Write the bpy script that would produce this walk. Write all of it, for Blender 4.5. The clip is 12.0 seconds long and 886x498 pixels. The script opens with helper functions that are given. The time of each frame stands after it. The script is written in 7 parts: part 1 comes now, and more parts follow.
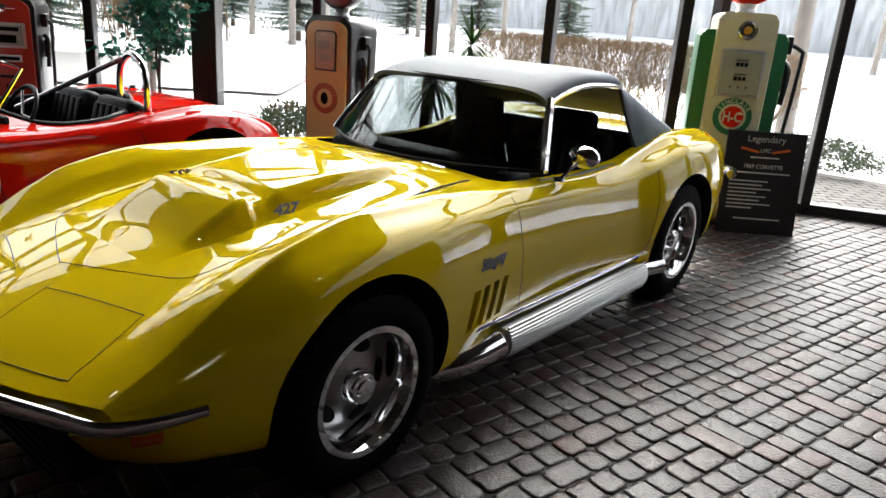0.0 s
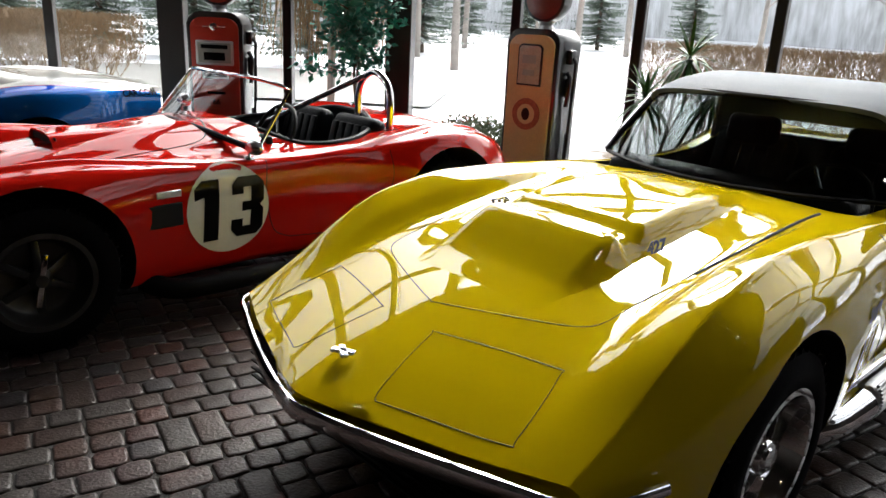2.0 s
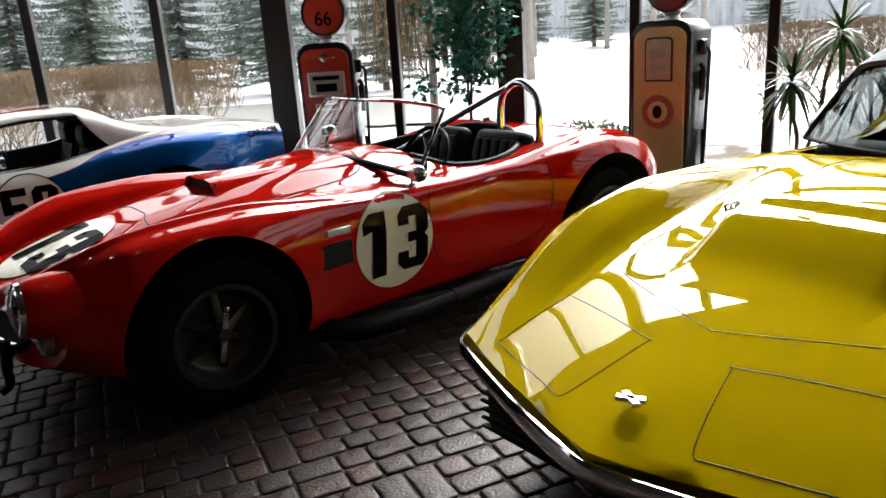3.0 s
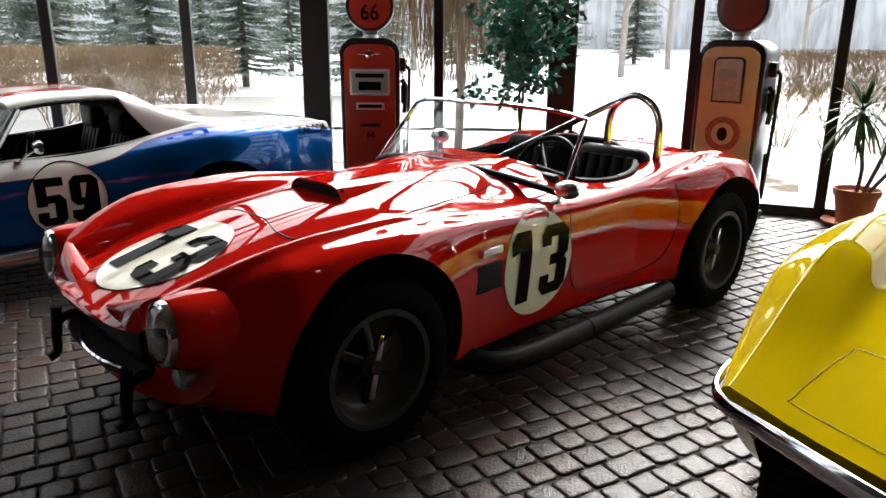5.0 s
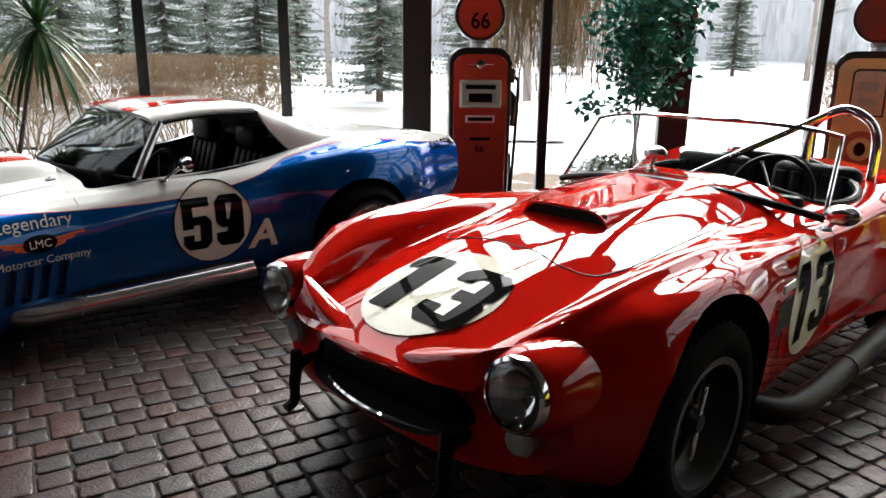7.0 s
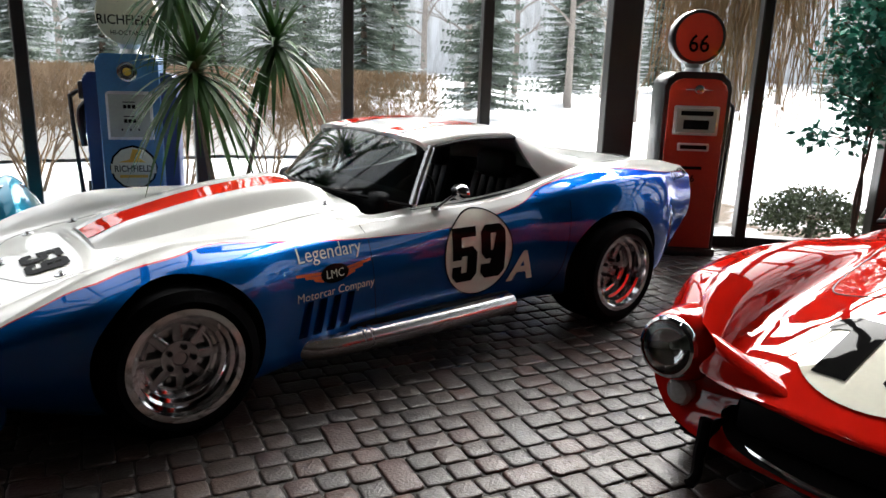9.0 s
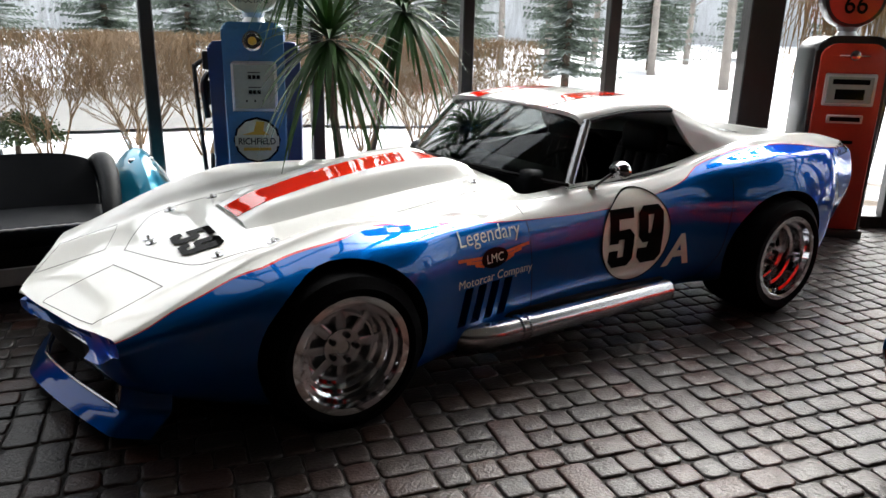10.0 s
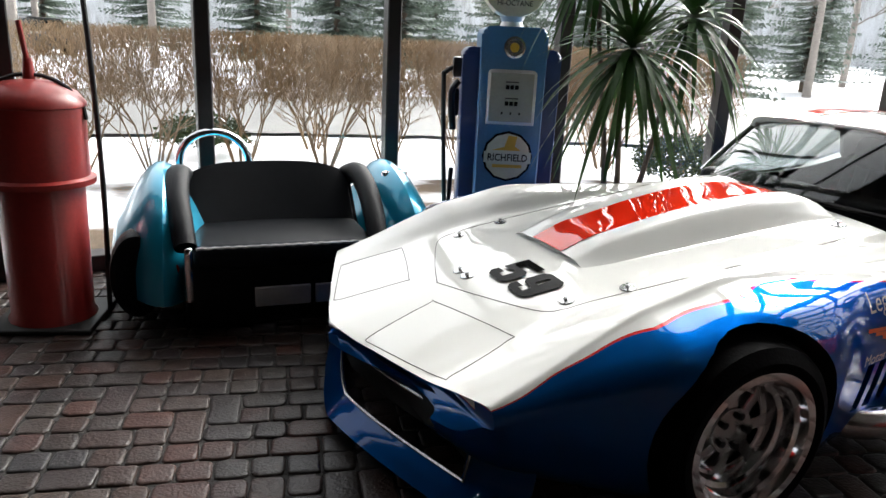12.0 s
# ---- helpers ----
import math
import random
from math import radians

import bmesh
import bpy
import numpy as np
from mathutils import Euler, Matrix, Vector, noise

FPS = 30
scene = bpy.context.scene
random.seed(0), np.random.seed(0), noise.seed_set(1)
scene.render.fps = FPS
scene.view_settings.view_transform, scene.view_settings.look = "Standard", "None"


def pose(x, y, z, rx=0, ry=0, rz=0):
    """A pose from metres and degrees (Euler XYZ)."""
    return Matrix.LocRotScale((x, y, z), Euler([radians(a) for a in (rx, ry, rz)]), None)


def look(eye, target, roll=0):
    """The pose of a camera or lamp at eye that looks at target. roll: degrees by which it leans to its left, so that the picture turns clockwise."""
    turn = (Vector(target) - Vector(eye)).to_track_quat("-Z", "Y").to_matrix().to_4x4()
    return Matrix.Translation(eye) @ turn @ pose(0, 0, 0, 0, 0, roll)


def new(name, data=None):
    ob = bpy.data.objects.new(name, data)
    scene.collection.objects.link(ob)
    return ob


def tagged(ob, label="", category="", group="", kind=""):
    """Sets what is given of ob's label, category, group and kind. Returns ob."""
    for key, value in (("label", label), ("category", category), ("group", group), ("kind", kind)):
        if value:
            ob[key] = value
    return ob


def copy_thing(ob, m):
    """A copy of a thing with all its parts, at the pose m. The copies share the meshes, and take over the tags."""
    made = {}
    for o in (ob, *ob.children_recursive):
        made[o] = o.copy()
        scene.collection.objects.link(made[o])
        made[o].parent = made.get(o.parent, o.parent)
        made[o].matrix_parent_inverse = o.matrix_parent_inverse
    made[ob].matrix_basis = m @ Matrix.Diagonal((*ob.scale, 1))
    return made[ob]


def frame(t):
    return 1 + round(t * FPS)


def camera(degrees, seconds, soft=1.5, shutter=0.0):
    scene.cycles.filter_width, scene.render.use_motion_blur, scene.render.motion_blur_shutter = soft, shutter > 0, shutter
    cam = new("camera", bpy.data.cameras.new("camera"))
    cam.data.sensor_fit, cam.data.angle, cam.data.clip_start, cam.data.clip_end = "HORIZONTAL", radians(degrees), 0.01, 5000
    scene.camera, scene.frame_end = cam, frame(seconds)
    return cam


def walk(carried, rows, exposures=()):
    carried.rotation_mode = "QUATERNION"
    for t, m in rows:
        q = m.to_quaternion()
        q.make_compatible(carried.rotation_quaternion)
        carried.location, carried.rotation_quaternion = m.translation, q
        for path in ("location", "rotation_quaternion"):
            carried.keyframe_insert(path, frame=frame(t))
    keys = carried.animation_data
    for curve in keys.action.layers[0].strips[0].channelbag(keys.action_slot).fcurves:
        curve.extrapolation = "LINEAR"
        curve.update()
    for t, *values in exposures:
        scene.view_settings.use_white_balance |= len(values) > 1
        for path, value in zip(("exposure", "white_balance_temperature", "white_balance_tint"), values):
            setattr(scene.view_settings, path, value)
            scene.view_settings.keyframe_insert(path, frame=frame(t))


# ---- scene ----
cam = camera(63.1, 12.0)
PATH = [
    (0, (0.159, 0.391, 1.465), (0.039, 2.292, 0.856), 4.0),
    (0.5, (-0.002, 0.492, 1.435), (-0.236, 2.377, 0.806), 0.6),
    (1, (-0.187, 0.6, 1.449), (-0.496, 2.461, 0.784), 0.9),
    (1.5, (-0.461, 0.565, 1.43), (-0.774, 2.445, 0.825), 2.3),
    (1.6, (-0.535, 0.544, 1.428), (-0.843, 2.429, 0.835), 2.2),
    (2, (-0.756, 0.523, 1.432), (-1.144, 2.391, 0.833), 3.0),
    (2.5, (-0.997, 0.626, 1.372), (-1.583, 2.456, 0.817), -2.0),
    (2.7, (-1.117, 0.666, 1.383), (-1.723, 2.49, 0.829), -3.6),
    (4.3, (-1.881, 0.69, 1.391), (-2.442, 2.523, 0.821), -3.1),
    (4.5, (-1.966, 0.748, 1.4), (-2.551, 2.565, 0.804), -3.0),
    (5, (-2.224, 0.79, 1.38), (-2.665, 2.662, 0.832), 0.4),
    (5.5, (-2.53, 0.785, 1.391), (-2.852, 2.68, 0.839), 1.4),
    (6, (-2.759, 0.85, 1.361), (-3.172, 2.734, 0.83), -0.0),
    (6.5, (-3.027, 0.893, 1.37), (-3.502, 2.756, 0.818), 0.2),
    (6.7, (-3.138, 0.877, 1.362), (-3.535, 2.767, 0.843), 0.7),
    (8.3, (-4.005, 0.953, 1.384), (-4.537, 2.805, 0.846), -0.0),
    (8.5, (-4.137, 0.917, 1.382), (-4.625, 2.79, 0.878), 1.2),
    (9, (-4.411, 0.865, 1.385), (-4.991, 2.717, 0.9), 1.8),
    (9.5, (-4.671, 0.919, 1.387), (-5.427, 2.686, 0.833), -1.4),
    (10, (-4.873, 0.945, 1.373), (-5.611, 2.714, 0.801), 1.3),
    (10.5, (-5.136, 0.887, 1.373), (-5.754, 2.7, 0.796), 2.0),
    (11, (-5.374, 0.911, 1.343), (-6.068, 2.693, 0.76), 1.8),
    (11.5, (-5.619, 1.01, 1.368), (-6.518, 2.691, 0.763), -0.0),
    (12, (-5.886, 0.979, 1.316), (-6.879, 2.625, 0.765), 2.8),
]
walk(cam, [(t, look(eye, target, roll)) for t, eye, target, roll in PATH], [(0, 2.16), (1.2, 1.95), (2.7, 1.88), (5, 2.05), (9, 2.0), (12, 1.93)])

# ---- light ----
world = bpy.data.worlds.new("world")
scene.world = world
world.use_nodes = True
wn, wl = world.node_tree.nodes, world.node_tree.links
sky = wn.new("ShaderNodeTexSky")
sky.sky_type = "NISHITA"
sky.sun_disc = False
sky.sun_elevation, sky.sun_rotation = radians(38), radians(2)
sky.air_density, sky.dust_density, sky.ozone_density = 1.0, 6.0, 0.6
grey = wn.new("ShaderNodeHueSaturation")
grey.inputs["Saturation"].default_value = 0.18
wl.new(sky.outputs[0], grey.inputs["Color"])
wl.new(grey.outputs[0], wn["Background"].inputs["Color"])
wn["Background"].inputs["Strength"].default_value = 0.15
sun_data = bpy.data.lights.new("sun", "SUN")
sun_data.energy, sun_data.angle, sun_data.color = 1.2, radians(28), (1.0, 0.97, 0.93)
sun = new("sun", sun_data)
sun.matrix_world = look((0, 0, 0), (-0.04, -1.0, -0.83))


# ---- materials ----
def mat(name, color, rough=0.5, metal=0.0, vary=0.12, scale=6.0, bump=0.0, coat=0.0, fine=60.0, spec=0.5, island=0.0, stain=None):
    m = bpy.data.materials.new(name)
    m.use_nodes = True
    n, l = m.node_tree.nodes, m.node_tree.links
    b = n["Principled BSDF"]
    b.inputs["Roughness"].default_value = rough
    b.inputs["Metallic"].default_value = metal
    b.inputs["Coat Weight"].default_value = coat
    b.inputs["Coat Roughness"].default_value = 0.02
    b.inputs["Specular IOR Level"].default_value = spec
    b.inputs["Base Color"].default_value = (*color, 1)
    co = n.new("ShaderNodeTexCoord")
    big = n.new("ShaderNodeTexNoise")
    big.inputs["Scale"].default_value, big.inputs["Detail"].default_value = scale, 6
    small = n.new("ShaderNodeTexNoise")
    small.inputs["Scale"].default_value, small.inputs["Detail"].default_value = fine, 4
    l.new(co.outputs["Object"], big.inputs["Vector"])
    l.new(co.outputs["Object"], small.inputs["Vector"])
    if vary > 0:
        add = n.new("ShaderNodeMath")
        add.operation = "ADD"
        l.new(big.outputs["Fac"], add.inputs[0])
        l.new(small.outputs["Fac"], add.inputs[1])
        src = add.outputs[0]
        if island > 0:
            oi = n.new("ShaderNodeObjectInfo")
            ge = n.new("ShaderNodeNewGeometry")
            s1 = n.new("ShaderNodeMath")
            s1.operation = "ADD"
            l.new(oi.outputs["Random"], s1.inputs[0])
            l.new(ge.outputs["Random Per Island"], s1.inputs[1])
            fr = n.new("ShaderNodeMath")
            fr.operation = "FRACT"
            l.new(s1.outputs[0], fr.inputs[0])
            s2 = n.new("ShaderNodeMath")
            s2.operation = "MULTIPLY_ADD"
            s2.inputs[1].default_value = island
            l.new(fr.outputs[0], s2.inputs[0])
            l.new(src, s2.inputs[2])
            src = s2.outputs[0]
        mr = n.new("ShaderNodeMapRange")
        mr.inputs["From Min"].default_value, mr.inputs["From Max"].default_value = 0.6, 1.4 + island
        mr.inputs["To Min"].default_value, mr.inputs["To Max"].default_value = 1 - vary, 1 + vary
        l.new(src, mr.inputs["Value"])
        mul = n.new("ShaderNodeVectorMath")
        mul.operation = "SCALE"
        mul.inputs[0].default_value = color
        l.new(mr.outputs[0], mul.inputs["Scale"])
        out = mul.outputs[0]
        if stain:
            mixc = n.new("ShaderNodeMix")
            mixc.data_type = "RGBA"
            ramp = n.new("ShaderNodeMapRange")
            ramp.inputs["From Min"].default_value, ramp.inputs["From Max"].default_value = stain[3], stain[3] + 0.12
            l.new(big.outputs["Fac"], ramp.inputs["Value"])
            l.new(ramp.outputs[0], mixc.inputs["Factor"])
            l.new(out, mixc.inputs["A"])
            mixc.inputs["B"].default_value = (*stain[:3], 1)
            out = mixc.outputs["Result"]
        l.new(out, b.inputs["Base Color"])
    if bump > 0:
        bp = n.new("ShaderNodeBump")
        bp.inputs["Strength"].default_value, bp.inputs["Distance"].default_value = bump, 0.01
        l.new(small.outputs["Fac"], bp.inputs["Height"])
        l.new(bp.outputs[0], b.inputs["Normal"])
    return m


def glass_mat(name, tint=(1, 1, 1), gloss=1.0):
    m = bpy.data.materials.new(name)
    m.use_nodes = True
    n, l = m.node_tree.nodes, m.node_tree.links
    n.remove(n["Principled BSDF"])
    tr, gl, mx, lw = n.new("ShaderNodeBsdfTransparent"), n.new("ShaderNodeBsdfGlossy"), n.new("ShaderNodeMixShader"), n.new("ShaderNodeLayerWeight")
    tr.inputs["Color"].default_value = (*tint, 1)
    gl.inputs["Roughness"].default_value = 0.01
    lw.inputs["Blend"].default_value = 0.5
    pw, ma = n.new("ShaderNodeMath"), n.new("ShaderNodeMath")
    pw.operation, ma.operation = "POWER", "MULTIPLY_ADD"
    pw.inputs[1].default_value, ma.inputs[1].default_value, ma.inputs[2].default_value = 5.0, 0.6 * gloss, 0.04 * gloss
    l.new(lw.outputs["Facing"], pw.inputs[0])
    l.new(pw.outputs[0], ma.inputs[0])
    l.new(ma.outputs[0], mx.inputs[0])
    l.new(tr.outputs[0], mx.inputs[1])
    l.new(gl.outputs[0], mx.inputs[2])
    l.new(mx.outputs[0], n["Material Output"].inputs["Surface"])
    return m


YELLOW = mat("yellow_paint", (0.54, 0.385, 0.002), 0.5, 0.0, 0.03, 1.5, 0, 0.85, 900, 0.0)
RED = mat("red_paint", (0.44, 0.008, 0.004), 0.5, 0.0, 0.04, 1.5, 0, 0.9, 900, 0.0)
WHITE = mat("white_paint", (0.72, 0.73, 0.70), 0.3, 0.0, 0.03, 1.5, 0, 1.0, 500, 0.08)
STRIPE = mat("stripe_red_paint", (0.66, 0.02, 0.006), 0.25, 0.0, 0.04, 2, 0, 0.9, 400, 0.0)
BLUE = mat("blue_paint", (0.001, 0.05, 0.19), 0.3, 0.6, 0.06, 1.5, 0, 0.7, 900, 0.0)
BLUE.node_tree.nodes["Principled BSDF"].inputs["Specular Tint"].default_value = (0.06, 0.30, 1.0, 1)
TURQ = mat("turquoise_paint", (0.012, 0.33, 0.52), 0.3, 0.3, 0.06, 2, 0, 1.0, 700, 0.1)
CHROME = mat("chrome", (0.82, 0.82, 0.84), 0.07, 1.0, 0.04, 8)
ALLOY = mat("alloy", (0.55, 0.55, 0.56), 0.24, 1.0, 0.08, 14, 0.05)
BRUSHED = mat("brushed_aluminium", (0.42, 0.42, 0.42), 0.30, 1.0, 0.08, 14, 0.05)
MAGNESIUM = mat("grey_magnesium", (0.055, 0.055, 0.055), 0.4, 0.7, 0.1, 14, 0.05)
RUBBER = mat("tyre_rubber", (0.0035, 0.0035, 0.004), 0.7, 0.0, 0.25, 8, 0.12, 0, 120, 0.03)
BLACK = mat("black_trim", (0.005, 0.005, 0.006), 0.42, 0.0, 0.2, 9, 0, 0, 60, 0.12)
INK = mat("black_vinyl_ink", (0.006, 0.006, 0.006), 0.45, 0.0, 0.1, 9, 0, 0.12, 60, 0.0)
PAPER = mat("white_vinyl_ink", (0.76, 0.75, 0.64), 0.35, 0.0, 0.05, 5, 0, 0.9, 60, 0.0)
WELL = mat("wheel_well_black", (0.004, 0.004, 0.004), 0.9, 0.0, 0.2, 9)
LEATHER = mat("black_leather", (0.005, 0.006, 0.008), 0.42, 0.0, 0.2, 14, 0.35, 0, 220, 0.09)
SOFTTOP = mat("grey_vinyl_top", (0.115, 0.14, 0.165), 0.7, 0.0, 0.1, 5, 0.3, 0, 420, 0.25)
CARGLASS = glass_mat("car_glass", (0.40, 0.43, 0.43), 1.6)
CLEARGLASS = glass_mat("clear_glass", (0.95, 0.97, 0.96))
PANEGLASS = glass_mat("window_pane_glass", (0.96, 0.97, 0.97), 0.7)
BRONZE = mat("dark_bronze_frame", (0.020, 0.017, 0.016), 0.38, 0.3, 0.2, 4, 0.05)
LENS = mat("headlight_lens", (0.55, 0.57, 0.58), 0.12, 0.55, 0.15, 30, 0.4, 0.8, 90)
LAMPGLASS = glass_mat("lamp_glass", (0.86, 0.88, 0.88), 2.2)
LAMPRED = mat("lamp_red_plastic", (0.3, 0.008, 0.006), 0.2, 0, 0.1, 9, 0, 0.8)
AMBER = mat("lamp_amber_plastic", (0.5, 0.10, 0.01), 0.2, 0, 0.1, 9, 0, 0.8)
PLASTER = mat("dark_wall_panelling", (0.028, 0.022, 0.018), 0.8, 0, 0.15, 1.5, 0.2)
CEILWOOD = mat("dark_ceiling_board", (0.022, 0.018, 0.015), 0.6, 0, 0.3, 2.5, 0.2)
MORTAR = mat("dark_joint_sand", (0.014, 0.012, 0.011), 0.85, 0, 0.3, 8, 0.5)
PAVER = mat("tumbled_paver", (0.05, 0.04, 0.034), 0.34, 0, 0.5, 7, 0.4, 0, 85, 0.27, 0.6)
pn, pl_ = PAVER.node_tree.nodes, PAVER.node_tree.links
p_oi, p_ge, p_add, p_fr = pn.new("ShaderNodeObjectInfo"), pn.new("ShaderNodeNewGeometry"), pn.new("ShaderNodeMath"), pn.new("ShaderNodeMath")
p_fr.operation = "FRACT"
pl_.new(p_oi.outputs["Random"], p_add.inputs[0])
pl_.new(p_ge.outputs["Random Per Island"], p_add.inputs[1])
pl_.new(p_add.outputs[0], p_fr.inputs[0])
p_ramp = pn.new("ShaderNodeValToRGB")
PAVER_TONES = [(0.0, (0.034, 0.027, 0.024)), (0.22, (0.046, 0.026, 0.020)), (0.42, (0.026, 0.024, 0.025)), (0.60, (0.054, 0.023, 0.017)), (0.74, (0.038, 0.033, 0.030)), (0.88, (0.022, 0.018, 0.017)), (1.0, (0.041, 0.029, 0.024))]
for k_, (at_, tone) in enumerate(PAVER_TONES):
    el = p_ramp.color_ramp.elements[0] if k_ == 0 else p_ramp.color_ramp.elements[-1] if k_ == len(PAVER_TONES) - 1 else p_ramp.color_ramp.elements.new(at_)
    el.position, el.color = at_, (*tone, 1)
pl_.new(p_fr.outputs[0], p_ramp.inputs[0])
p_scale = [q_ for q_ in pn if q_.type == "VECT_MATH"][0]
p_mul = pn.new("ShaderNodeVectorMath")
p_mul.operation = "SCALE"
pl_.new(p_ramp.outputs[0], p_mul.inputs[0])
pl_.new(p_scale.inputs["Scale"].links[0].from_socket, p_mul.inputs["Scale"])
p_pit = pn.new("ShaderNodeTexVoronoi")
p_pit.inputs["Scale"].default_value = 95
p_pit_mask = pn.new("ShaderNodeMapRange")
p_pit_mask.inputs["From Min"].default_value, p_pit_mask.inputs["From Max"].default_value = 0.16, 0.30
p_pit_mask.inputs["To Min"].default_value = 0.35
pl_.new([q_ for q_ in pn if q_.type == "TEX_COORD"][0].outputs["Object"], p_pit.inputs["Vector"])
pl_.new(p_pit.outputs["Distance"], p_pit_mask.inputs["Value"])
p_mul2 = pn.new("ShaderNodeVectorMath")
p_mul2.operation = "SCALE"
pl_.new(p_mul.outputs[0], p_mul2.inputs[0])
pl_.new(p_pit_mask.outputs[0], p_mul2.inputs["Scale"])
pl_.new(p_mul2.outputs[0], pn["Principled BSDF"].inputs["Base Color"])
PUMPRED = mat("pump_red_enamel", (0.40, 0.028, 0.012), 0.35, 0, 0.12, 5, 0.02, 0.3)
PUMPTAN = mat("pump_tan_enamel", (0.54, 0.40, 0.18), 0.4, 0, 0.12, 5, 0.02, 0.3)
PUMPBLUE = mat("pump_light_blue_enamel", (0.04, 0.15, 0.31), 0.4, 0, 0.12, 5, 0.02, 0.3)
PUMPNAVY = mat("pump_dark_blue_enamel", (0.012, 0.035, 0.13), 0.4, 0, 0.12, 5, 0.02, 0.3)
PUMPCREAM = mat("pump_cream_enamel", (0.60, 0.58, 0.42), 0.4, 0, 0.1, 5, 0.02, 0.3)
PUMPGREEN = mat("pump_green_enamel", (0.015, 0.15, 0.055), 0.4, 0, 0.12, 5, 0.02, 0.3)
PUMPBLACK = mat("pump_black_enamel", (0.010, 0.010, 0.011), 0.3, 0, 0.12, 5, 0.02, 0.5)
OILRED = mat("oil_pump_red_enamel", (0.27, 0.018, 0.014), 0.42, 0, 0.2, 4, 0.05, 0.2)
DIAL = mat("dial_face", (0.30, 0.32, 0.28), 0.5, 0, 0.08, 9)
ORANGE = mat("orange_ink", (0.60, 0.11, 0.015), 0.4, 0, 0.08, 9)
GOLD = mat("yellow_ink", (0.62, 0.36, 0.03), 0.4, 0, 0.08, 9)
SIGNBLACK = mat("sign_black_board", (0.012, 0.010, 0.010), 0.4, 0, 0.2, 6)
SIGNINK = mat("sign_grey_lettering", (0.50, 0.47, 0.45), 0.5, 0, 0.1, 9)
HOSE = mat("black_rubber_hose", (0.012, 0.012, 0.012), 0.55, 0, 0.2, 20)
TERRA = mat("terracotta", (0.36, 0.12, 0.05), 0.75, 0, 0.18, 9, 0.3)
SOIL = mat("potting_soil", (0.03, 0.02, 0.014), 0.95, 0, 0.4, 30, 0.8)
BARK = mat("bark_brown", (0.10, 0.075, 0.055), 0.9, 0, 0.35, 12, 0.8)
FICUS = mat("ficus_leaf_green", (0.02, 0.22, 0.145), 0.4, 0, 0.4, 3, 0, 0, 60, 0.5, 0.9)
PALM = mat("dracaena_leaf_green", (0.032, 0.088, 0.018), 0.45, 0, 0.45, 3, 0, 0, 60, 0.22, 0.9)
SNOW = mat("snow", (0.80, 0.82, 0.85), 0.8, 0, 0.06, 0.7, 0.5, 0, 5, 0.3)
ASPHALT = mat("wet_driveway", (0.13, 0.128, 0.122), 0.5, 0, 0.2, 0.6, 0.2)
PATIO = mat("outside_paver", (0.085, 0.074, 0.066), 0.75, 0, 0.35, 5, 0.3, 0, 40, 0.5, 0.9)
TWIG = mat("brown_twigs", (0.20, 0.135, 0.075), 0.85, 0, 0.35, 3, 0, 0, 60, 0.3, 0.6)
TWIGGREY = mat("grey_twigs", (0.21, 0.15, 0.095), 0.85, 0, 0.35, 3, 0, 0, 60, 0.3, 0.6)
STRAW = mat("weeping_straw_twigs", (0.24, 0.165, 0.09), 0.85, 0, 0.3, 3, 0, 0, 60, 0.3, 0.6)
# needle green is lightened for haze; the pale stain is snow
NEEDLE = mat("hazy_snow_dusted_needles", (0.15, 0.185, 0.15), 0.8, 0, 0.5, 1.2, 0, 0, 8, 0.3, 0.8, (0.58, 0.61, 0.62, 0.53))
BOX = mat("boxwood_green", (0.04, 0.06, 0.02), 0.7, 0, 0.5, 4, 0, 0, 60, 0.4, 0.9)
TRUNK = mat("grey_trunk", (0.27, 0.24, 0.215), 0.9, 0, 0.3, 5, 0.5)
LIGHTSTEEL = mat("pale_steel", (0.6, 0.6, 0.6), 0.35, 0.8, 0.1, 9)


# ---- mesh helpers ----
def thing(name, m, label, category, group=""):
    e = new(name)
    e.matrix_world = m
    return tagged(e, label, category, group)


def finish(me, angle=38):
    for p in me.polygons:
        p.use_smooth = True
    me.set_sharp_from_angle(angle=radians(angle))


def part(name, bm, material, parent, label="", angle=38):
    me = bpy.data.meshes.new(name)
    bmesh.ops.recalc_face_normals(bm, faces=bm.faces)
    bm.to_mesh(me)
    bm.free()
    for mm in material if isinstance(material, (list, tuple)) else [material]:
        me.materials.append(mm)
    finish(me, angle)
    ob = new(name, me)
    ob.parent = parent
    return tagged(ob, label) if label else ob


def structure(name, bm, material, label, category, angle=30):
    ob = part(name, bm, material, None, "", angle)
    return tagged(ob, label, category, "", "structure")


def box(bm, c, s, bevel=0.0, seg=2, rot=None):
    r = bmesh.ops.create_cube(bm, size=1)
    bmesh.ops.scale(bm, vec=s, verts=r["verts"])
    if bevel > 0:
        es = list({e for v in r["verts"] for e in v.link_edges})
        rr = bmesh.ops.bevel(bm, geom=es, offset=bevel, segments=seg, affect="EDGES", profile=0.5)
        vs = list({v for f in rr["faces"] for v in f.verts} | {v for v in r["verts"] if v.is_valid})
    else:
        vs = r["verts"]
    m = Matrix.Translation(c) @ (rot if rot else Matrix())
    bmesh.ops.transform(bm, matrix=m, verts=vs)
    return bm


def boxbm(c, s, bevel=0.0, seg=2, rot=None):
    return box(bmesh.new(), c, s, bevel, seg, rot)


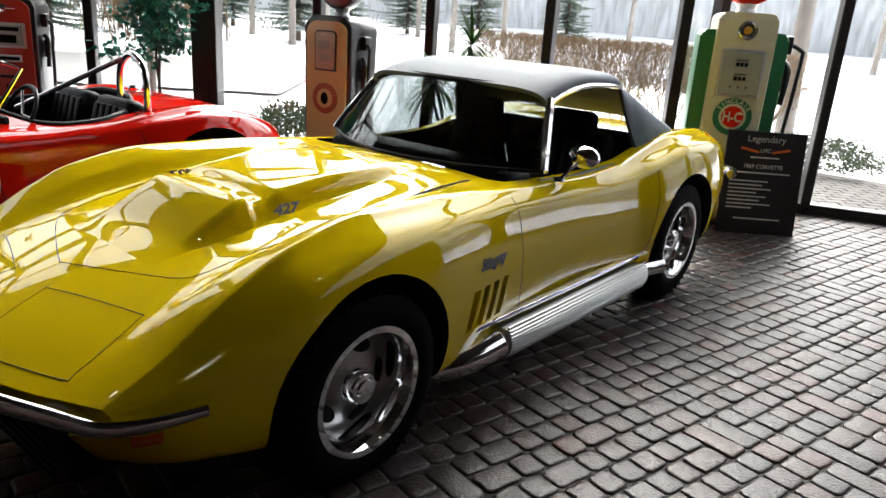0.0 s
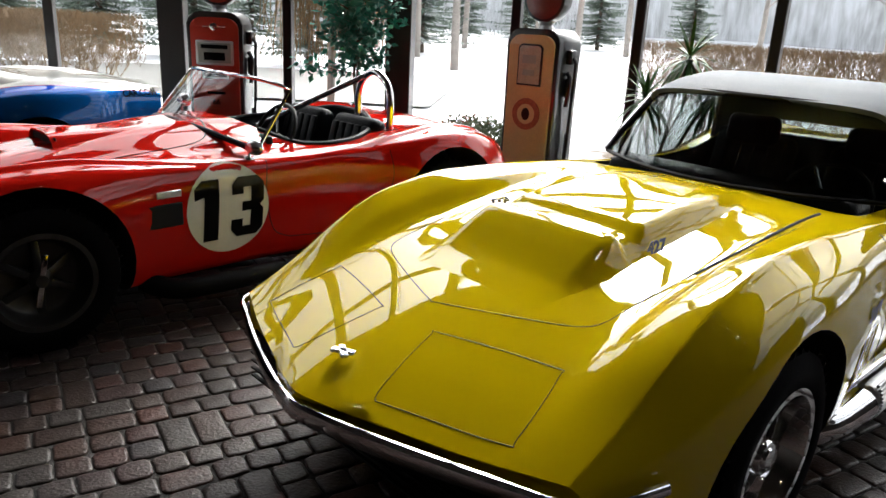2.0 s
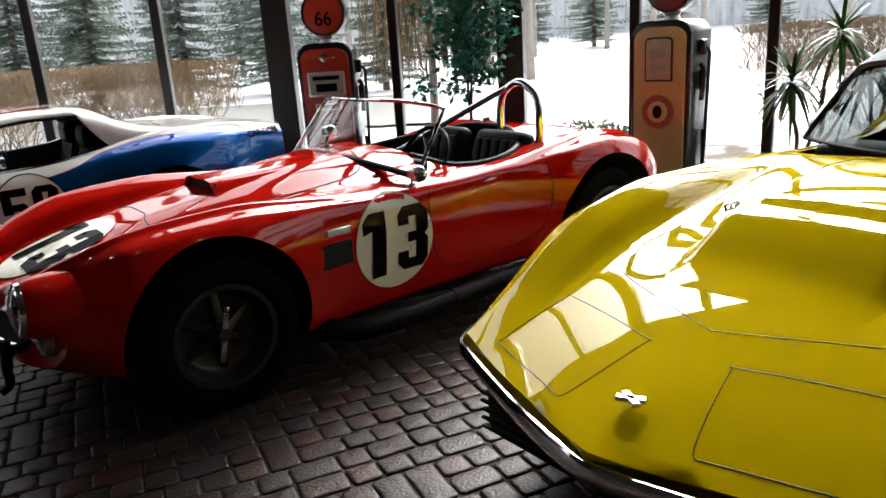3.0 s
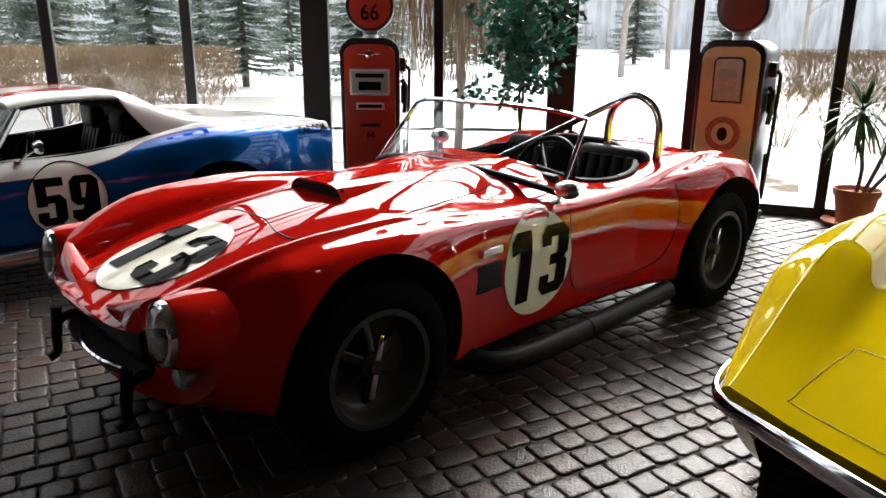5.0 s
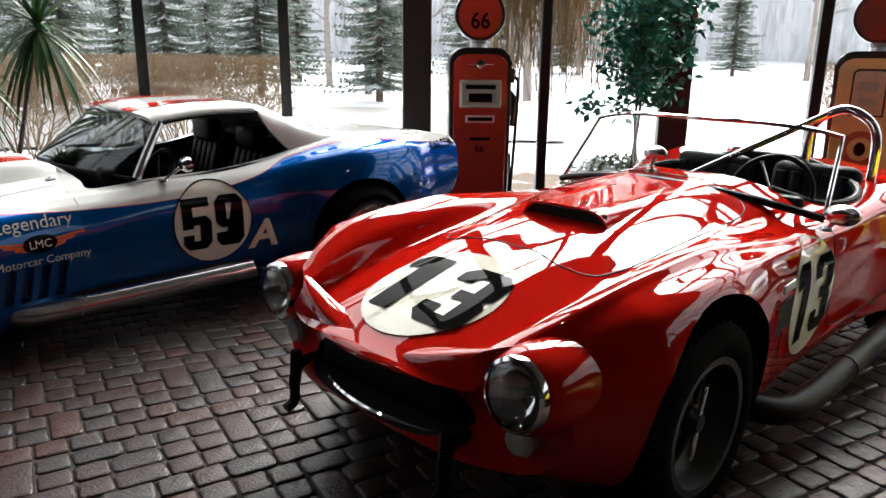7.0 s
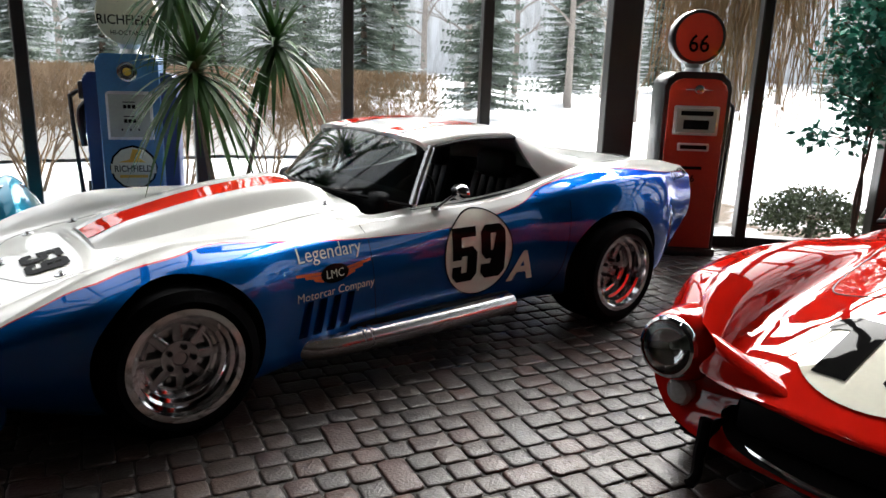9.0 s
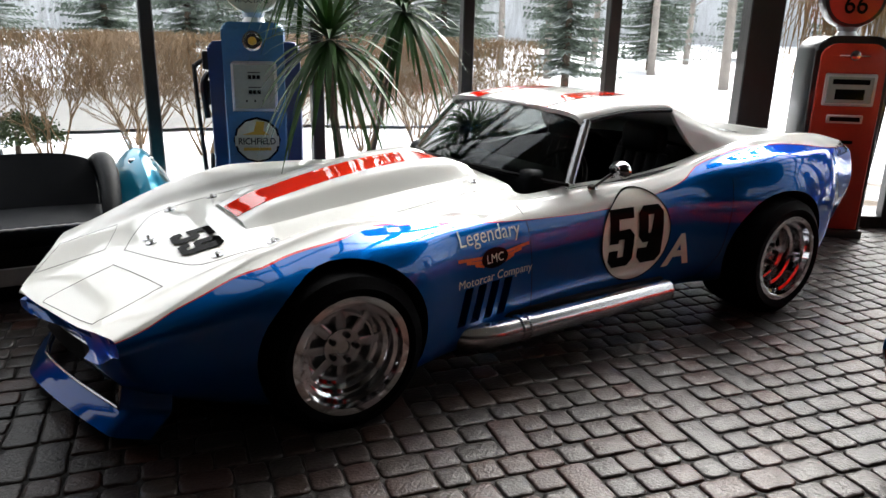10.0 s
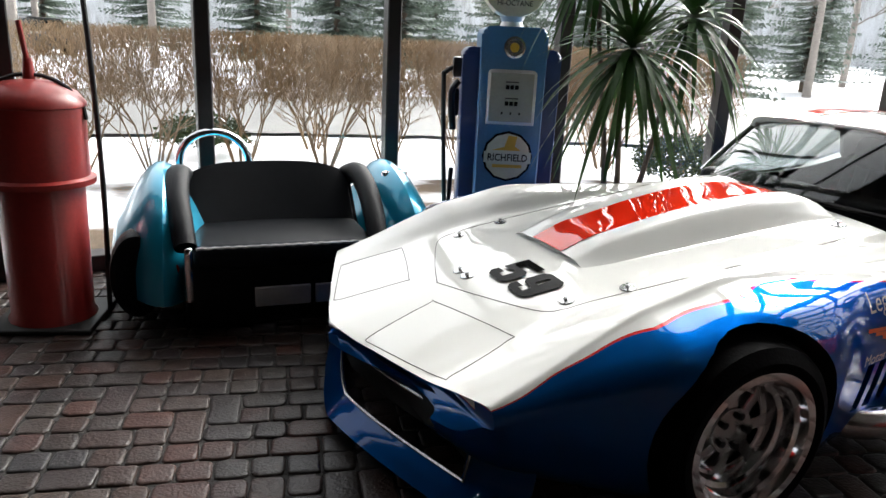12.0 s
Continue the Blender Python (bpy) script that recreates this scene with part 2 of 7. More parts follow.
def lathe(bm, prof, m=None, seg=32):
    """Turns (radius, height) pairs round z."""
    m = m or Matrix()
    rings = []
    for r, z in prof:
        if r < 1e-5:
            rings.append([bm.verts.new(m @ Vector((0, 0, z)))])
        else:
            rings.append([bm.verts.new(m @ Vector((r * math.cos(2 * math.pi * i / seg), r * math.sin(2 * math.pi * i / seg), z))) for i in range(seg)])
    for a, b in zip(rings, rings[1:]):
        for i in range(seg):
            j = (i + 1) % seg
            if len(a) == 1 and len(b) == 1:
                continue
            if len(a) == 1:
                bm.faces.new((a[0], b[i], b[j]))
            elif len(b) == 1:
                bm.faces.new((a[i], b[0], a[j]))
            else:
                bm.faces.new((a[i], b[i], b[j], a[j]))
    return bm


def smooth_path(pts, n=6):
    pts = [Vector(p) for p in pts]
    if len(pts) < 3:
        return pts
    out = []
    for i in range(len(pts) - 1):
        p0, p1, p2, p3 = pts[max(i - 1, 0)], pts[i], pts[i + 1], pts[min(i + 2, len(pts) - 1)]
        for k in range(n):
            t = k / n
            out.append(0.5 * (2 * p1 + (p2 - p0) * t + (2 * p0 - 5 * p1 + 4 * p2 - p3) * t * t + (3 * p1 - p0 - 3 * p2 + p3) * t ** 3))
    return out + [pts[-1]]


def tube(bm, pts, r, seg=8, cap=True, r2=None):
    """A round bar along pts; r2: the radius at its end."""
    pts = [Vector(p) for p in pts]
    rings, up = [], None
    n = len(pts)
    for i, p in enumerate(pts):
        d = (pts[min(i + 1, n - 1)] - pts[max(i - 1, 0)]).normalized()
        if up is None:
            up = d.orthogonal().normalized()
        up = (up - d * up.dot(d)).normalized()
        side = d.cross(up)
        rr = r if r2 is None else r + (r2 - r) * i / max(n - 1, 1)
        rings.append([bm.verts.new(p + rr * (math.cos(2 * math.pi * k / seg) * up + math.sin(2 * math.pi * k / seg) * side)) for k in range(seg)])
    for a, b in zip(rings, rings[1:]):
        for k in range(seg):
            bm.faces.new((a[k], a[(k + 1) % seg], b[(k + 1) % seg], b[k]))
    if cap:
        bm.faces.new(rings[0])
        bm.faces.new(rings[-1][::-1])
    return bm


def grid(bm, f, nu, nv, closed=False):
    vs = [[bm.verts.new(f(i / nu, j / nv)) for j in range(nv + 1)] for i in range(nu + 1)]
    for i in range(nu):
        for j in range(nv):
            bm.faces.new((vs[i][j], vs[i + 1][j], vs[i + 1][j + 1], vs[i][j + 1]))
    return bm


def slab(bm, thick):
    """Gives an open sheet a thickness along its normals."""
    bmesh.ops.recalc_face_normals(bm, faces=bm.faces)
    bmesh.ops.solidify(bm, geom=bm.faces[:], thickness=thick)
    return bm


def prism(bm, outline, y0, y1, bevel=0.0):
    """An outline of (x, z) pairs, pushed from y0 to y1."""
    a = [bm.verts.new((x, y0, z)) for x, z in outline]
    b = [bm.verts.new((x, y1, z)) for x, z in outline]
    fa, fb = bm.faces.new(a), bm.faces.new(b[::-1])
    n = len(a)
    for i in range(n):
        bm.faces.new((a[i], b[i], b[(i + 1) % n], a[(i + 1) % n]))
    if bevel > 0:
        bmesh.ops.bevel(bm, geom=list({e for f in (fa, fb) for e in f.edges}), offset=bevel, segments=2, affect="EDGES", profile=0.5)
    return bm


def curve_of(keys):
    """A smooth curve through (x, value) pairs."""
    xs, ys = [k[0] for k in keys], [k[1] for k in keys]
    n = len(xs)
    d = [(ys[i + 1] - ys[i]) / (xs[i + 1] - xs[i]) for i in range(n - 1)]
    m = [d[0]] + [0 if d[i - 1] * d[i] <= 0 else 2 * d[i - 1] * d[i] / (d[i - 1] + d[i]) for i in range(1, n - 1)] + [d[-1]]

    def f(x):
        if x <= xs[0]:
            return ys[0]
        if x >= xs[-1]:
            return ys[-1]
        i = max(k for k in range(n - 1) if xs[k] <= x)
        h = xs[i + 1] - xs[i]
        t = (x - xs[i]) / h
        return (2 * t ** 3 - 3 * t * t + 1) * ys[i] + (t ** 3 - 2 * t * t + t) * h * m[i] + (3 * t * t - 2 * t ** 3) * ys[i + 1] + (t ** 3 - t * t) * h * m[i + 1]
    return f


def letters(text, size=1.0, bold=0.0, squeeze=1.0, shear=0.0):
    """A bmesh of flat letters, centred, in the xy plane; size is the height of a capital."""
    cu = bpy.data.curves.new("lettering", "FONT")
    cu.body, cu.align_x, cu.align_y, cu.size, cu.offset, cu.shear = text, "CENTER", "CENTER", 1.0, bold, shear
    cu.resolution_u = 3
    ob = bpy.data.objects.new("lettering", cu)
    scene.collection.objects.link(ob)
    dg = bpy.context.evaluated_depsgraph_get()
    me = bpy.data.meshes.new_from_object(ob.evaluated_get(dg))
    bm = bmesh.new()
    bm.from_mesh(me)
    bpy.data.objects.remove(ob)
    bpy.data.meshes.remove(me)
    bpy.data.curves.remove(cu)
    if bm.verts:
        x0, x1 = min(v.co.x for v in bm.verts), max(v.co.x for v in bm.verts)
        y0, y1 = min(v.co.y for v in bm.verts), max(v.co.y for v in bm.verts)
        k = size / max(y1 - y0, 1e-4)
        for v in bm.verts:
            v.co.x, v.co.y = (v.co.x - (x0 + x1) / 2) * k * squeeze, (v.co.y - (y0 + y1) / 2) * k
    return bm


NUMERALS = {
    "1": [[(0.20, 0), (0.48, 0), (0.48, 1), (0.20, 1)], [(0.02, 0.70), (0.20, 0.74), (0.20, 1), (0.16, 1), (0.02, 0.88)]],
    "3": [[(0, 0.72), (0, 0.88), (0.12, 1), (0.50, 1), (0.62, 0.88), (0.62, 0.58), (0.55, 0.51), (0.62, 0.44), (0.62, 0.12), (0.50, 0), (0.12, 0), (0, 0.12), (0, 0.30),
           (0.22, 0.30), (0.22, 0.17), (0.37, 0.17), (0.37, 0.43), (0.20, 0.43), (0.20, 0.59), (0.37, 0.59), (0.37, 0.83), (0.22, 0.83), (0.22, 0.72)]],
    "5": [[(0, 0.42), (0, 1), (0.60, 1), (0.60, 0.82), (0.23, 0.82), (0.23, 0.64), (0.50, 0.65), (0.62, 0.53), (0.62, 0.12), (0.50, 0), (0.12, 0), (0, 0.12), (0, 0.30),
           (0.23, 0.30), (0.23, 0.17), (0.37, 0.17), (0.37, 0.48), (0.23, 0.48), (0.23, 0.42)]],
    "9": [[(0.62, 0.12), (0.62, 0.88), (0.50, 1), (0.31, 1), (0.31, 0.84), (0.38, 0.84), (0.38, 0.17), (0.23, 0.17), (0.23, 0.28), (0, 0.28), (0, 0.12), (0.12, 0), (0.50, 0)],
          [(0.31, 1), (0.12, 1), (0, 0.88), (0, 0.49), (0.12, 0.37), (0.38, 0.37), (0.38, 0.53), (0.24, 0.53), (0.24, 0.84), (0.31, 0.84)]]}


def numerals(text, h, squeeze=1.0, slant=0.0):
    """Heavy block racing numerals, centred in the xy plane."""
    bm = bmesh.new()
    wide = len(text) * 0.72 - 0.10
    for i, ch in enumerate(text):
        for ring in NUMERALS[ch]:
            bm.faces.new([bm.verts.new((((x + 0.72 * i - wide / 2) * squeeze + slant * (y - 0.5)) * h, (y - 0.5) * h, 0)) for x, y in ring])
    return bm


def disc(rx, ry, seg=40, rings=6):
    bm = bmesh.new()
    return lathe(bm, [(0, 0)] + [(rx * (i + 1) / rings, 0) for i in range(rings)], Matrix.Diagonal((1, ry / rx, 1, 1)), seg)


def refine(bm, longest=0.035):
    for _ in range(5):
        bmesh.ops.triangulate(bm, faces=bm.faces[:])
        es = [e for e in bm.edges if e.calc_length() > longest]
        if not es:
            break
        bmesh.ops.subdivide_edges(bm, edges=es, cuts=1)
    bmesh.ops.triangulate(bm, faces=bm.faces[:])
    return bm


def tree_of(ob):
    from mathutils.bvhtree import BVHTree
    b = bmesh.new()
    b.from_mesh(ob.data)
    t = BVHTree.FromBMesh(b)
    b.free()
    return t


def wrap(bm, bvh, origin, right, up, lift, fine=True):
    """Lays flat lettering (its x along right, its y along up) on a body."""
    right, up = Vector(right).normalized(), Vector(up).normalized()
    away = right.cross(up)
    if fine:
        refine(bm)
    for v in bm.verts:
        p = Vector(origin) + right * v.co.x + up * v.co.y
        hit = bvh.ray_cast(p + away * 0.6, -away)
        if hit[0] is not None:
            n = hit[1] if hit[1].dot(away) > 0 else -hit[1]
            v.co = hit[0] + n * lift
        else:
            v.co = p
    return bm


def seam(bm, bvh, pts, axis, r=0.0015, n=8):
    """A thin gap line laid on a body; pts are places, axis the way they drop onto it."""
    axis = Vector(axis).normalized()
    out = []
    for p in smooth_path(pts, n):
        hit = bvh.ray_cast(p - axis * 0.8, axis)
        if hit[0] is not None:
            out.append(hit[0])
    if len(out) > 2:
        tube(bm, out, r, 6)
    return bm


def carve(ob, cutters):
    """Cuts solids out of a body and keeps the result as its mesh."""
    made = []
    for bm, material in cutters:
        me = bpy.data.meshes.new("cutter")
        bmesh.ops.recalc_face_normals(bm, faces=bm.faces)
        bm.to_mesh(me)
        bm.free()
        me.materials.append(material)
        c = bpy.data.objects.new("cutter", me)
        scene.collection.objects.link(c)
        c.parent = ob.parent
        md = ob.modifiers.new("cut", "BOOLEAN")
        md.operation, md.object, md.solver, md.material_mode = "DIFFERENCE", c, "EXACT", "TRANSFER"
        made.append(c)
    bpy.context.view_layer.update()
    dg = bpy.context.evaluated_depsgraph_get()
    me = bpy.data.meshes.new_from_object(ob.evaluated_get(dg))
    ob.modifiers.clear()
    ob.data = me
    for c in made:
        bpy.data.objects.remove(c)
    finish(me, 32)
    return ob


# ---- the room ----
CX, CY, R = -2.37, -0.82, 8.29
STEP = 7.65
TOP = 3.1
RIDGE, INNER = 3.68, 6.8


def bay(k, r=R):
    a = radians(61.8 + STEP * k)
    return Vector((CX + r * math.cos(a), CY + r * math.sin(a), 0))


# the glazed line, from the entrance side round the bay
LINE = [Vector((7.0, 1.1, 0)), Vector((7.0, 2.5, 0)), Vector((6.7, 3.9, 0)), Vector((6.1, 5.2, 0)), Vector((5.2, 6.25, 0)), Vector((4.1, 6.75, 0)), Vector((2.98, 7.02, 0)), Vector((1.95, 6.98, 0))] + [bay(k) for k in range(0, 14)]
COLUMNS = {12: 0.24, 14: 0.24, 20: 0.36, 0: 0.3, 4: 0.24}


def upright(i):
    p = LINE[i]
    a, b = LINE[max(i - 1, 0)], LINE[min(i + 1, len(LINE) - 1)]
    d = (b - a).normalized()
    turn = math.atan2(d.y, d.x)
    w = COLUMNS.get(i, 0.085)
    deep = 0.22 if i in COLUMNS else 0.14
    bm = boxbm((0, 0, TOP / 2), (w, deep, TOP), 0.008, 1)
    bmesh.ops.transform(bm, matrix=Matrix.Translation(p) @ Matrix.Rotation(turn, 4, "Z"), verts=bm.verts)
    return bm


for i in range(len(LINE)):
    structure("window_post_%d" % (i + 1), upright(i), BRONZE, "dark bronze metal window post of the glazed bay", "window post")
for i in range(len(LINE) - 1):
    a, b = LINE[i], LINE[i + 1]
    d = b - a
    if i < 3:
        # first three bays, out of view, are closed to cut the east light
        bm = boxbm((0, 0, TOP / 2), (d.length, 0.12, TOP))
        bmesh.ops.transform(bm, matrix=Matrix.Translation((a + b) / 2) @ Matrix.Rotation(math.atan2(d.y, d.x), 4, "Z"), verts=bm.verts)
        structure("wall_panel_%d" % (i + 1), bm, PLASTER, "unseen dark wall added to block light from the east", "wall")
        continue
    m = Matrix.Translation((a + b) / 2) @ Matrix.Rotation(math.atan2(d.y, d.x), 4, "Z")
    w0, w1 = COLUMNS.get(i, 0.085) / 2, COLUMNS.get(i + 1, 0.085) / 2
    L = d.length - w0 - w1 + 0.0
    off = (w0 - w1) / 2
    win = new("window_%d" % (i + 1))
    win.matrix_world = m
    tagged(win, "tall clear window of the glazed bay with a dark frame", "window", "", "structure")
    part("window_sill", boxbm((off, 0, 0.045), (L, 0.15, 0.09), 0.006, 1), BRONZE, win, "dark bronze bottom rail")
    part("transom", boxbm((off, 0, 2.57), (L, 0.10, 0.10), 0.006, 1), BRONZE, win)
    part("head_rail", boxbm((off, 0, TOP - 0.06), (L, 0.16, 0.12), 0.006, 1), BRONZE, win)
    for z0, z1 in ((0.09, 2.52), (2.62, TOP - 0.12)):
        pane = part("pane", boxbm((off, 0, (z0 + z1) / 2), (L, 0.008, z1 - z0)), PANEGLASS, win, "clear glass pane")
        pane.visible_shadow = False

# solid walls that close the room behind the walker
BACK = -3.6
left_end, right_end = LINE[-1], LINE[0]


def wall(name, a, b, z0=0.0, z1=RIDGE, t=0.2):
    a, b = Vector(a), Vector(b)
    d = b - a
    bm = boxbm((0, 0, (z0 + z1) / 2), (d.length, t, z1 - z0))
    bmesh.ops.transform(bm, matrix=Matrix.Translation((a + b) / 2) @ Matrix.Rotation(math.atan2(d.y, d.x), 4, "Z"), verts=bm.verts)
    return structure(name, bm, PLASTER, "dark panelled wall behind the show floor", "wall")


wall("wall_east", (right_end.x + 0.1, right_end.y - 0.2, 0), (right_end.x + 0.1, BACK, 0))
wall("wall_west", (left_end.x - 0.05, left_end.y - 0.2, 0), (left_end.x - 0.05, BACK, 0))
wall("wall_south", (left_end.x - 0.05, BACK - 0.1, 0), (right_end.x + 0.2, BACK - 0.1, 0))

outline = [(p.x, p.y) for p in LINE] + [(left_end.x - 0.1, BACK - 0.2), (right_end.x + 0.2, BACK - 0.2)]
# sloping glass roof over the outer ring, boarded ceiling over the middle
SPOKES = list(range(-7, 15))


def rib_ends(k):
    o = LINE[k + 7] if k < 0 else bay(min(k, 13))
    if k == 14:
        o = Vector((left_end.x, left_end.y - 1.2, 0))
    a = radians(61.8 + STEP * k)
    return Vector((o.x, o.y, TOP + 0.02)), Vector((CX + INNER * math.cos(a), CY + INNER * math.sin(a), RIDGE))


for k in SPOKES:
    o, i_ = rib_ends(k)
    d = i_ - o
    bm = boxbm((0, 0, 0), (d.length, 0.10 if k not in (4, 6, 12) else 0.2, 0.20), 0.006, 1)
    q = Matrix.Translation((o + i_) / 2) @ d.to_track_quat("X", "Z").to_matrix().to_4x4()
    bmesh.ops.transform(bm, matrix=q, verts=bm.verts)
    structure("rafter_%d" % (k + 8), bm, BRONZE, "dark bronze rafter of the glass roof", "rafter")
for k in SPOKES[:-1]:
    o0, i0 = rib_ends(k)
    o1, i1 = rib_ends(k + 1)
    bm = bmesh.new()
    bm.faces.new([bm.verts.new(p + Vector((0, 0, 0.06))) for p in (o0, o1, i1, i0)])
    slab(bm, 0.008)
    w_ = structure("window_roof_%d" % (k + 8), bm, PANEGLASS, "sloping glass roof pane", "roof glazing")
    w_.visible_shadow = False
    for f in (0.5,):
        bm = bmesh.new()
        tube(bm, [o0.lerp(i0, f), o1.lerp(i1, f)], 0.045, 4)
        structure("purlin_%d" % (k + 8), bm, BRONZE, "dark roof purlin", "purlin")
inner = [rib_ends(k)[1] for k in SPOKES] + [Vector((left_end.x - 0.1, BACK - 0.2, RIDGE)), Vector((right_end.x + 0.2, BACK - 0.2, RIDGE))]
first, lastp = rib_ends(-7)[0], rib_ends(16)[0]
ceil = bmesh.new()
ring_lo = [Vector((first.x + 0.1, first.y, RIDGE))] + inner[:len(SPOKES)] + [Vector((lastp.x, lastp.y, RIDGE))] + inner[len(SPOKES):]
lo = [ceil.verts.new(p) for p in ring_lo]
hi = [ceil.verts.new(p + Vector((0, 0, 0.2))) for p in ring_lo]
ceil.faces.new(lo)
ceil.faces.new(hi[::-1])
for i in range(len(lo)):
    j = (i + 1) % len(lo)
    ceil.faces.new((lo[i], lo[j], hi[j], hi[i]))
bmesh.ops.triangulate(ceil, faces=ceil.faces[:])
structure("ceiling", ceil, CEILWOOD, "dark boarded ceiling over the walk", "ceiling")

fl = bmesh.new()
fl.faces.new([fl.verts.new((x * 1.0, y, -0.008)) for x, y in outline])
bmesh.ops.triangulate(fl, faces=fl.faces[:])
floor = structure("floor", fl, MORTAR, "dark jointed paver floor of the show room", "floor")


# small ceiling spots over the walk
SPOTGLOW = bpy.data.materials.new("spot_lamp_glow")
SPOTGLOW.use_nodes = True
SPOTGLOW.node_tree.nodes["Principled BSDF"].inputs["Emission Color"].default_value = (1.0, 0.93, 0.82, 1)
SPOTGLOW.node_tree.nodes["Principled BSDF"].inputs["Emission Strength"].default_value = 14.0
for k in range(5):
    for y_ in (-0.4, 2.4):
        dl = thing("ceiling_spot", pose(-8.2 + 2.2 * k + 0.3 * y_, y_, RIDGE), "small round recessed ceiling spot, lit", "ceiling light", "ceiling spots")
        b = bmesh.new()
        lathe(b, [(0.05, 0.0), (0.075, 0.0), (0.078, -0.012), (0.05, -0.016), (0.05, 0.0)], None, 24)
        part("frame", b, BRONZE, dl)
        b = bmesh.new()
        lathe(b, [(0, -0.004), (0.048, -0.004), (0.048, -0.002), (0, -0.002)], None, 20)
        part("diffuser", b, SPOTGLOW, dl, "glowing lamp face")


# ---- the cars ----
def section(x, P):
    """Half of a body's outline at the station x, from the belly to the middle of the top."""
    zb, w, zm, zf, yf, zv, zc = (P[k](x) for k in ("zb", "w", "zm", "zf", "yf", "zv", "zc"))
    yv, drop, out, e = P["yv"], P["drop"](x), P["out"](x), P["crest"](x)
    pts = [(0, zb), (0.80 * w, zb), (0.955 * w, zb + 0.06), (w, zm), (yf + (w - yf) * out, zf - drop * (zf - zm)), (yf + min(0.5 * e, 0.4 * (w - yf)), zf - 0.6 * e), (yf - 0.8 * e, zf),
           (yf - 0.12, zf - 0.35 * (zf - zv)), (yv, zv), (0.2, zc - 0.004), (0, zc)]
    res = []
    n = P["n"]
    for i in range(len(pts) - 1):
        p0, p1, p2, p3 = (Vector(pts[j]) for j in (max(i - 1, 0), i, i + 1, min(i + 2, len(pts) - 1)))
        m1, m2 = (p2 - p0) * 0.5, (p3 - p1) * 0.5
        ln = (p2 - p1).length
        if m1.length > ln:
            m1 = m1.normalized() * ln
        if m2.length > ln:
            m2 = m2.normalized() * ln
        if i == 0:
            m1 = p2 - p1
        if i == len(pts) - 2:
            m2 = Vector((p2.x - p1.x, 0))
        for k in range(n):
            t = k / n
            q = (2 * t ** 3 - 3 * t * t + 1) * p1 + (t ** 3 - 2 * t * t + t) * m1 + (3 * t * t - 2 * t ** 3) * p2 + (t ** 3 - t * t) * m2
            res.append((max(q.x, 0), q.y))
    res.append(pts[-1])
    return res


def body_shell(parent, name, P, material, label=""):
    xs = P["xs"]
    bm = bmesh.new()
    rings = []
    for x in xs:
        half = section(x, P)
        full = [(-y, z) for y, z in half] + [(y, z) for y, z in half[-2:0:-1]]
        rings.append([bm.verts.new(P["bend"](x, y, z)) for y, z in full])
    n = len(rings[0])
    for a, b in zip(rings, rings[1:]):
        for k in range(n):
            bm.faces.new((a[k], a[(k + 1) % n], b[(k + 1) % n], b[k]))
    for ring, sign in ((rings[0], -1), (rings[-1], 1)):
        mid = sum((v.co for v in ring), Vector()) / len(ring)
        prev = ring
        for k, dx in ((0.86, P["cap"] * 0.6), (0.6, P["cap"] * 0.9), (0.25, P["cap"])):
            cur = [bm.verts.new(mid + Vector(((v.co.x - mid.x) * k + sign * dx * 1.0, (v.co.y - mid.y) * k, (v.co.z - mid.z) * k)) + Vector(((v.co.x - mid.x) * (1 - k), 0, 0))) for v in ring]
            for j in range(len(cur)):
                bm.faces.new((prev[j], prev[(j + 1) % n], cur[(j + 1) % n], cur[j]))
            prev = cur
        bm.faces.new(prev)
    ob = part(name, bm, material, parent, label, 32)
    return ob


def well(x, r, y0, y1, z, seg=40):
    """A wheel well: a lying cylinder from y0 to y1."""
    bm = bmesh.new()
    return lathe(bm, [(0, y0), (r, y0), (r, y1), (0, y1)], Matrix.Translation((x, 0, z)) @ Matrix.Rotation(radians(-90), 4, "X"), seg)


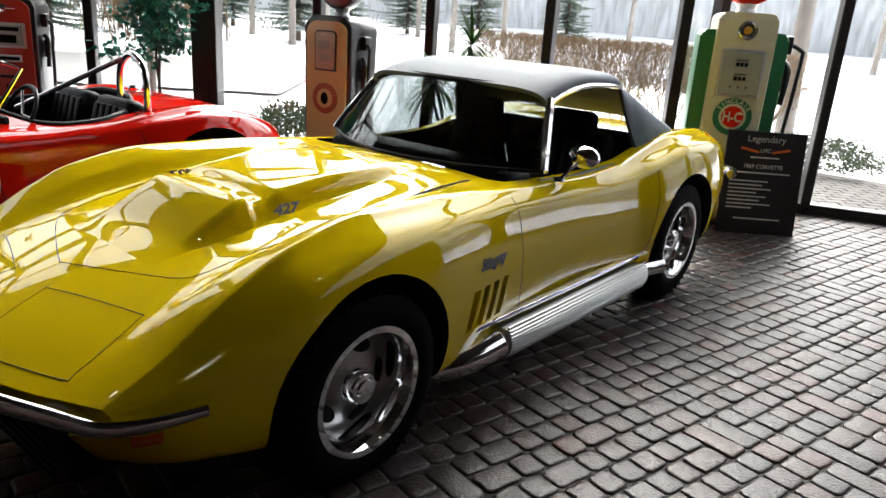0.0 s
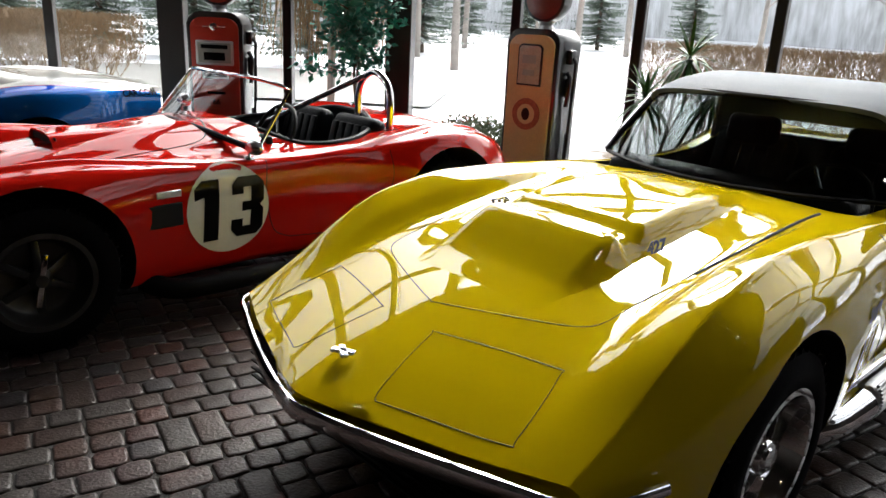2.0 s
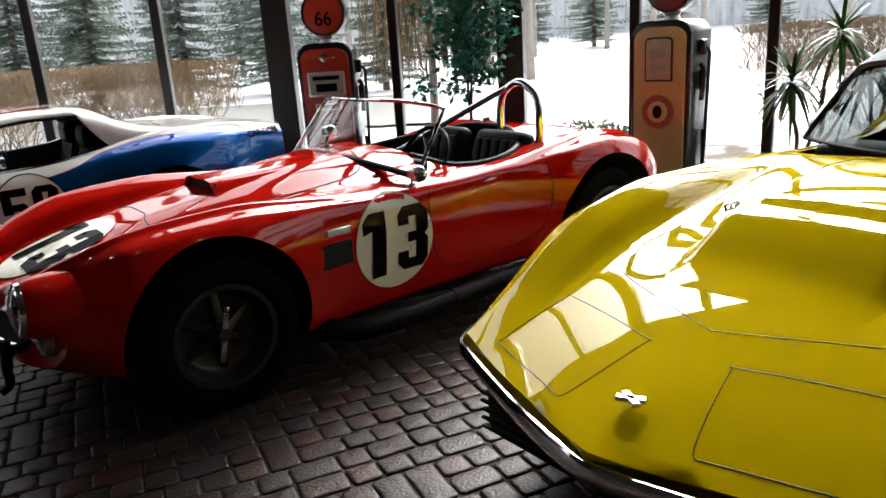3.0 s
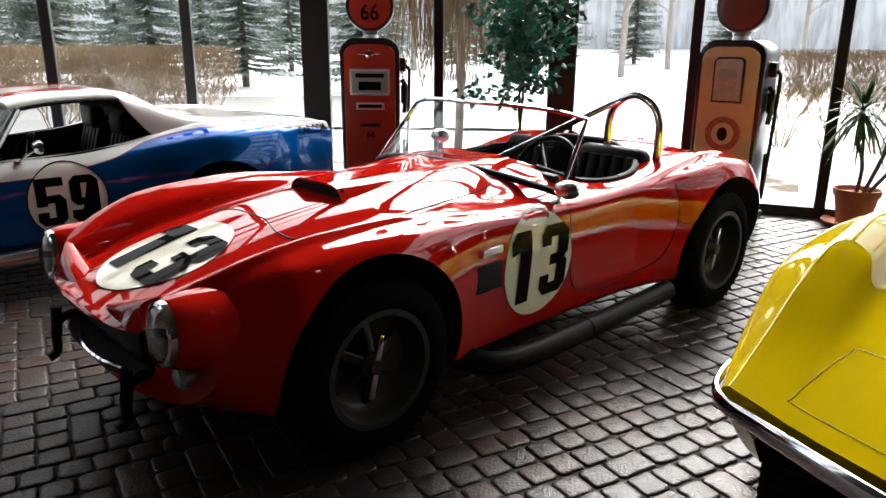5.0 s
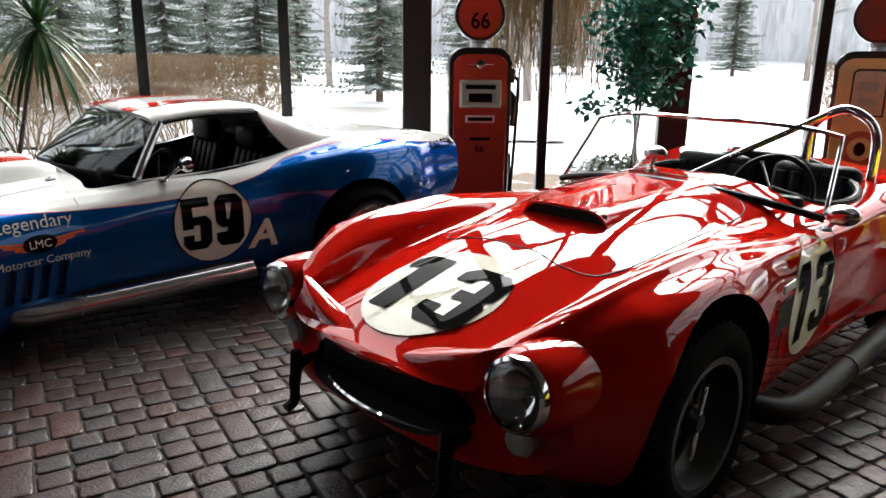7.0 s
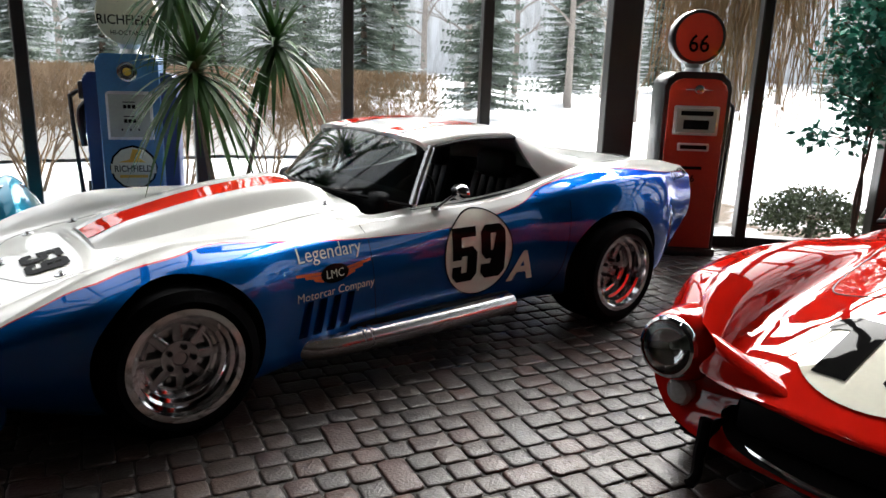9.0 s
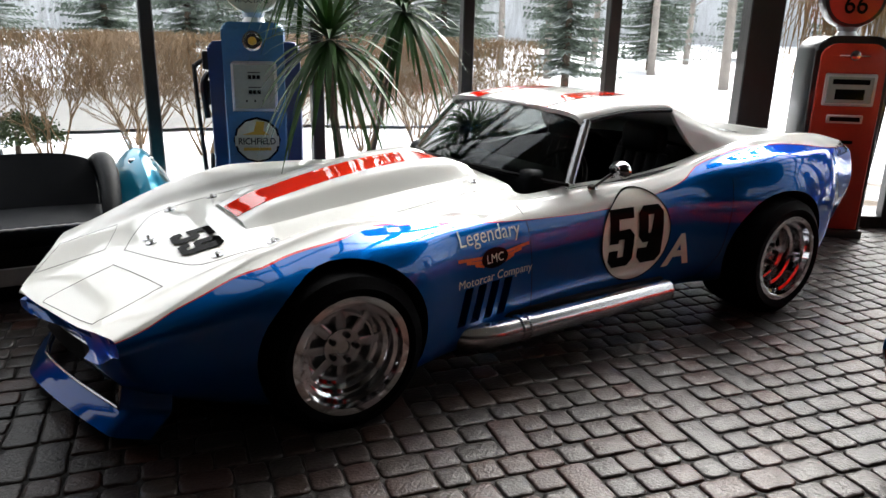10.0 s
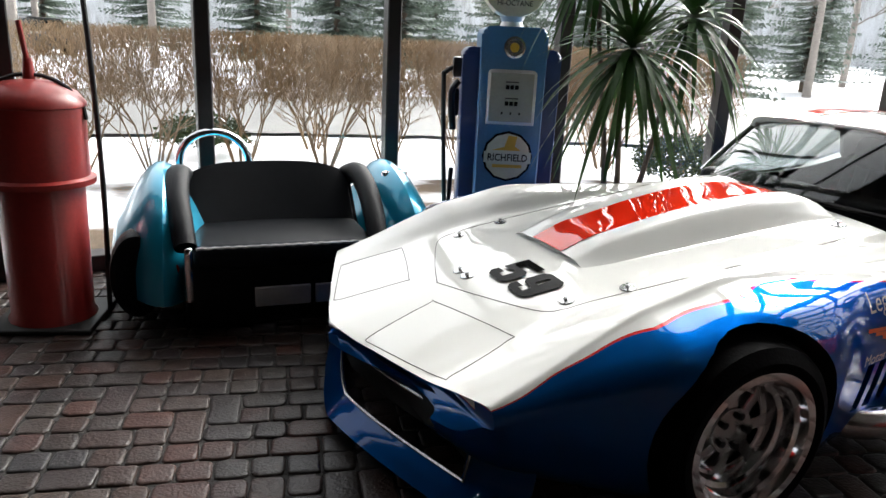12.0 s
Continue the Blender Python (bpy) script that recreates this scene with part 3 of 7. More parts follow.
def wheel(car, x, y, z, r, half, rim_r, style, face):
    """face: -1 looks to the walker's side of the car."""
    ty = Matrix.Translation((x, y, z)) @ Matrix.Rotation(radians(90 if face < 0 else -90), 4, "X")
    w = part("wheel", boxbm((0, 0, 0), (0.05, 0.05, 0.05)), BLACK, car)
    w.matrix_local = ty
    h = half
    t = bmesh.new()
    lathe(t, [(rim_r, -h * 0.9), (rim_r + 0.02, -h), (r - 0.05, -h * 1.02), (r - 0.012, -h * 0.86), (r, -h * 0.6), (r, h * 0.6), (r - 0.012, h * 0.86), (r - 0.05, h * 1.02), (rim_r + 0.02, h), (rim_r, h * 0.9)], None, 56)
    part("tyre", t, RUBBER, w, "black rubber tyre")
    if style != "race":
        tr = bmesh.new()
        nb = 44
        for k in range(nb):
            for s in (-1, 1):
                a = 2 * math.pi * (k + 0.25 * s) / nb
                box(tr, (0, 0, 0), (0.02, 0.007, h * 0.34), 0, 1)
                bmesh.ops.transform(tr, matrix=Matrix.Rotation(a, 4, "Z") @ Matrix.Translation((r - 0.004, 0, s * h * 0.70)), verts=tr.verts[-8:])
        tagged(part("tread", tr, RUBBER, w), "", "", "", "stuff")
    if style == "rally":
        rim = bmesh.new()
        lathe(rim, [(rim_r + 0.006, h * 0.86), (rim_r + 0.01, h * 0.98), (rim_r - 0.012, h * 0.97), (rim_r - 0.03, h * 0.72), (rim_r - 0.040, h * 0.20), (rim_r - 0.046, -h * 0.12)], None, 48)
        part("rim", rim, CHROME, w, "chrome trim ring")
        d = bmesh.new()
        lathe(d, [(rim_r - 0.045, -h * 0.10), (rim_r - 0.075, h * 0.08), (0.09, h * 0.22), (0.06, h * 0.25), (0, h * 0.25)], None, 40)
        part("disc", d, BRUSHED, w, "silver wheel disc")
        for k in range(5):
            sl = bmesh.new()
            q = Matrix.Rotation(2 * math.pi * k / 5, 4, "Z")
            lathe(sl, [(0, 0.005), (0.032, 0.004), (0.034, -0.01)], q @ Matrix.Translation((rim_r - 0.085, 0, h * 0.125)) @ Matrix.Rotation(radians(18), 4, "Y") @ Matrix.Diagonal((0.8, 1.35, 1, 1)), 18)
            part("vent_slot", sl, BLACK, w)
        c = bmesh.new()
        lathe(c, [(0.062, h * 0.2), (0.058, h * 0.62), (0.05, h * 0.70), (0.034, h * 0.70), (0.03, h * 0.76), (0, h * 0.78)], None, 28)
        part("hub_cap", c, CHROME, w, "chrome centre cap")
    elif style == "cobra":
        rim = bmesh.new()
        lathe(rim, [(rim_r, h * 0.86), (rim_r + 0.01, h * 0.98), (rim_r - 0.012, h * 0.97), (rim_r - 0.022, h * 0.5), (rim_r - 0.04, h * 0.15), (rim_r - 0.055, h * 0.05), (0.05, -h * 0.05), (0, -h * 0.05)], None, 48)
        part("rim", rim, MAGNESIUM, w, "dull grey cast rim")
        for k in range(6):
            s = bmesh.new()
            q = Matrix.Rotation(2 * math.pi * (k + 0.5) / 6, 4, "Z")
            prism(s, [(0.035, -h * 0.0), (rim_r - 0.045, h * 0.02), (rim_r - 0.045, h * 0.12), (0.035, h * 0.45)], -0.017, 0.017, 0.006)
            bmesh.ops.transform(s, matrix=q, verts=s.verts)
            part("spoke", s, MAGNESIUM, w)
        c = bmesh.new()
        lathe(c, [(0.05, 0), (0.048, h * 0.5), (0.034, h * 0.62), (0.026, h * 0.74), (0, h * 0.76)], None, 24)
        part("hub", c, MAGNESIUM, w)
        for k in range(2):
            s = bmesh.new()
            box(s, (0.06, 0, h * 0.66), (0.11, 0.024, 0.012), 0.004, 2)
            bmesh.ops.transform(s, matrix=Matrix.Rotation(radians(78 + 180 * k), 4, "Z"), verts=s.verts)
            part("knock_off_ear", s, CHROME, w, "chrome knock-off ear")
    else:
        rim = bmesh.new()
        lathe(rim, [(rim_r, h * 0.86), (rim_r + 0.012, h * 0.99), (rim_r - 0.012, h * 0.98), (rim_r - 0.02, h * 0.8), (rim_r - 0.035, h * 0.76), (rim_r - 0.04, h * 0.5), (rim_r - 0.055, h * 0.46), (rim_r - 0.06, h * 0.2), (rim_r - 0.075, h * 0.16)], None, 48)
        part("rim", rim, CHROME, w, "polished stepped rim")
        inner = rim_r - 0.06
        d = bmesh.new()
        lathe(d, [(inner, h * 0.1), (inner - 0.02, h * 0.24), (inner - 0.028, h * 0.24)], None, 40)
        lathe(d, [(0.075, h * 0.2), (0.07, h * 0.34), (0.03, h * 0.36), (0.025, h * 0.30), (0, h * 0.30)], None, 32)
        lathe(d, [(inner * 0.98, h * 0.02), (0, h * 0.02)], None, 32)
        part("disc", d, ALLOY, w, "grey alloy wheel centre")
        for k in range(8):
            s = bmesh.new()
            q = Matrix.Rotation(2 * math.pi * k / 8, 4, "Z")
            prism(s, [(0.06, h * 0.06), (inner, h * 0.06), (inner, h * 0.22), (0.06, h * 0.30)], -0.021, 0.021, 0.008)
            bmesh.ops.transform(s, matrix=q, verts=s.verts)
            part("spoke", s, ALLOY, w)
        for k in range(5):
            s = bmesh.new()
            a = 2 * math.pi * k / 5
            lathe(s, [(0.012, h * 0.3), (0.012, h * 0.44), (0, h * 0.45)], Matrix.Translation((0.05 * math.cos(a), 0.05 * math.sin(a), 0)), 6)
            part("lug_nut", s, BLACK, w)
    return w


def seat_of(car, x, y, z, s=1.0, ribs=True):
    c = boxbm((x, y, z), (0.46 * s, 0.44 * s, 0.16), 0.05, 3)
    part("seat", c, LEATHER, car, "black leather seat")
    b = boxbm((0, 0, 0.26), (0.13, 0.44 * s, 0.54), 0.05, 3)
    bmesh.ops.transform(b, matrix=Matrix.Translation((x + 0.24 * s, y, z)) @ Matrix.Rotation(radians(16), 4, "Y"), verts=b.verts)
    back = part("backrest", b, LEATHER, car, "black leather backrest")
    if ribs:
        for k in range(5):
            r = boxbm((-0.07, (k - 2) * 0.075, 0.27), (0.022, 0.058, 0.40), 0.01, 2)
            bmesh.ops.transform(r, matrix=Matrix.Translation((x + 0.24 * s, y, z)) @ Matrix.Rotation(radians(16), 4, "Y"), verts=r.verts)
            part("pleat", r, LEATHER, car)
    return back


def steering(car, x, y, z, r=0.19, wood=BLACK):
    q = Matrix.Translation((x, y, z)) @ Matrix.Rotation(radians(-62), 4, "Y")
    bm = bmesh.new()
    pts = [q @ Vector((r * math.cos(a * math.pi / 16), r * math.sin(a * math.pi / 16), 0)) for a in range(33)]
    tube(bm, pts, 0.013, 8, False)
    w = part("steering_wheel", bm, wood, car, "black rimmed steering wheel")
    for k in range(3):
        s = bmesh.new()
        a = k * 2 * math.pi / 3 + 0.5
        tube(s, [q @ Vector((0, 0, -0.03)), q @ Vector((r * math.cos(a), r * math.sin(a), 0))], 0.008, 6)
        part("spoke", s, ALLOY, w)
    c = bmesh.new()
    tube(c, [q @ Vector((0, 0, -0.02)), q @ Vector((0, 0, -0.3))], 0.02, 8)
    part("column", c, BLACK, w)


def mirror(car, x, y, z, r=0.055, mat_=CHROME, foot=None):
    bm = bmesh.new()
    lathe(bm, [(0, -0.035), (r * 0.6, -0.03), (r, -0.005), (r, 0.012), (r * 0.9, 0.016), (0, 0.016)], Matrix.Translation((x, y, z)) @ Matrix.Rotation(radians(90), 4, "Y") @ Matrix.Diagonal((0.8, 1.25, 1, 1)), 24)
    m = part("door_mirror", bm, mat_, car, "round chrome door mirror")
    if foot:
        s = bmesh.new()
        tube(s, smooth_path([foot, ((foot[0] + x) / 2 - 0.01, (foot[1] + y) / 2, (foot[2] + z) / 2), (x, y, z)], 4), 0.008, 8)
        lathe(s, [(0.026, 0), (0.022, 0.012), (0, 0.014)], Matrix.Translation(foot), 14)
        part("stalk", s, mat_, m)
    return m


def corvette(name, at, angle, paint, race, label):
    car = thing(name, pose(at[0], at[1], 0, 0, 0, angle), label, "car")
    dz = -0.10 if race else 0.0
    rake = 0.035 if race else 0.0
    fl_ = 0.075 if race else 0.0

    def zz(keys):
        return curve_of([(x, v + dz + rake * max(0.0, min(1.0, (x + 0.3) / 2.8)) * 2) for x, v in keys])
    bump_w = [(-1.0, 0.752 if race else 0.725), (-0.75, 0.785), (-0.5, 0.825 + fl_ * 0.3), (-0.2, 0.86 + fl_), (0.0, 0.868 + fl_), (0.25, 0.862 + fl_ * 0.9), (0.5, 0.838 + fl_ * 0.25), (0.9, 0.79), (1.4, 0.772), (1.9, 0.80), (2.2, 0.855 + fl_ * 0.6), (2.5, 0.875 + fl_ * 1.3), (2.8, 0.868 + fl_ * 1.0), (3.15, 0.82), (3.5, 0.72)]
    P = dict(
        zb=zz([(-1.0, 0.40), (-0.9, 0.30), (-0.7, 0.24), (-0.3, 0.20), (0.5, 0.18), (1.9, 0.19), (2.9, 0.22), (3.2, 0.28), (3.5, 0.42)]),
        w=curve_of(bump_w),
        zm=zz([(-1.0, 0.47), (-0.7, 0.49), (0.0, 0.55), (1.0, 0.54), (1.6, 0.54), (2.5, 0.60), (3.1, 0.60), (3.5, 0.62)]),
        yf=curve_of([(-1.0, 0.735 if race else 0.705), (-0.7, 0.725 if race else 0.71), (-0.3, 0.71), (0.1, 0.70), (0.6, 0.69), (1.0, 0.68), (1.6, 0.68), (2.2, 0.69), (2.6, 0.71), (3.1, 0.66), (3.5, 0.60)]),
        yv=0.50, n=5, cap=0.02,
        out=curve_of([(-1.0, 0.97), (-0.4, 0.92), (0.0, 0.80), (0.9, 0.68), (3.5, 0.68)]),
        drop=curve_of([(-1.0, 0.50), (0.0, 0.34), (0.9, 0.28), (3.5, 0.28)]),
        crest=curve_of([(-1.0, 0.010), (-0.3, 0.018), (0.4, 0.035), (1.0, 0.025), (1.8, 0.02), (2.4, 0.05), (3.5, 0.03)]),
        xs=[-1.0 + 4.5 * i / 110 for i in range(111)])
    if race:
        P["zf"] = curve_of([(-1.0, 0.424), (-0.75, 0.488), (-0.6, 0.532), (-0.45, 0.575), (-0.2, 0.640), (0.1, 0.702), (0.35, 0.700), (0.7, 0.690), (1.0, 0.694), (1.3, 0.718), (1.6, 0.726), (1.9, 0.762), (2.2, 0.832), (2.5, 0.877), (2.8, 0.882), (3.1, 0.866), (3.5, 0.805)])
        P["zv"] = curve_of([(-1.0, 0.404), (-0.75, 0.462), (-0.4, 0.540), (0.0, 0.605), (0.4, 0.662), (0.85, 0.725), (1.1, 0.738), (2.2, 0.80), (2.6, 0.850), (3.1, 0.842), (3.5, 0.80)])
        P["zc"] = curve_of([(-1.0, 0.404), (-0.75, 0.468), (-0.4, 0.552), (0.0, 0.628), (0.4, 0.700), (0.75, 0.745), (1.1, 0.765), (2.2, 0.825), (2.6, 0.862), (3.1, 0.852), (3.5, 0.808)])
    else:
        P["zf"] = curve_of([(-1.0, 0.505), (-0.75, 0.595), (-0.45, 0.725), (-0.15, 0.82), (0.1, 0.858), (0.4, 0.857), (0.8, 0.838), (1.2, 0.812), (1.6, 0.80), (1.9, 0.815), (2.2, 0.875), (2.5, 0.93), (2.8, 0.93), (3.1, 0.905), (3.5, 0.83)])
        P["zv"] = curve_of([(-1.0, 0.500), (-0.75, 0.58), (-0.4, 0.675), (0.0, 0.745), (0.4, 0.795), (0.85, 0.83), (1.1, 0.82), (2.2, 0.85), (2.6, 0.90), (3.1, 0.88), (3.5, 0.82)])
        P["zc"] = curve_of([(-1.0, 0.51), (-0.75, 0.595), (-0.4, 0.69), (0.0, 0.77), (0.4, 0.82), (0.75, 0.85), (1.1, 0.84), (2.2, 0.86), (2.6, 0.91), (3.1, 0.885), (3.5, 0.825)])

    def bend(x, y, z):
        k = max(0.0, (-0.25 - x) / 0.75)
        e = max(0.0, (x - 2.9) / 0.6)
        return (x + (0.215 if race else 0.25) * k * (abs(y) / 0.75) ** 1.3 - (0.02 if not race else -0.06) * k - 0.10 * e * (abs(y) / 0.7) ** 2 - 0.10 * max(0.0, (0.6 - z)) * e, y, z)
    P["bend"] = bend
    shell = body_shell(car, "body", P, paint, "")
    hubf, hubr = (0.285 if race else 0.305), (0.30 if race else 0.335)
    rt = 0.335 if not race else 0.30
    axle = 2.489 if not race else 2.43
    cut = []
    for x, h, r in ((0, hubf, rt + (0.022 if race else 0.045)), (axle, hubr, rt + (0.03 if race else 0.04))):
        deep = 0.63 if race and x == 0 else 0.50
        cut.append((well(x, r, -1.1, -deep, h + 0.02), WELL))
        cut.append((well(x, r, deep, 1.1, h + 0.02), WELL))
    cz = P["zc"](1.2)
    cut.append((boxbm((1.62, 0, cz + 0.1), (1.30, 1.20, 1.0), 0.04, 2), WELL))
    if race:
        cut.append((boxbm((-0.93, 0, 0.28), (0.30, 1.05, 0.10), 0.02, 2), WELL))
    else:
        cut.append((boxbm((-0.95, 0, 0.32), (0.44, 1.20, 0.20), 0.02, 2), WELL))
    for s in (-1, 1):
        for k in range(4):
            v = bmesh.new()
            wk = s * P["w"](0.53 + 0.075 * k)
            prism(v, [(-0.028, -0.08), (0.018, -0.08), (0.050, 0.08), (0.004, 0.08)], wk - 0.035, wk + 0.06)
            bmesh.ops.transform(v, matrix=Matrix.Translation((0.52 + 0.075 * k, 0, 0.435 + dz)), verts=v.verts)
            cut.append((v, paint))
    carve(shell, cut)
    bvh = tree_of(shell)

    # greenhouse
    g = dz + rake * 1.1 - (0.07 if race else -0.05)
    if race:
        top = curve_of([(1.34, 1.045), (1.42, 1.064), (1.7, 1.090), (1.9, 1.090), (2.02, 1.080), (2.12, 1.045), (2.22, 0.985), (2.45, 0.905), (2.6, 0.884), (2.95, 0.868)])
    else:
        top = curve_of([(1.34, 1.188), (1.42, 1.216), (1.56, 1.25), (1.78, 1.272), (2.0, 1.264), (2.15, 1.235), (2.3, 1.165), (2.5, 1.055), (2.62, 0.995), (2.95, 0.98)])
    win_end, win_run = (1.95, 0.17) if race else (2.05, 0.13)
    edge_y = curve_of([(1.34, 0.55), (1.42, 0.545), (1.7, 0.53), (2.0, 0.545), (2.3, 0.60), (2.55, 0.60), (2.95, 0.50)])
    last = 2.62 if not race else 2.95
    roof = bmesh.new()

    def roof_at(u, v):
        x = 1.35 + (last - 1.35) * u
        s = 2 * v - 1
        zt = top(x)
        low = max(0.0, min(1.0, (x - win_end) / win_run))
        belt = P["zf"](x) - 0.015
        edge = (zt - (0.06 if race else 0.075)) * (1 - low) + min(belt, zt - 0.02) * low
        a = abs(s)
        y = edge_y(x) * (math.sin(a * math.pi / 2) ** 0.9) * (1 + 0.0 * low)
        f = a ** 4
        return Vector((x - 0.05 * (1 - a * a) * (1 - u), math.copysign(y, s) + math.copysign(0.05 * low * f, s), zt * (1 - f) + edge * f))
    grid(roof, roof_at, 84, 32)
    slab(roof, 0.022)
    roof_ob = part("roof", roof, SOFTTOP if not race else WHITE, car, "grey vinyl soft top, closed" if not race else "white hard roof", 50)
    # windscreen between the cowl and the roof's front edge
    ws = bmesh.new()

    def screen(u, v):
        s = 2 * v - 1
        xb, xt = 0.93 + 0.26 * s * s, 1.31 + 0.07 * s * s
        zb_, zt_ = cz + 0.012 - (0.045 if race else -0.005) * s * s, top(1.36) - 0.008 - 0.045 * s ** 4
        yb, yt = 0.665 * s, 0.545 * s
        x = xb + (xt - xb) * u
        return Vector((x, yb + (yt - yb) * u, zb_ + (zt_ - zb_) * (u ** 0.93)))
    grid(ws, screen, 8, 24)
    slab(ws, 0.006)
    glass = part("windscreen", ws, CARGLASS, car, "raked glass windscreen")
    glass.visible_shadow = False
    for s in (-1, 1):
        pil = bmesh.new()
        tube(pil, [screen(k / 6, 0.5 + 0.5 * s) for k in range(7)], 0.022, 8)
        part("windscreen_pillar", pil, CHROME if not race else ALLOY, car, "bright windscreen pillar")
        rail = bmesh.new()
        tube(rail, [roof_at(k / 10 * (win_end - 1.35) / (last - 1.35), 0.5 + 0.5 * s) for k in range(11)], 0.012, 6)
        part("drip_rail", rail, CHROME if not race else BLACK, car)
        rub = bmesh.new()
        tube(rub, [(1.20, s * 0.64, P["zf"](1.2) - 0.004), (1.5, s * 0.645, P["zf"](1.5) - 0.006), (2.0, s * 0.645, P["zf"](2.0) - 0.02)], 0.012, 6)
        part("window_weatherstrip", rub, BLACK, car)
    hd = bmesh.new()
    tube(hd, [screen(1, k / 12) for k in range(13)], 0.014, 6)
    part("windscreen_header", hd, BLACK if not race else WHITE, car)
    lowf = bmesh.new()
    tube(lowf, [screen(0, k / 12) for k in range(13)], 0.010, 6)
    part("windscreen_gasket", lowf, BLACK, car)

    # cabin
    part("dashboard", boxbm((1.16, 0, cz - 0.06), (0.22, 1.14, 0.16), 0.05, 3), LEATHER, car, "black padded dashboard")
    for y in (-0.31, 0.31):
        seat_of(car, 1.72, y, 0.42 + dz, 1.0)
        hr = boxbm((2.03, y, 0.96 + dz), (0.10, 0.28, 0.16), 0.04, 3)
        part("headrest", hr, LEATHER, car)
    steering(car, 1.40, -0.33, 0.76 + dz, 0.19)
    part("rear_bulkhead", boxbm((2.2, 0, 0.72 + g), (0.06, 1.16, 0.34), 0.02, 2), LEATHER, car)
    if not race:
        rw = bmesh.new()
        tube(rw, smooth_path([roof_at(0.80, 0.2), roof_at(0.80, 0.5), roof_at(0.80, 0.8)], 6), 0.008, 6)
        part("top_seam", rw, SOFTTOP, car)

    # shut lines
    gaps = bmesh.new()
    dn = (0, 0, -1)
    seam(gaps, bvh, [(0.85, -0.51, 1), (0.45, -0.50, 1), (0.0, -0.475, 1), (-0.33, -0.45, 1)], dn)
    seam(gaps, bvh, [(-0.33, -0.45, 1), (-0.40, -0.41, 1), (-0.49, -0.22, 1), (-0.565, -0.02, 1), (-0.565, 0.02, 1), (-0.49, 0.22, 1), (-0.40, 0.41, 1), (-0.33, 0.45, 1)], dn)
    seam(gaps, bvh, [(-0.33, 0.45, 1), (0.0, 0.475, 1), (0.45, 0.50, 1), (0.85, 0.51, 1)], dn)
    part("bonnet_gap", gaps, BLACK, car, "dark bonnet shut line")
    for s in (-1, 1):
        lid = bmesh.new()
        c = [(x + (0.03 if race else 0.0), s * y) for x, y in ((-0.915, 0.21), (-0.90, 0.175), (-0.685, 0.12), (-0.655, 0.14), (-0.565, 0.45), (-0.585, 0.49), (-0.775, 0.535), (-0.81, 0.51), (-0.915, 0.21))]
        seam(lid, bvh, [(x, y, 1) for x, y in c], dn, 0.0014, 5)
        part("headlight_lid_gap", lid, BLACK, car, "shut line of the pop-up headlight lid")
        door = bmesh.new()
        seam(door, bvh, [(0.88, s * 0.9, 0.80 + dz), (0.90, s * 0.9, 0.55 + dz), (0.93, s * 0.9, 0.27 + dz)], (0, -s, 0))
        seam(door, bvh, [(0.93, s * 0.9, 0.27 + dz), (1.5, s * 0.9, 0.26 + dz), (1.98, s * 0.9, 0.28 + dz + rake)], (0, -s, 0))
        seam(door, bvh, [(1.98, s * 0.9, 0.28 + dz + rake), (2.07, s * 0.9, 0.40 + dz + rake), (2.10, s * 0.9, 0.62 + dz + rake), (2.12, s * 0.9, 0.78 + dz + rake)], (0, -s, 0))
        part("door_gap", door, BLACK, car, "door shut line")
        lock = bmesh.new()
        wrap(lathe(lock, [(0, 0), (0.018, 0)], None, 14), bvh, (1.99, s * 0.9, 0.745 + dz + rake), (-s * -1, 0, 0) if s < 0 else (-1, 0, 0), (0, 0, 1), 0.006, False)
        part("door_lock", lock, CHROME, car)
    # wheels
    st = "race" if race else "rally"
    hw = 0.115 if not race else 0.14
    yy = 0.725 if not race else 0.80
    for s in (-1, 1):
        wheel(car, 0, s * yy, hubf, rt, hw, 0.215 if not race else 0.21, st, s)
        wheel(car, axle, s * (yy + (0.02 if race else 0)), hubr, rt + (0.0 if not race else 0.01), hw + (0.03 if race else 0), 0.215 if not race else 0.21, st, s)
    return car, P, bvh, cz, g, roof_at, screen


def sidepipe_cover(car):
    for s in (-1, 1):
        bm = boxbm((1.36, s * 0.825, 0.245), (1.30, 0.10, 0.13), 0.035, 3)
        pipe = part("side_pipe_cover", bm, BRUSHED, car, "chrome ribbed side exhaust cover")
        for k in range(11):
            r = bmesh.new()
            yk, zk = s * (0.825 + 0.055 * math.sin(math.pi * (0.14 + 0.72 * k / 10)) ** 0.6), 0.190 + 0.0125 * k
            tube(r, [(0.735, yk, zk), (1.985, yk, zk)], 0.0058, 8)
            part("rib", r, BRUSHED, pipe)
        f = bmesh.new()
        tube(f, smooth_path([(0.40, s * 0.72, 0.20), (0.54, s * 0.79, 0.215), (0.72, s * 0.825, 0.245)], 5), 0.058, 14)
        part("pipe_elbow", f, CHROME, car, "chrome exhaust elbow")
        t = bmesh.new()
        tube(t, smooth_path([(1.98, s * 0.83, 0.26), (2.06, s * 0.845, 0.265), (2.14, s * 0.89, 0.275)], 5), 0.04, 14)
        part("tail_pipe", t, CHROME, car, "chrome exhaust tip")
        m = boxbm((1.25, s * 0.795, 0.335), (1.5, 0.035, 0.022), 0.006, 2)
        part("sill_molding", m, CHROME, car, "bright sill molding")


# yellow street car
ycar, YP, ybvh, ycz, yg, yroof, yscreen = corvette("sports_car", (-0.853, 2.919), 54.9, YELLOW, False, "glossy yellow fibreglass sports car with a grey soft top")
sidepipe_cover(ycar)
dome = bmesh.new()


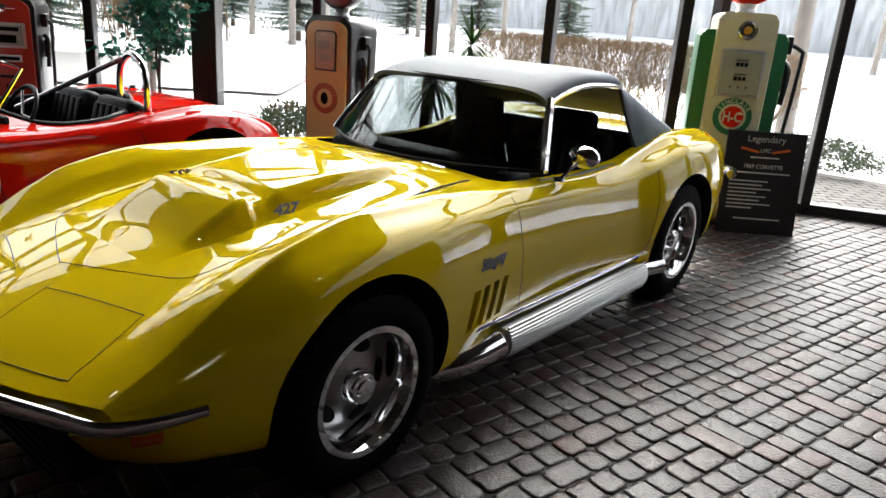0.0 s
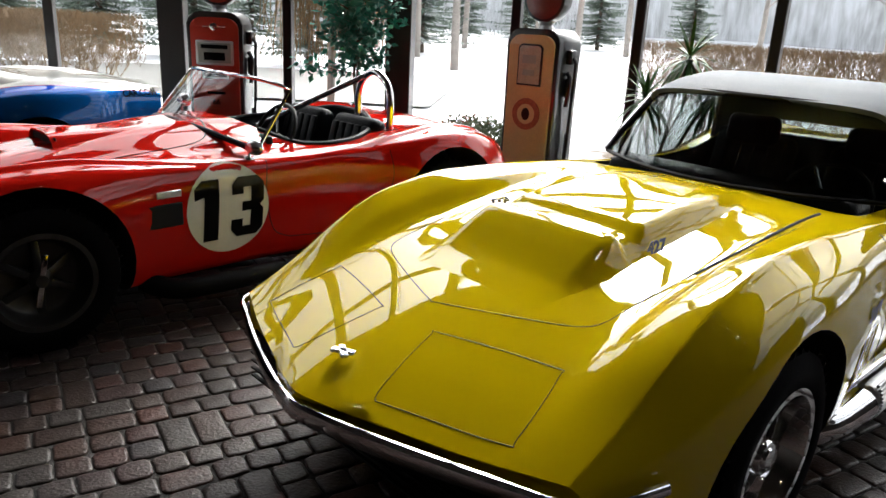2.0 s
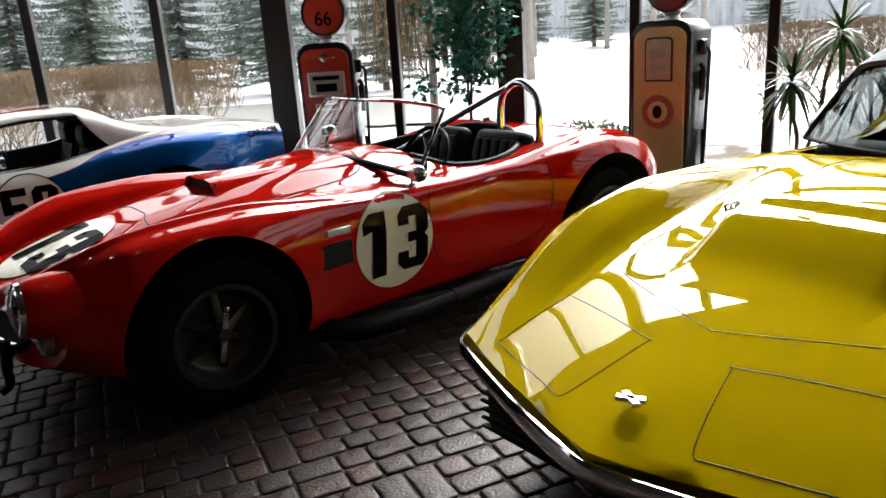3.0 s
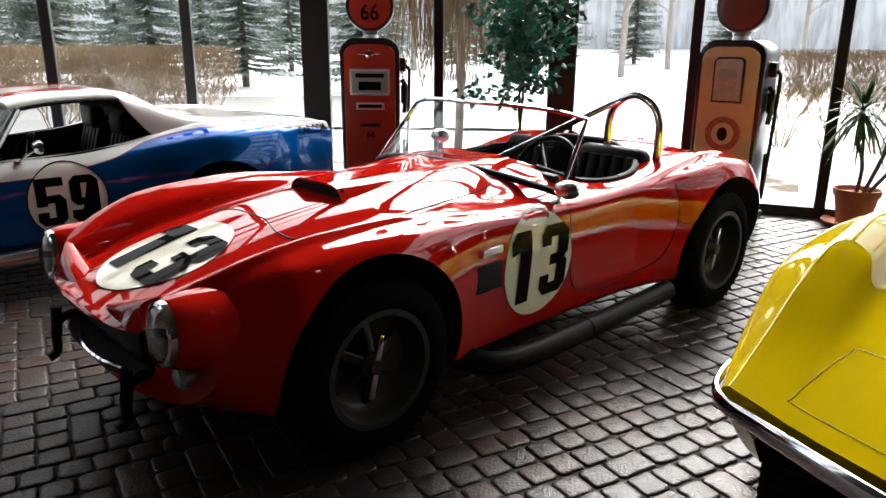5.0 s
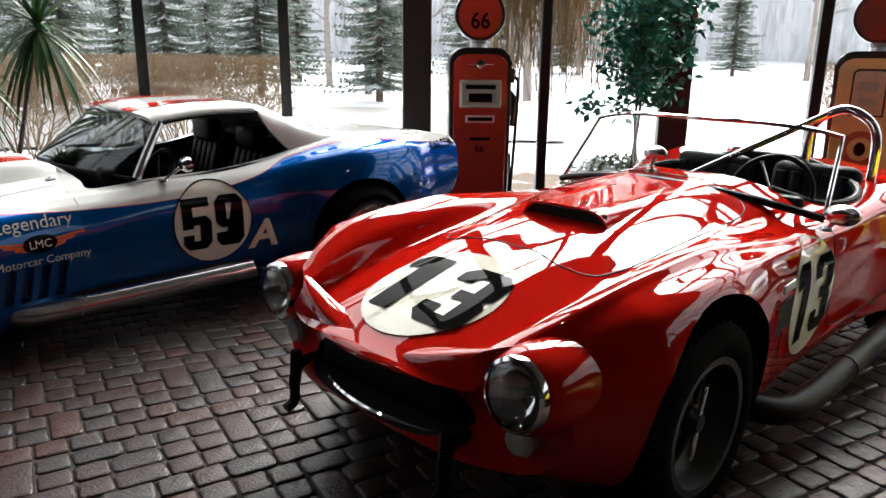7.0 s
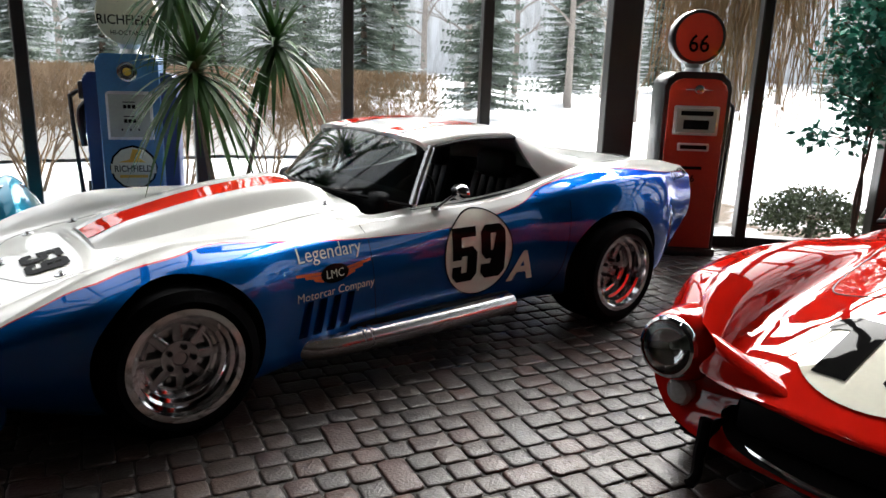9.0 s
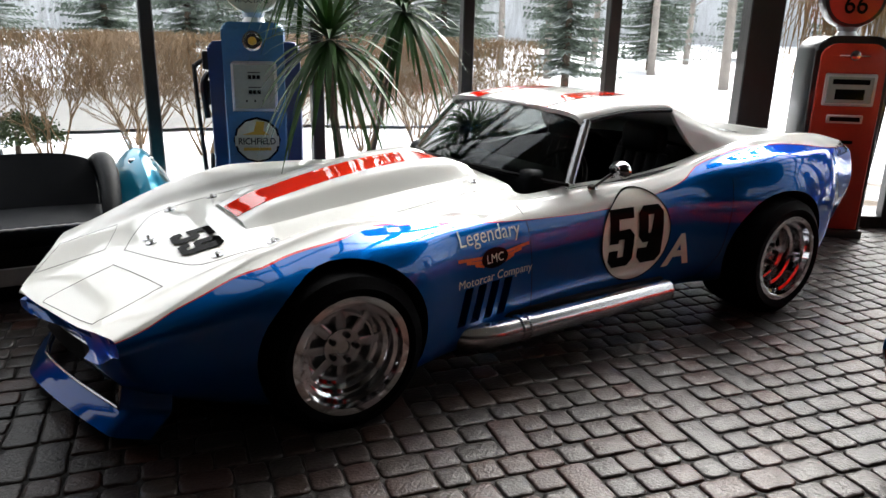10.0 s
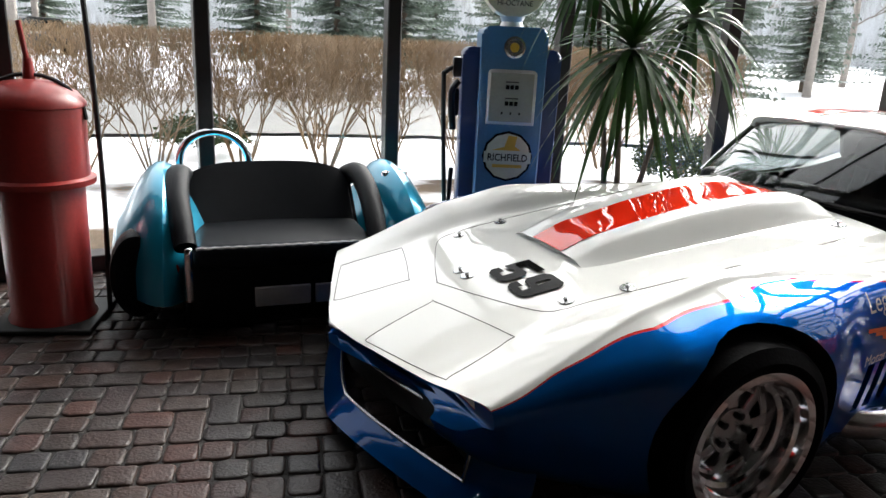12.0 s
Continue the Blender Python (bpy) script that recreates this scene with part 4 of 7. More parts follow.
def dome_at(u, v):
    x = -0.42 + 1.30 * u
    s = 2 * v - 1
    rise = curve_of([(-0.42, 0.0), (-0.32, 0.008), (-0.15, 0.062), (-0.09, 0.078), (-0.055, 0.079), (-0.035, 0.050), (0.02, 0.050), (0.10, 0.068), (0.3, 0.066), (0.88, 0.008)])(x)
    half = curve_of([(-0.42, 0.30), (-0.1, 0.32), (0.5, 0.31), (0.88, 0.26)])(x)
    y = half * s
    hit = ybvh.ray_cast(Vector((x, y, 1.6)), Vector((0, 0, -1)))
    z = hit[0].z if hit[0] else YP["zc"](x)
    f = min(1.0, (1 - abs(s)) / 0.22)
    f = f * f * (3 - 2 * f)
    return Vector((x, y, z + rise * f - 0.002 * (1 - f)))


grid(dome, dome_at, 120, 36)
part("bonnet_dome", dome, YELLOW, ycar, "raised bonnet dome")
for v0, v1 in ((0.20, 0.45), (0.55, 0.80)):
    slot = bmesh.new()
    grid(slot, lambda u, v: dome_at(0.296 + 0.008 * u, v0 + (v1 - v0) * v) + Vector((0, 0, 0.003)), 2, 10)
    slab(slot, 0.002)
    part("dome_slot", slot, WELL, ycar, "dark slot behind the dome lip")
for s in (-1, 1):
    n427 = letters("427", 0.05, 0.05, 1.1, 0.3)
    for v in n427.verts:
        v.co = Vector((0.06 - s * 0.0 + (v.co.x if s < 0 else -v.co.x), s * (0.338 - 0.35 * v.co.y) - s * 0.0, YP["zc"](0.06) + 0.020 + v.co.y * 0.7))
    part("dome_badge", n427, MAGNESIUM, ycar, "dark metal badge 427")
cowl_gap = bmesh.new()
seam(cowl_gap, ybvh, [(0.86, -0.512, 1), (0.65, -0.508, 1), (0.45, -0.503, 1)], (0, 0, -1), 0.007)
seam(cowl_gap, ybvh, [(0.50, -0.504, 1), (0.30, -0.497, 1), (0.05, -0.482, 1)], (0, 0, -1), 0.0045)
part("bonnet_edge_gap", cowl_gap, WELL, ycar, "dark open gap along the bonnet edge")
bump = bmesh.new()
nose = [(-1.043 + 0.25 * (abs(0.1 * i) / 0.75) ** 1.3, 0.1 * i) for i in range(-7, 8)]
nose = [(-0.57, -0.808), (-0.67, -0.785), (-0.755, -0.752)] + nose + [(-0.755, 0.752), (-0.67, 0.785), (-0.57, 0.808)]
path = smooth_path([(x, y, 0.462) for x, y in nose], 4)
rings = []
for i, p in enumerate(path):
    d = (path[min(i + 1, len(path) - 1)] - path[max(i - 1, 0)]).normalized()
    out = Vector((-d.y, d.x, 0)).normalized()
    if out.x > 0:
        out = -out
    k = math.sin(math.pi * (0.06 + 0.88 * i / (len(path) - 1))) ** 0.35
    ring = [p + out * (0.012 * math.cos(a)) + Vector((0, 0, 0.030 * k * math.sin(a))) for a in (math.pi / 5 * j for j in range(10))]
    rings.append([bump.verts.new(q) for q in ring])
for a, b in zip(rings, rings[1:]):
    for j in range(10):
        bump.faces.new((a[j], a[(j + 1) % 10], b[(j + 1) % 10], b[j]))
bump.faces.new(rings[0])
bump.faces.new(rings[-1][::-1])
part("front_bumper", bump, CHROME, ycar, "thin chrome front bumper blade")
part("grille", boxbm((-0.78, 0, 0.32), (0.10, 1.16, 0.17), 0.02, 2), BLACK, ycar, "black lower grille")
for k in range(5):
    part("grille_bar", boxbm((-0.86, 0, 0.27 + 0.028 * k), (0.012, 1.12, 0.006)), BLACK, ycar)
for s in (-1, 1):
    part("turn_lamp", boxbm((-0.70, s * 0.735, 0.40), (0.08, 0.03, 0.03), 0.008, 2, Matrix.Rotation(s * 0.5, 4, "Z")), AMBER, ycar, "amber marker lamp")
em = bmesh.new()
for k, r in ((0, 0.5), (1, -0.5)):
    box(em, (-0.885, 0.0, 0.578), (0.022, 0.07, 0.012), 0.003, 1, Matrix.Rotation(r, 4, "Z"))
part("nose_emblem", em, ALLOY, ycar, "small crossed-flag nose emblem")
sc = letters("Stingray", 0.062, 0.06, 1.0, 0.35)
wrap(sc, ybvh, (0.66, -0.9, 0.60), (1, 0, 0), (0, 0, 1), 0.004)
part("fender_script", sc, MAGNESIUM, ycar, "dark metal fender script")
mirror(ycar, 1.36, -0.76, 0.92, 0.06, CHROME, (1.27, -0.70, 0.815))
for s in (-1, 1):
    rb = bmesh.new()
    tube(rb, smooth_path([(3.30, s * 0.80, 0.62), (3.42, s * 0.76, 0.62), (3.50, s * 0.6, 0.62), (3.52, s * 0.3, 0.62)], 5), 0.03, 8)
    part("rear_bumper", rb, CHROME, ycar, "chrome rear bumper")

# blue and white race car
LIVERY = bpy.data.materials.new("blue_white_livery")
LIVERY.use_nodes = True
ln, ll = LIVERY.node_tree.nodes, LIVERY.node_tree.links
lb = ln["Principled BSDF"]
lb.inputs["Specular IOR Level"].default_value = 0.0
lb.inputs["Roughness"].default_value, lb.inputs["Coat Weight"].default_value, lb.inputs["Coat Roughness"].default_value = 0.3, 0.95, 0.02
lc = ln.new("ShaderNodeTexCoord")
lsep = ln.new("ShaderNodeSeparateXYZ")
ll.new(lc.outputs["Object"], lsep.inputs[0])
lx = ln.new("ShaderNodeMapRange")
lx.inputs["From Min"].default_value, lx.inputs["From Max"].default_value = -1.1, 3.6
ll.new(lsep.outputs["X"], lx.inputs["Value"])
lcurve = ln.new("ShaderNodeFloatCurve")
ll.new(lx.outputs[0], lcurve.inputs["Value"])
cmap = lcurve.mapping.curves[0]
LINE_OF_PAINT = [(-1.1, 0.355), (-0.96, 0.375), (-0.744, 0.412), (-0.50, 0.508), (-0.25, 0.603), (0.05, 0.668), (0.18, 0.682), (0.36, 0.672), (0.54, 0.658), (0.96, 0.630), (1.4, 0.632), (1.77, 0.688), (2.1, 0.795), (2.5, 0.848), (3.1, 0.80), (3.6, 0.76)]
for i, (x, z) in enumerate(LINE_OF_PAINT):
    u = (x + 1.1) / 4.7
    if i == 0:
        cmap.points[0].location = (u, z)
    elif i == len(LINE_OF_PAINT) - 1:
        cmap.points[1].location = (u, z)
for i, (x, z) in enumerate(LINE_OF_PAINT[1:-1]):
    cmap.points.new((x + 1.1) / 4.7, z)
lcurve.mapping.update()


def livery_math(op, a, b):
    q = ln.new("ShaderNodeMath")
    q.operation = op
    for i, s in enumerate((a, b)):
        if isinstance(s, (int, float)):
            q.inputs[i].default_value = s
        else:
            ll.new(s, q.inputs[i])
    return q.outputs[0]


dist = livery_math("SUBTRACT", lsep.outputs["Z"], lcurve.outputs[0])
inboard = livery_math("LESS_THAN", livery_math("ABSOLUTE", lsep.outputs["Y"], 0.0), 0.66)
dist = livery_math("ADD", dist, livery_math("MULTIPLY", inboard, livery_math("MINIMUM", livery_math("MAXIMUM", livery_math("MULTIPLY", livery_math("ADD", lsep.outputs["X"], 0.80), 0.5), 0.0), 0.2)))
is_white = livery_math("GREATER_THAN", dist, 0.0)
pin = livery_math("LESS_THAN", livery_math("ABSOLUTE", dist, 0.0), 0.0014)
lm = ln.new("ShaderNodeMix")
lm.data_type = "RGBA"
ll.new(livery_math("MULTIPLY", livery_math("SUBTRACT", 1.0, is_white), 0.6), lb.inputs["Metallic"])
lb.inputs["Specular Tint"].default_value = (0.06, 0.30, 1.0, 1)
lm.inputs["A"].default_value, lm.inputs["B"].default_value = (0.0012, 0.075, 0.27, 1), (0.72, 0.73, 0.70, 1)
ll.new(is_white, lm.inputs["Factor"])
lm2 = ln.new("ShaderNodeMix")
lm2.data_type = "RGBA"
lm2.inputs["B"].default_value = (0.5, 0.03, 0.02, 1)
ll.new(lm.outputs["Result"], lm2.inputs["A"])
ll.new(pin, lm2.inputs["Factor"])
ll.new(lm2.outputs["Result"], lb.inputs["Base Color"])

bcar, BP, bbvh, bcz, bg, broof, bscreen = corvette("race_car", (-6.809, 3.493), 55.0, LIVERY, True, "blue and white race car with red stripe and number 59")
# hood scoop
scoop = bmesh.new()


def scoop_at(u, v):
    x = -0.14 + 1.06 * u
    s = 2 * v - 1
    half = curve_of([(-0.14, 0.27), (0.3, 0.31), (0.92, 0.36)])(x)
    rise = curve_of([(-0.14, 0.010), (0.02, 0.052), (0.5, 0.070), (0.84, 0.058), (0.92, 0.030)])(x)
    hit = bbvh.ray_cast(Vector((x, half * s, 1.6)), Vector((0, 0, -1)))
    base = hit[0].z if hit[0] and hit[0].z > 0.4 else BP["zc"](x)
    f = min(1.0, (1 - abs(s)) / 0.34)
    f = 0.6 * f + 0.4 * f * f * (3 - 2 * f)
    dip = 0.016 * max(0.0, min(1.0, (0.44 - abs(s)) / 0.08)) * min(1.0, u * 5)
    return Vector((x, half * s, base - 0.008 + (rise + 0.012) * f - dip))


grid(scoop, scoop_at, 28, 50)
slab(scoop, 0.012)
part("bonnet_scoop", scoop, WHITE, bcar, "white raised bonnet scoop")
st = bmesh.new()
grid(st, lambda u, v: scoop_at(0.0 + 0.98 * u, 0.5 + (v - 0.5) * 0.37) + Vector((0, 0, 0.004)), 24, 8)
slab(st, 0.002)
part("bonnet_stripe", st, STRIPE, bcar, "red stripe on the bonnet scoop")
for v0 in (0.30, 0.62):
    rs = bmesh.new()
    grid(rs, lambda u, v: broof(0.0 + 0.33 * u, v0 + 0.10 * v) + Vector((0, 0, 0.004)), 10, 6)
    part("roof_stripe", rs, STRIPE, bcar, "red stripe on the roof")
circ = wrap(disc(0.215, 0.215), bbvh, (1.53, -0.9, 0.485), (1, 0, 0), (0, 0, 1), 0.004, False)
rdl = part("number_roundel", circ, PAPER, bcar, "white number roundel")
ring = bmesh.new()
lathe(ring, [(0.213, 0), (0.220, 0)], None, 48)
part("roundel_edge", wrap(ring, bbvh, (1.53, -0.9, 0.485), (1, 0, 0), (0, 0, 1), 0.0055, False), INK, rdl)
part("number", wrap(numerals("59", 0.275, 0.92), bbvh, (1.53, -0.9, 0.485), (1, 0, 0), (0, 0, 1), 0.007), INK, rdl, "black number 59")
part("letter", wrap(letters("A", 0.16, 0.03, 1.1, 0.15), bbvh, (1.81, -0.9, 0.385), (1, 0, 0), (0, 0, 1), 0.006), PAPER, bcar, "white letter A")
part("door_lettering", wrap(letters("Legendary", 0.075, 0.0, 1.0), bbvh, (0.67, -0.9, 0.60), (1, 0, 0), (0, 0, 1), 0.006), PAPER, bcar, "white lettering Legendary")
part("fender_lettering", wrap(letters("Motorcar Company", 0.048, 0.0, 1.0), bbvh, (0.69, -0.9, 0.435), (1, 0, 0), (0, 0, 1), 0.006), PAPER, bcar, "white lettering Motorcar Company")
for s in (-1, 1):
    wing = bmesh.new()
    for k in range(3):
        prism(wing, [(s * 0.06, 0.016 - 0.016 * k), (s * (0.20 - 0.045 * k), 0.030 - 0.016 * k), (s * (0.20 - 0.045 * k), 0.018 - 0.016 * k), (s * 0.06, 0.004 - 0.016 * k)], -0.0005, 0.0005)
    for v in wing.verts:
        v.co = Vector((v.co.x, v.co.z, 0))
    bmesh.ops.remove_doubles(wing, verts=wing.verts, dist=0.0004)
    part("wing_emblem", wrap(wing, bbvh, (0.68, -0.9, 0.515), (1, 0, 0.02), (0, 0, 1), 0.006), ORANGE, bcar, "orange wing emblem")
part("emblem_oval", wrap(disc(0.075, 0.04, 28, 4), bbvh, (0.68, -0.9, 0.515), (1, 0, 0), (0, 0, 1), 0.008, False), INK, bcar)
part("emblem_lettering", wrap(letters("LMC", 0.035, 0.0, 1.0), bbvh, (0.68, -0.9, 0.515), (1, 0, 0), (0, 0, 1), 0.0105), PAPER, bcar)
part("bonnet_number", wrap(numerals("59", 0.16, 1.2, 0.1), bbvh, (-0.33, -0.19, 1.0), (0, -1, 0), (1, 0, 0), 0.006), INK, bcar, "black number 59 on the bonnet")
part("tail_lettering", wrap(letters("CAR.COM", 0.05, 0.02, 1.0), bbvh, (3.22, -0.95, 0.775), (1, 0, 0), (0, 0, 1), 0.006), INK, bcar, "black lettering on the tail")
for s in (-1, 1):
    pp = bmesh.new()
    tube(pp, smooth_path([(0.50, s * 0.70, 0.20), (0.56, s * 0.80, 0.19), (0.66, s * 0.84, 0.19), (0.80, s * 0.845, 0.192), (1.3, s * 0.845, 0.20), (1.70, s * 0.845, 0.21)], 6), 0.053, 18)
    pipe = part("side_pipe", pp, ALLOY, bcar, "brushed steel side pipe")
    for x in (0.80, 0.84):
        c = bmesh.new()
        lathe(c, [(0.052, -0.008), (0.060, -0.006), (0.060, 0.006), (0.052, 0.008)], Matrix.Translation((x, s * 0.845, 0.193)) @ Matrix.Rotation(radians(90), 4, "Y"), 24)
        part("clamp", c, ALLOY, pipe)
    part("sill", boxbm((1.2, s * 0.76, 0.235), (1.1, 0.05, 0.03), 0.01, 2), BLACK, bcar)
mirror(bcar, 1.42, -0.74, 0.80, 0.05, CHROME, (1.32, -0.68, 0.712))
spl = bmesh.new()
dam_x = curve_of([(0.0, 0.035), (0.25, 0.06), (0.7, 0.05), (0.88, 0.0), (1.0, -0.035)])


def dam_at(u, v):
    y = (0.74 + 0.05 * max(0.0, v - 0.7)) * (2 * u - 1)
    return Vector((-0.93 + 0.225 * (abs(y) / 0.75) ** 1.3 + 0.10 * max(0.0, abs(2 * u - 1) - 0.9) * 10 * 0.8 + dam_x(v), y, 0.345 - 0.285 * v))


grid(spl, dam_at, 48, 22)
mouth = [f for f in spl.faces if abs(f.calc_center_median().y) < 0.60 and 0.125 < f.calc_center_median().z < 0.295]
bmesh.ops.delete(spl, geom=mouth, context="FACES")
slab(spl, 0.012)
part("front_spoiler", spl, BLUE, bcar, "blue front air dam with a wide mouth")
mf = bmesh.new()
ring_ = [dam_at(0.5 + 0.408 * a, b) + Vector((-0.004, 0, 0)) for a, b in [(k / 8, 0.18) for k in range(-8, 9)] + [(1.0, 0.46)] + [(-k / 8, 0.77) for k in range(-8, 9)] + [(-1.0, 0.46), (-1.0, 0.18)]]
tube(mf, ring_, 0.006, 6)
part("mouth_trim", mf, ALLOY, bcar, "bright trim round the mouth")
part("nose_opening", boxbm((-0.66, 0, 0.22), (0.05, 1.24, 0.19), 0.02, 2), WELL, bcar)
for s in (-1, 1):
    for x, y in ((-0.305, 0.404), (-0.47, 0.03), (0.86, 0.40), (-0.10, 0.44)):
        p = bmesh.new()
        lathe(p, [(0.028, 0), (0.026, 0.004), (0.008, 0.005), (0.007, 0.016), (0, 0.017)], None, 16)
        hit = bbvh.ray_cast(Vector((x, s * y, 1.5)), Vector((0, 0, -1)))
        if hit[0]:
            bmesh.ops.transform(p, matrix=Matrix.Translation(hit[0]) @ hit[1].to_track_quat("Z", "Y").to_matrix().to_4x4(), verts=p.verts)
        part("bonnet_pin", p, ALLOY, bcar, "round bonnet pin")


# red roadster
def roadster(at, angle):
    car = thing("roadster", pose(at[0], at[1], 0, 0, 0, angle), "glossy red open roadster with number 13 roundels", "car")
    P = dict(
        zb=curve_of([(-0.72, 0.315), (-0.6, 0.265), (-0.3, 0.20), (0.5, 0.17), (1.9, 0.18), (2.6, 0.22), (2.9, 0.30), (3.12, 0.42)]),
        w=curve_of([(-0.72, 0.655), (-0.6, 0.715), (-0.4, 0.77), (-0.15, 0.80), (0.05, 0.805), (0.3, 0.76), (0.6, 0.705), (1.0, 0.685), (1.5, 0.69), (1.8, 0.735), (2.05, 0.83), (2.3, 0.865), (2.5, 0.85), (2.75, 0.76), (2.95, 0.64), (3.12, 0.46)]),
        zm=curve_of([(-0.72, 0.44), (-0.4, 0.48), (0.0, 0.53), (0.5, 0.555), (1.0, 0.56), (1.8, 0.55), (2.3, 0.56), (3.12, 0.52)]),
        zf=curve_of([(-0.72, 0.655), (-0.6, 0.70), (-0.4, 0.745), (-0.1, 0.785), (0.15, 0.795), (0.5, 0.765), (0.9, 0.735), (1.3, 0.735), (1.7, 0.755), (2.0, 0.80), (2.3, 0.835), (2.55, 0.81), (2.8, 0.74), (3.0, 0.64), (3.12, 0.54)]),
        yf=curve_of([(-0.72, 0.51), (-0.55, 0.56), (-0.2, 0.60), (0.2, 0.61), (0.7, 0.62), (1.3, 0.635), (1.9, 0.65), (2.3, 0.66), (2.7, 0.58), (3.12, 0.36)]),
        zv=curve_of([(-0.72, 0.535), (-0.55, 0.58), (-0.3, 0.63), (0.0, 0.68), (0.4, 0.735), (0.8, 0.785), (1.1, 0.80), (1.8, 0.78), (2.1, 0.80), (2.5, 0.79), (2.8, 0.72), (3.12, 0.55)]),
        zc=curve_of([(-0.72, 0.545), (-0.55, 0.61), (-0.3, 0.675), (0.0, 0.74), (0.4, 0.80), (0.8, 0.85), (1.1, 0.87), (1.8, 0.84), (2.1, 0.85), (2.5, 0.82), (2.8, 0.74), (3.12, 0.56)]),
        yv=0.42, drop=lambda x: 0.22, out=lambda x: 0.62, crest=lambda x: 0.03, n=5, cap=0.03, xs=[-0.72 + 3.84 * i / 104 for i in range(105)])

    def bend(x, y, z):
        k = max(0.0, (-0.3 - x) / 0.44)
        return (x + k * (0.04 * (abs(y) / 0.6) ** 2 + 0.10 * max(0.0, (abs(y) - 0.25) / 0.35) ** 2 + 0.05 * min(1.5, ((z - 0.45) / 0.17) ** 2)), y, z)
    P["bend"] = bend
    shell = body_shell(car, "body", P, RED)
    h = 0.315
    cut = []
    for x, r in ((0, 0.385), (2.286, 0.385)):
        for s in (-1, 1):
            cut.append((well(x, r, s * 1.1 if s < 0 else 0.46, -0.46 if s < 0 else 1.1, h + 0.02), WELL))
    ck = bmesh.new()
    lathe(ck, [(0, 0), (1, 0), (1, 1), (0, 1)], Matrix.Translation((1.62, 0, 0.40)) @ Matrix.Diagonal((0.48, 0.545, 0.8, 1)), 48)
    cut.append((ck, LEATHER))
    gr = bmesh.new()
    lathe(gr, [(0, 0), (1, 0), (1, 1), (0, 1)], Matrix.Translation((-0.95, 0, 0.405)) @ Matrix.Rotation(radians(90), 4, "Y") @ Matrix.Diagonal((0.074, 0.37, 0.42, 1)), 36)
    cut.append((gr, WELL))
    carve(shell, cut)
    bvh = tree_of(shell)
    for s in (-1, 1):
        for x, hw in ((0, 0.105), (2.286, 0.125)):
            wheel(car, x, s * (0.64 if x == 0 else 0.675), h, 0.325, hw, 0.205, "cobra", s)
    # lamps
    for s in (-1, 1):
        q = Matrix.Translation((-0.645, s * 0.545, 0.565)) @ Matrix.Rotation(radians(-90 + 6), 4, "Y") @ Matrix.Rotation(0, 4, "X")
        b = bmesh.new()
        lathe(b, [(0.098, -0.05), (0.100, 0.0), (0.096, 0.016), (0.086, 0.02)], q, 36)
        bk_ = bmesh.new()
        lathe(bk_, [(0.099, 0.0), (0.106, -0.010), (0.116, -0.05), (0.126, -0.12), (0.130, -0.30)], q, 36)
        part("headlight_bucket", bk_, RED, car, "red headlight bucket")
        lamp = part("headlight", b, CHROME, car, "round headlight with a chrome ring")
        g = bmesh.new()
        lathe(g, [(0.088, 0.012), (0.07, 0.026), (0.04, 0.036), (0, 0.04)], q, 32)
        part("lens", g, LAMPGLASS, lamp, "clear fluted glass lens").visible_shadow = False
        g = bmesh.new()
        lathe(g, [(0.088, 0.010), (0.078, -0.012), (0.055, -0.036), (0.025, -0.048), (0, -0.05)], q, 32)
        part("reflector", g, CHROME, lamp, "bright silvered reflector bowl")
        g = bmesh.new()
        lathe(g, [(0.014, -0.05), (0.013, -0.02), (0.008, -0.012), (0, -0.01)], q, 16)
        part("bulb", g, DIAL, lamp)
        t = bmesh.new()
        lathe(t, [(0.045, -0.06), (0.046, 0.0), (0.035, 0.014), (0, 0.022)], Matrix.Translation((-0.60, s * 0.52, 0.41)) @ Matrix.Rotation(radians(-90), 4, "Y"), 24)
        part("turn_lamp", t, LENS, car, "small round turn lamp")
        over = bmesh.new()
        tube(over, smooth_path([(-0.50, s * 0.36, 0.36), (-0.66, s * 0.36, 0.37), (-0.71, s * 0.36, 0.33), (-0.715, s * 0.36, 0.24), (-0.75, s * 0.36, 0.215)], 4), 0.018, 8)
        tube(over, [(-0.71, s * 0.36, 0.30), (-0.70, s * 0.36, 0.41)], 0.02, 8)
        part("jacking_hook", over, BLACK, car, "black front jacking hook")
        pp = bmesh.new()
        tube(pp, smooth_path([(0.44, s * 0.64, 0.20), (0.55, s * 0.74, 0.17), (0.75, s * 0.77, 0.165), (1.2, s * 0.77, 0.175), (1.78, s * 0.77, 0.20)], 6), 0.05, 16)
        pipe = part("side_pipe", pp, BLACK, car, "black side exhaust pipe")
        ce = bmesh.new()
        lathe(ce, [(0.049, -0.012), (0.054, -0.01), (0.054, 0.01), (0.049, 0.012)], Matrix.Translation((1.12, s * 0.77, 0.173)) @ Matrix.Rotation(radians(90), 4, "Y"), 20)
        part("clamp", ce, BLACK, pipe)
        door = bmesh.new()
        seam(door, bvh, [(1.10, s * 0.9, 0.72), (1.08, s * 0.9, 0.55), (1.12, s * 0.9, 0.36), (1.22, s * 0.9, 0.30)], (0, -s, 0), 0.0026)
        seam(door, bvh, [(1.22, s * 0.9, 0.30), (1.5, s * 0.9, 0.29), (1.78, s * 0.9, 0.36), (1.86, s * 0.9, 0.55), (1.86, s * 0.9, 0.72)], (0, -s, 0), 0.0026)
        part("door_gap", door, BLACK, car, "door shut line")
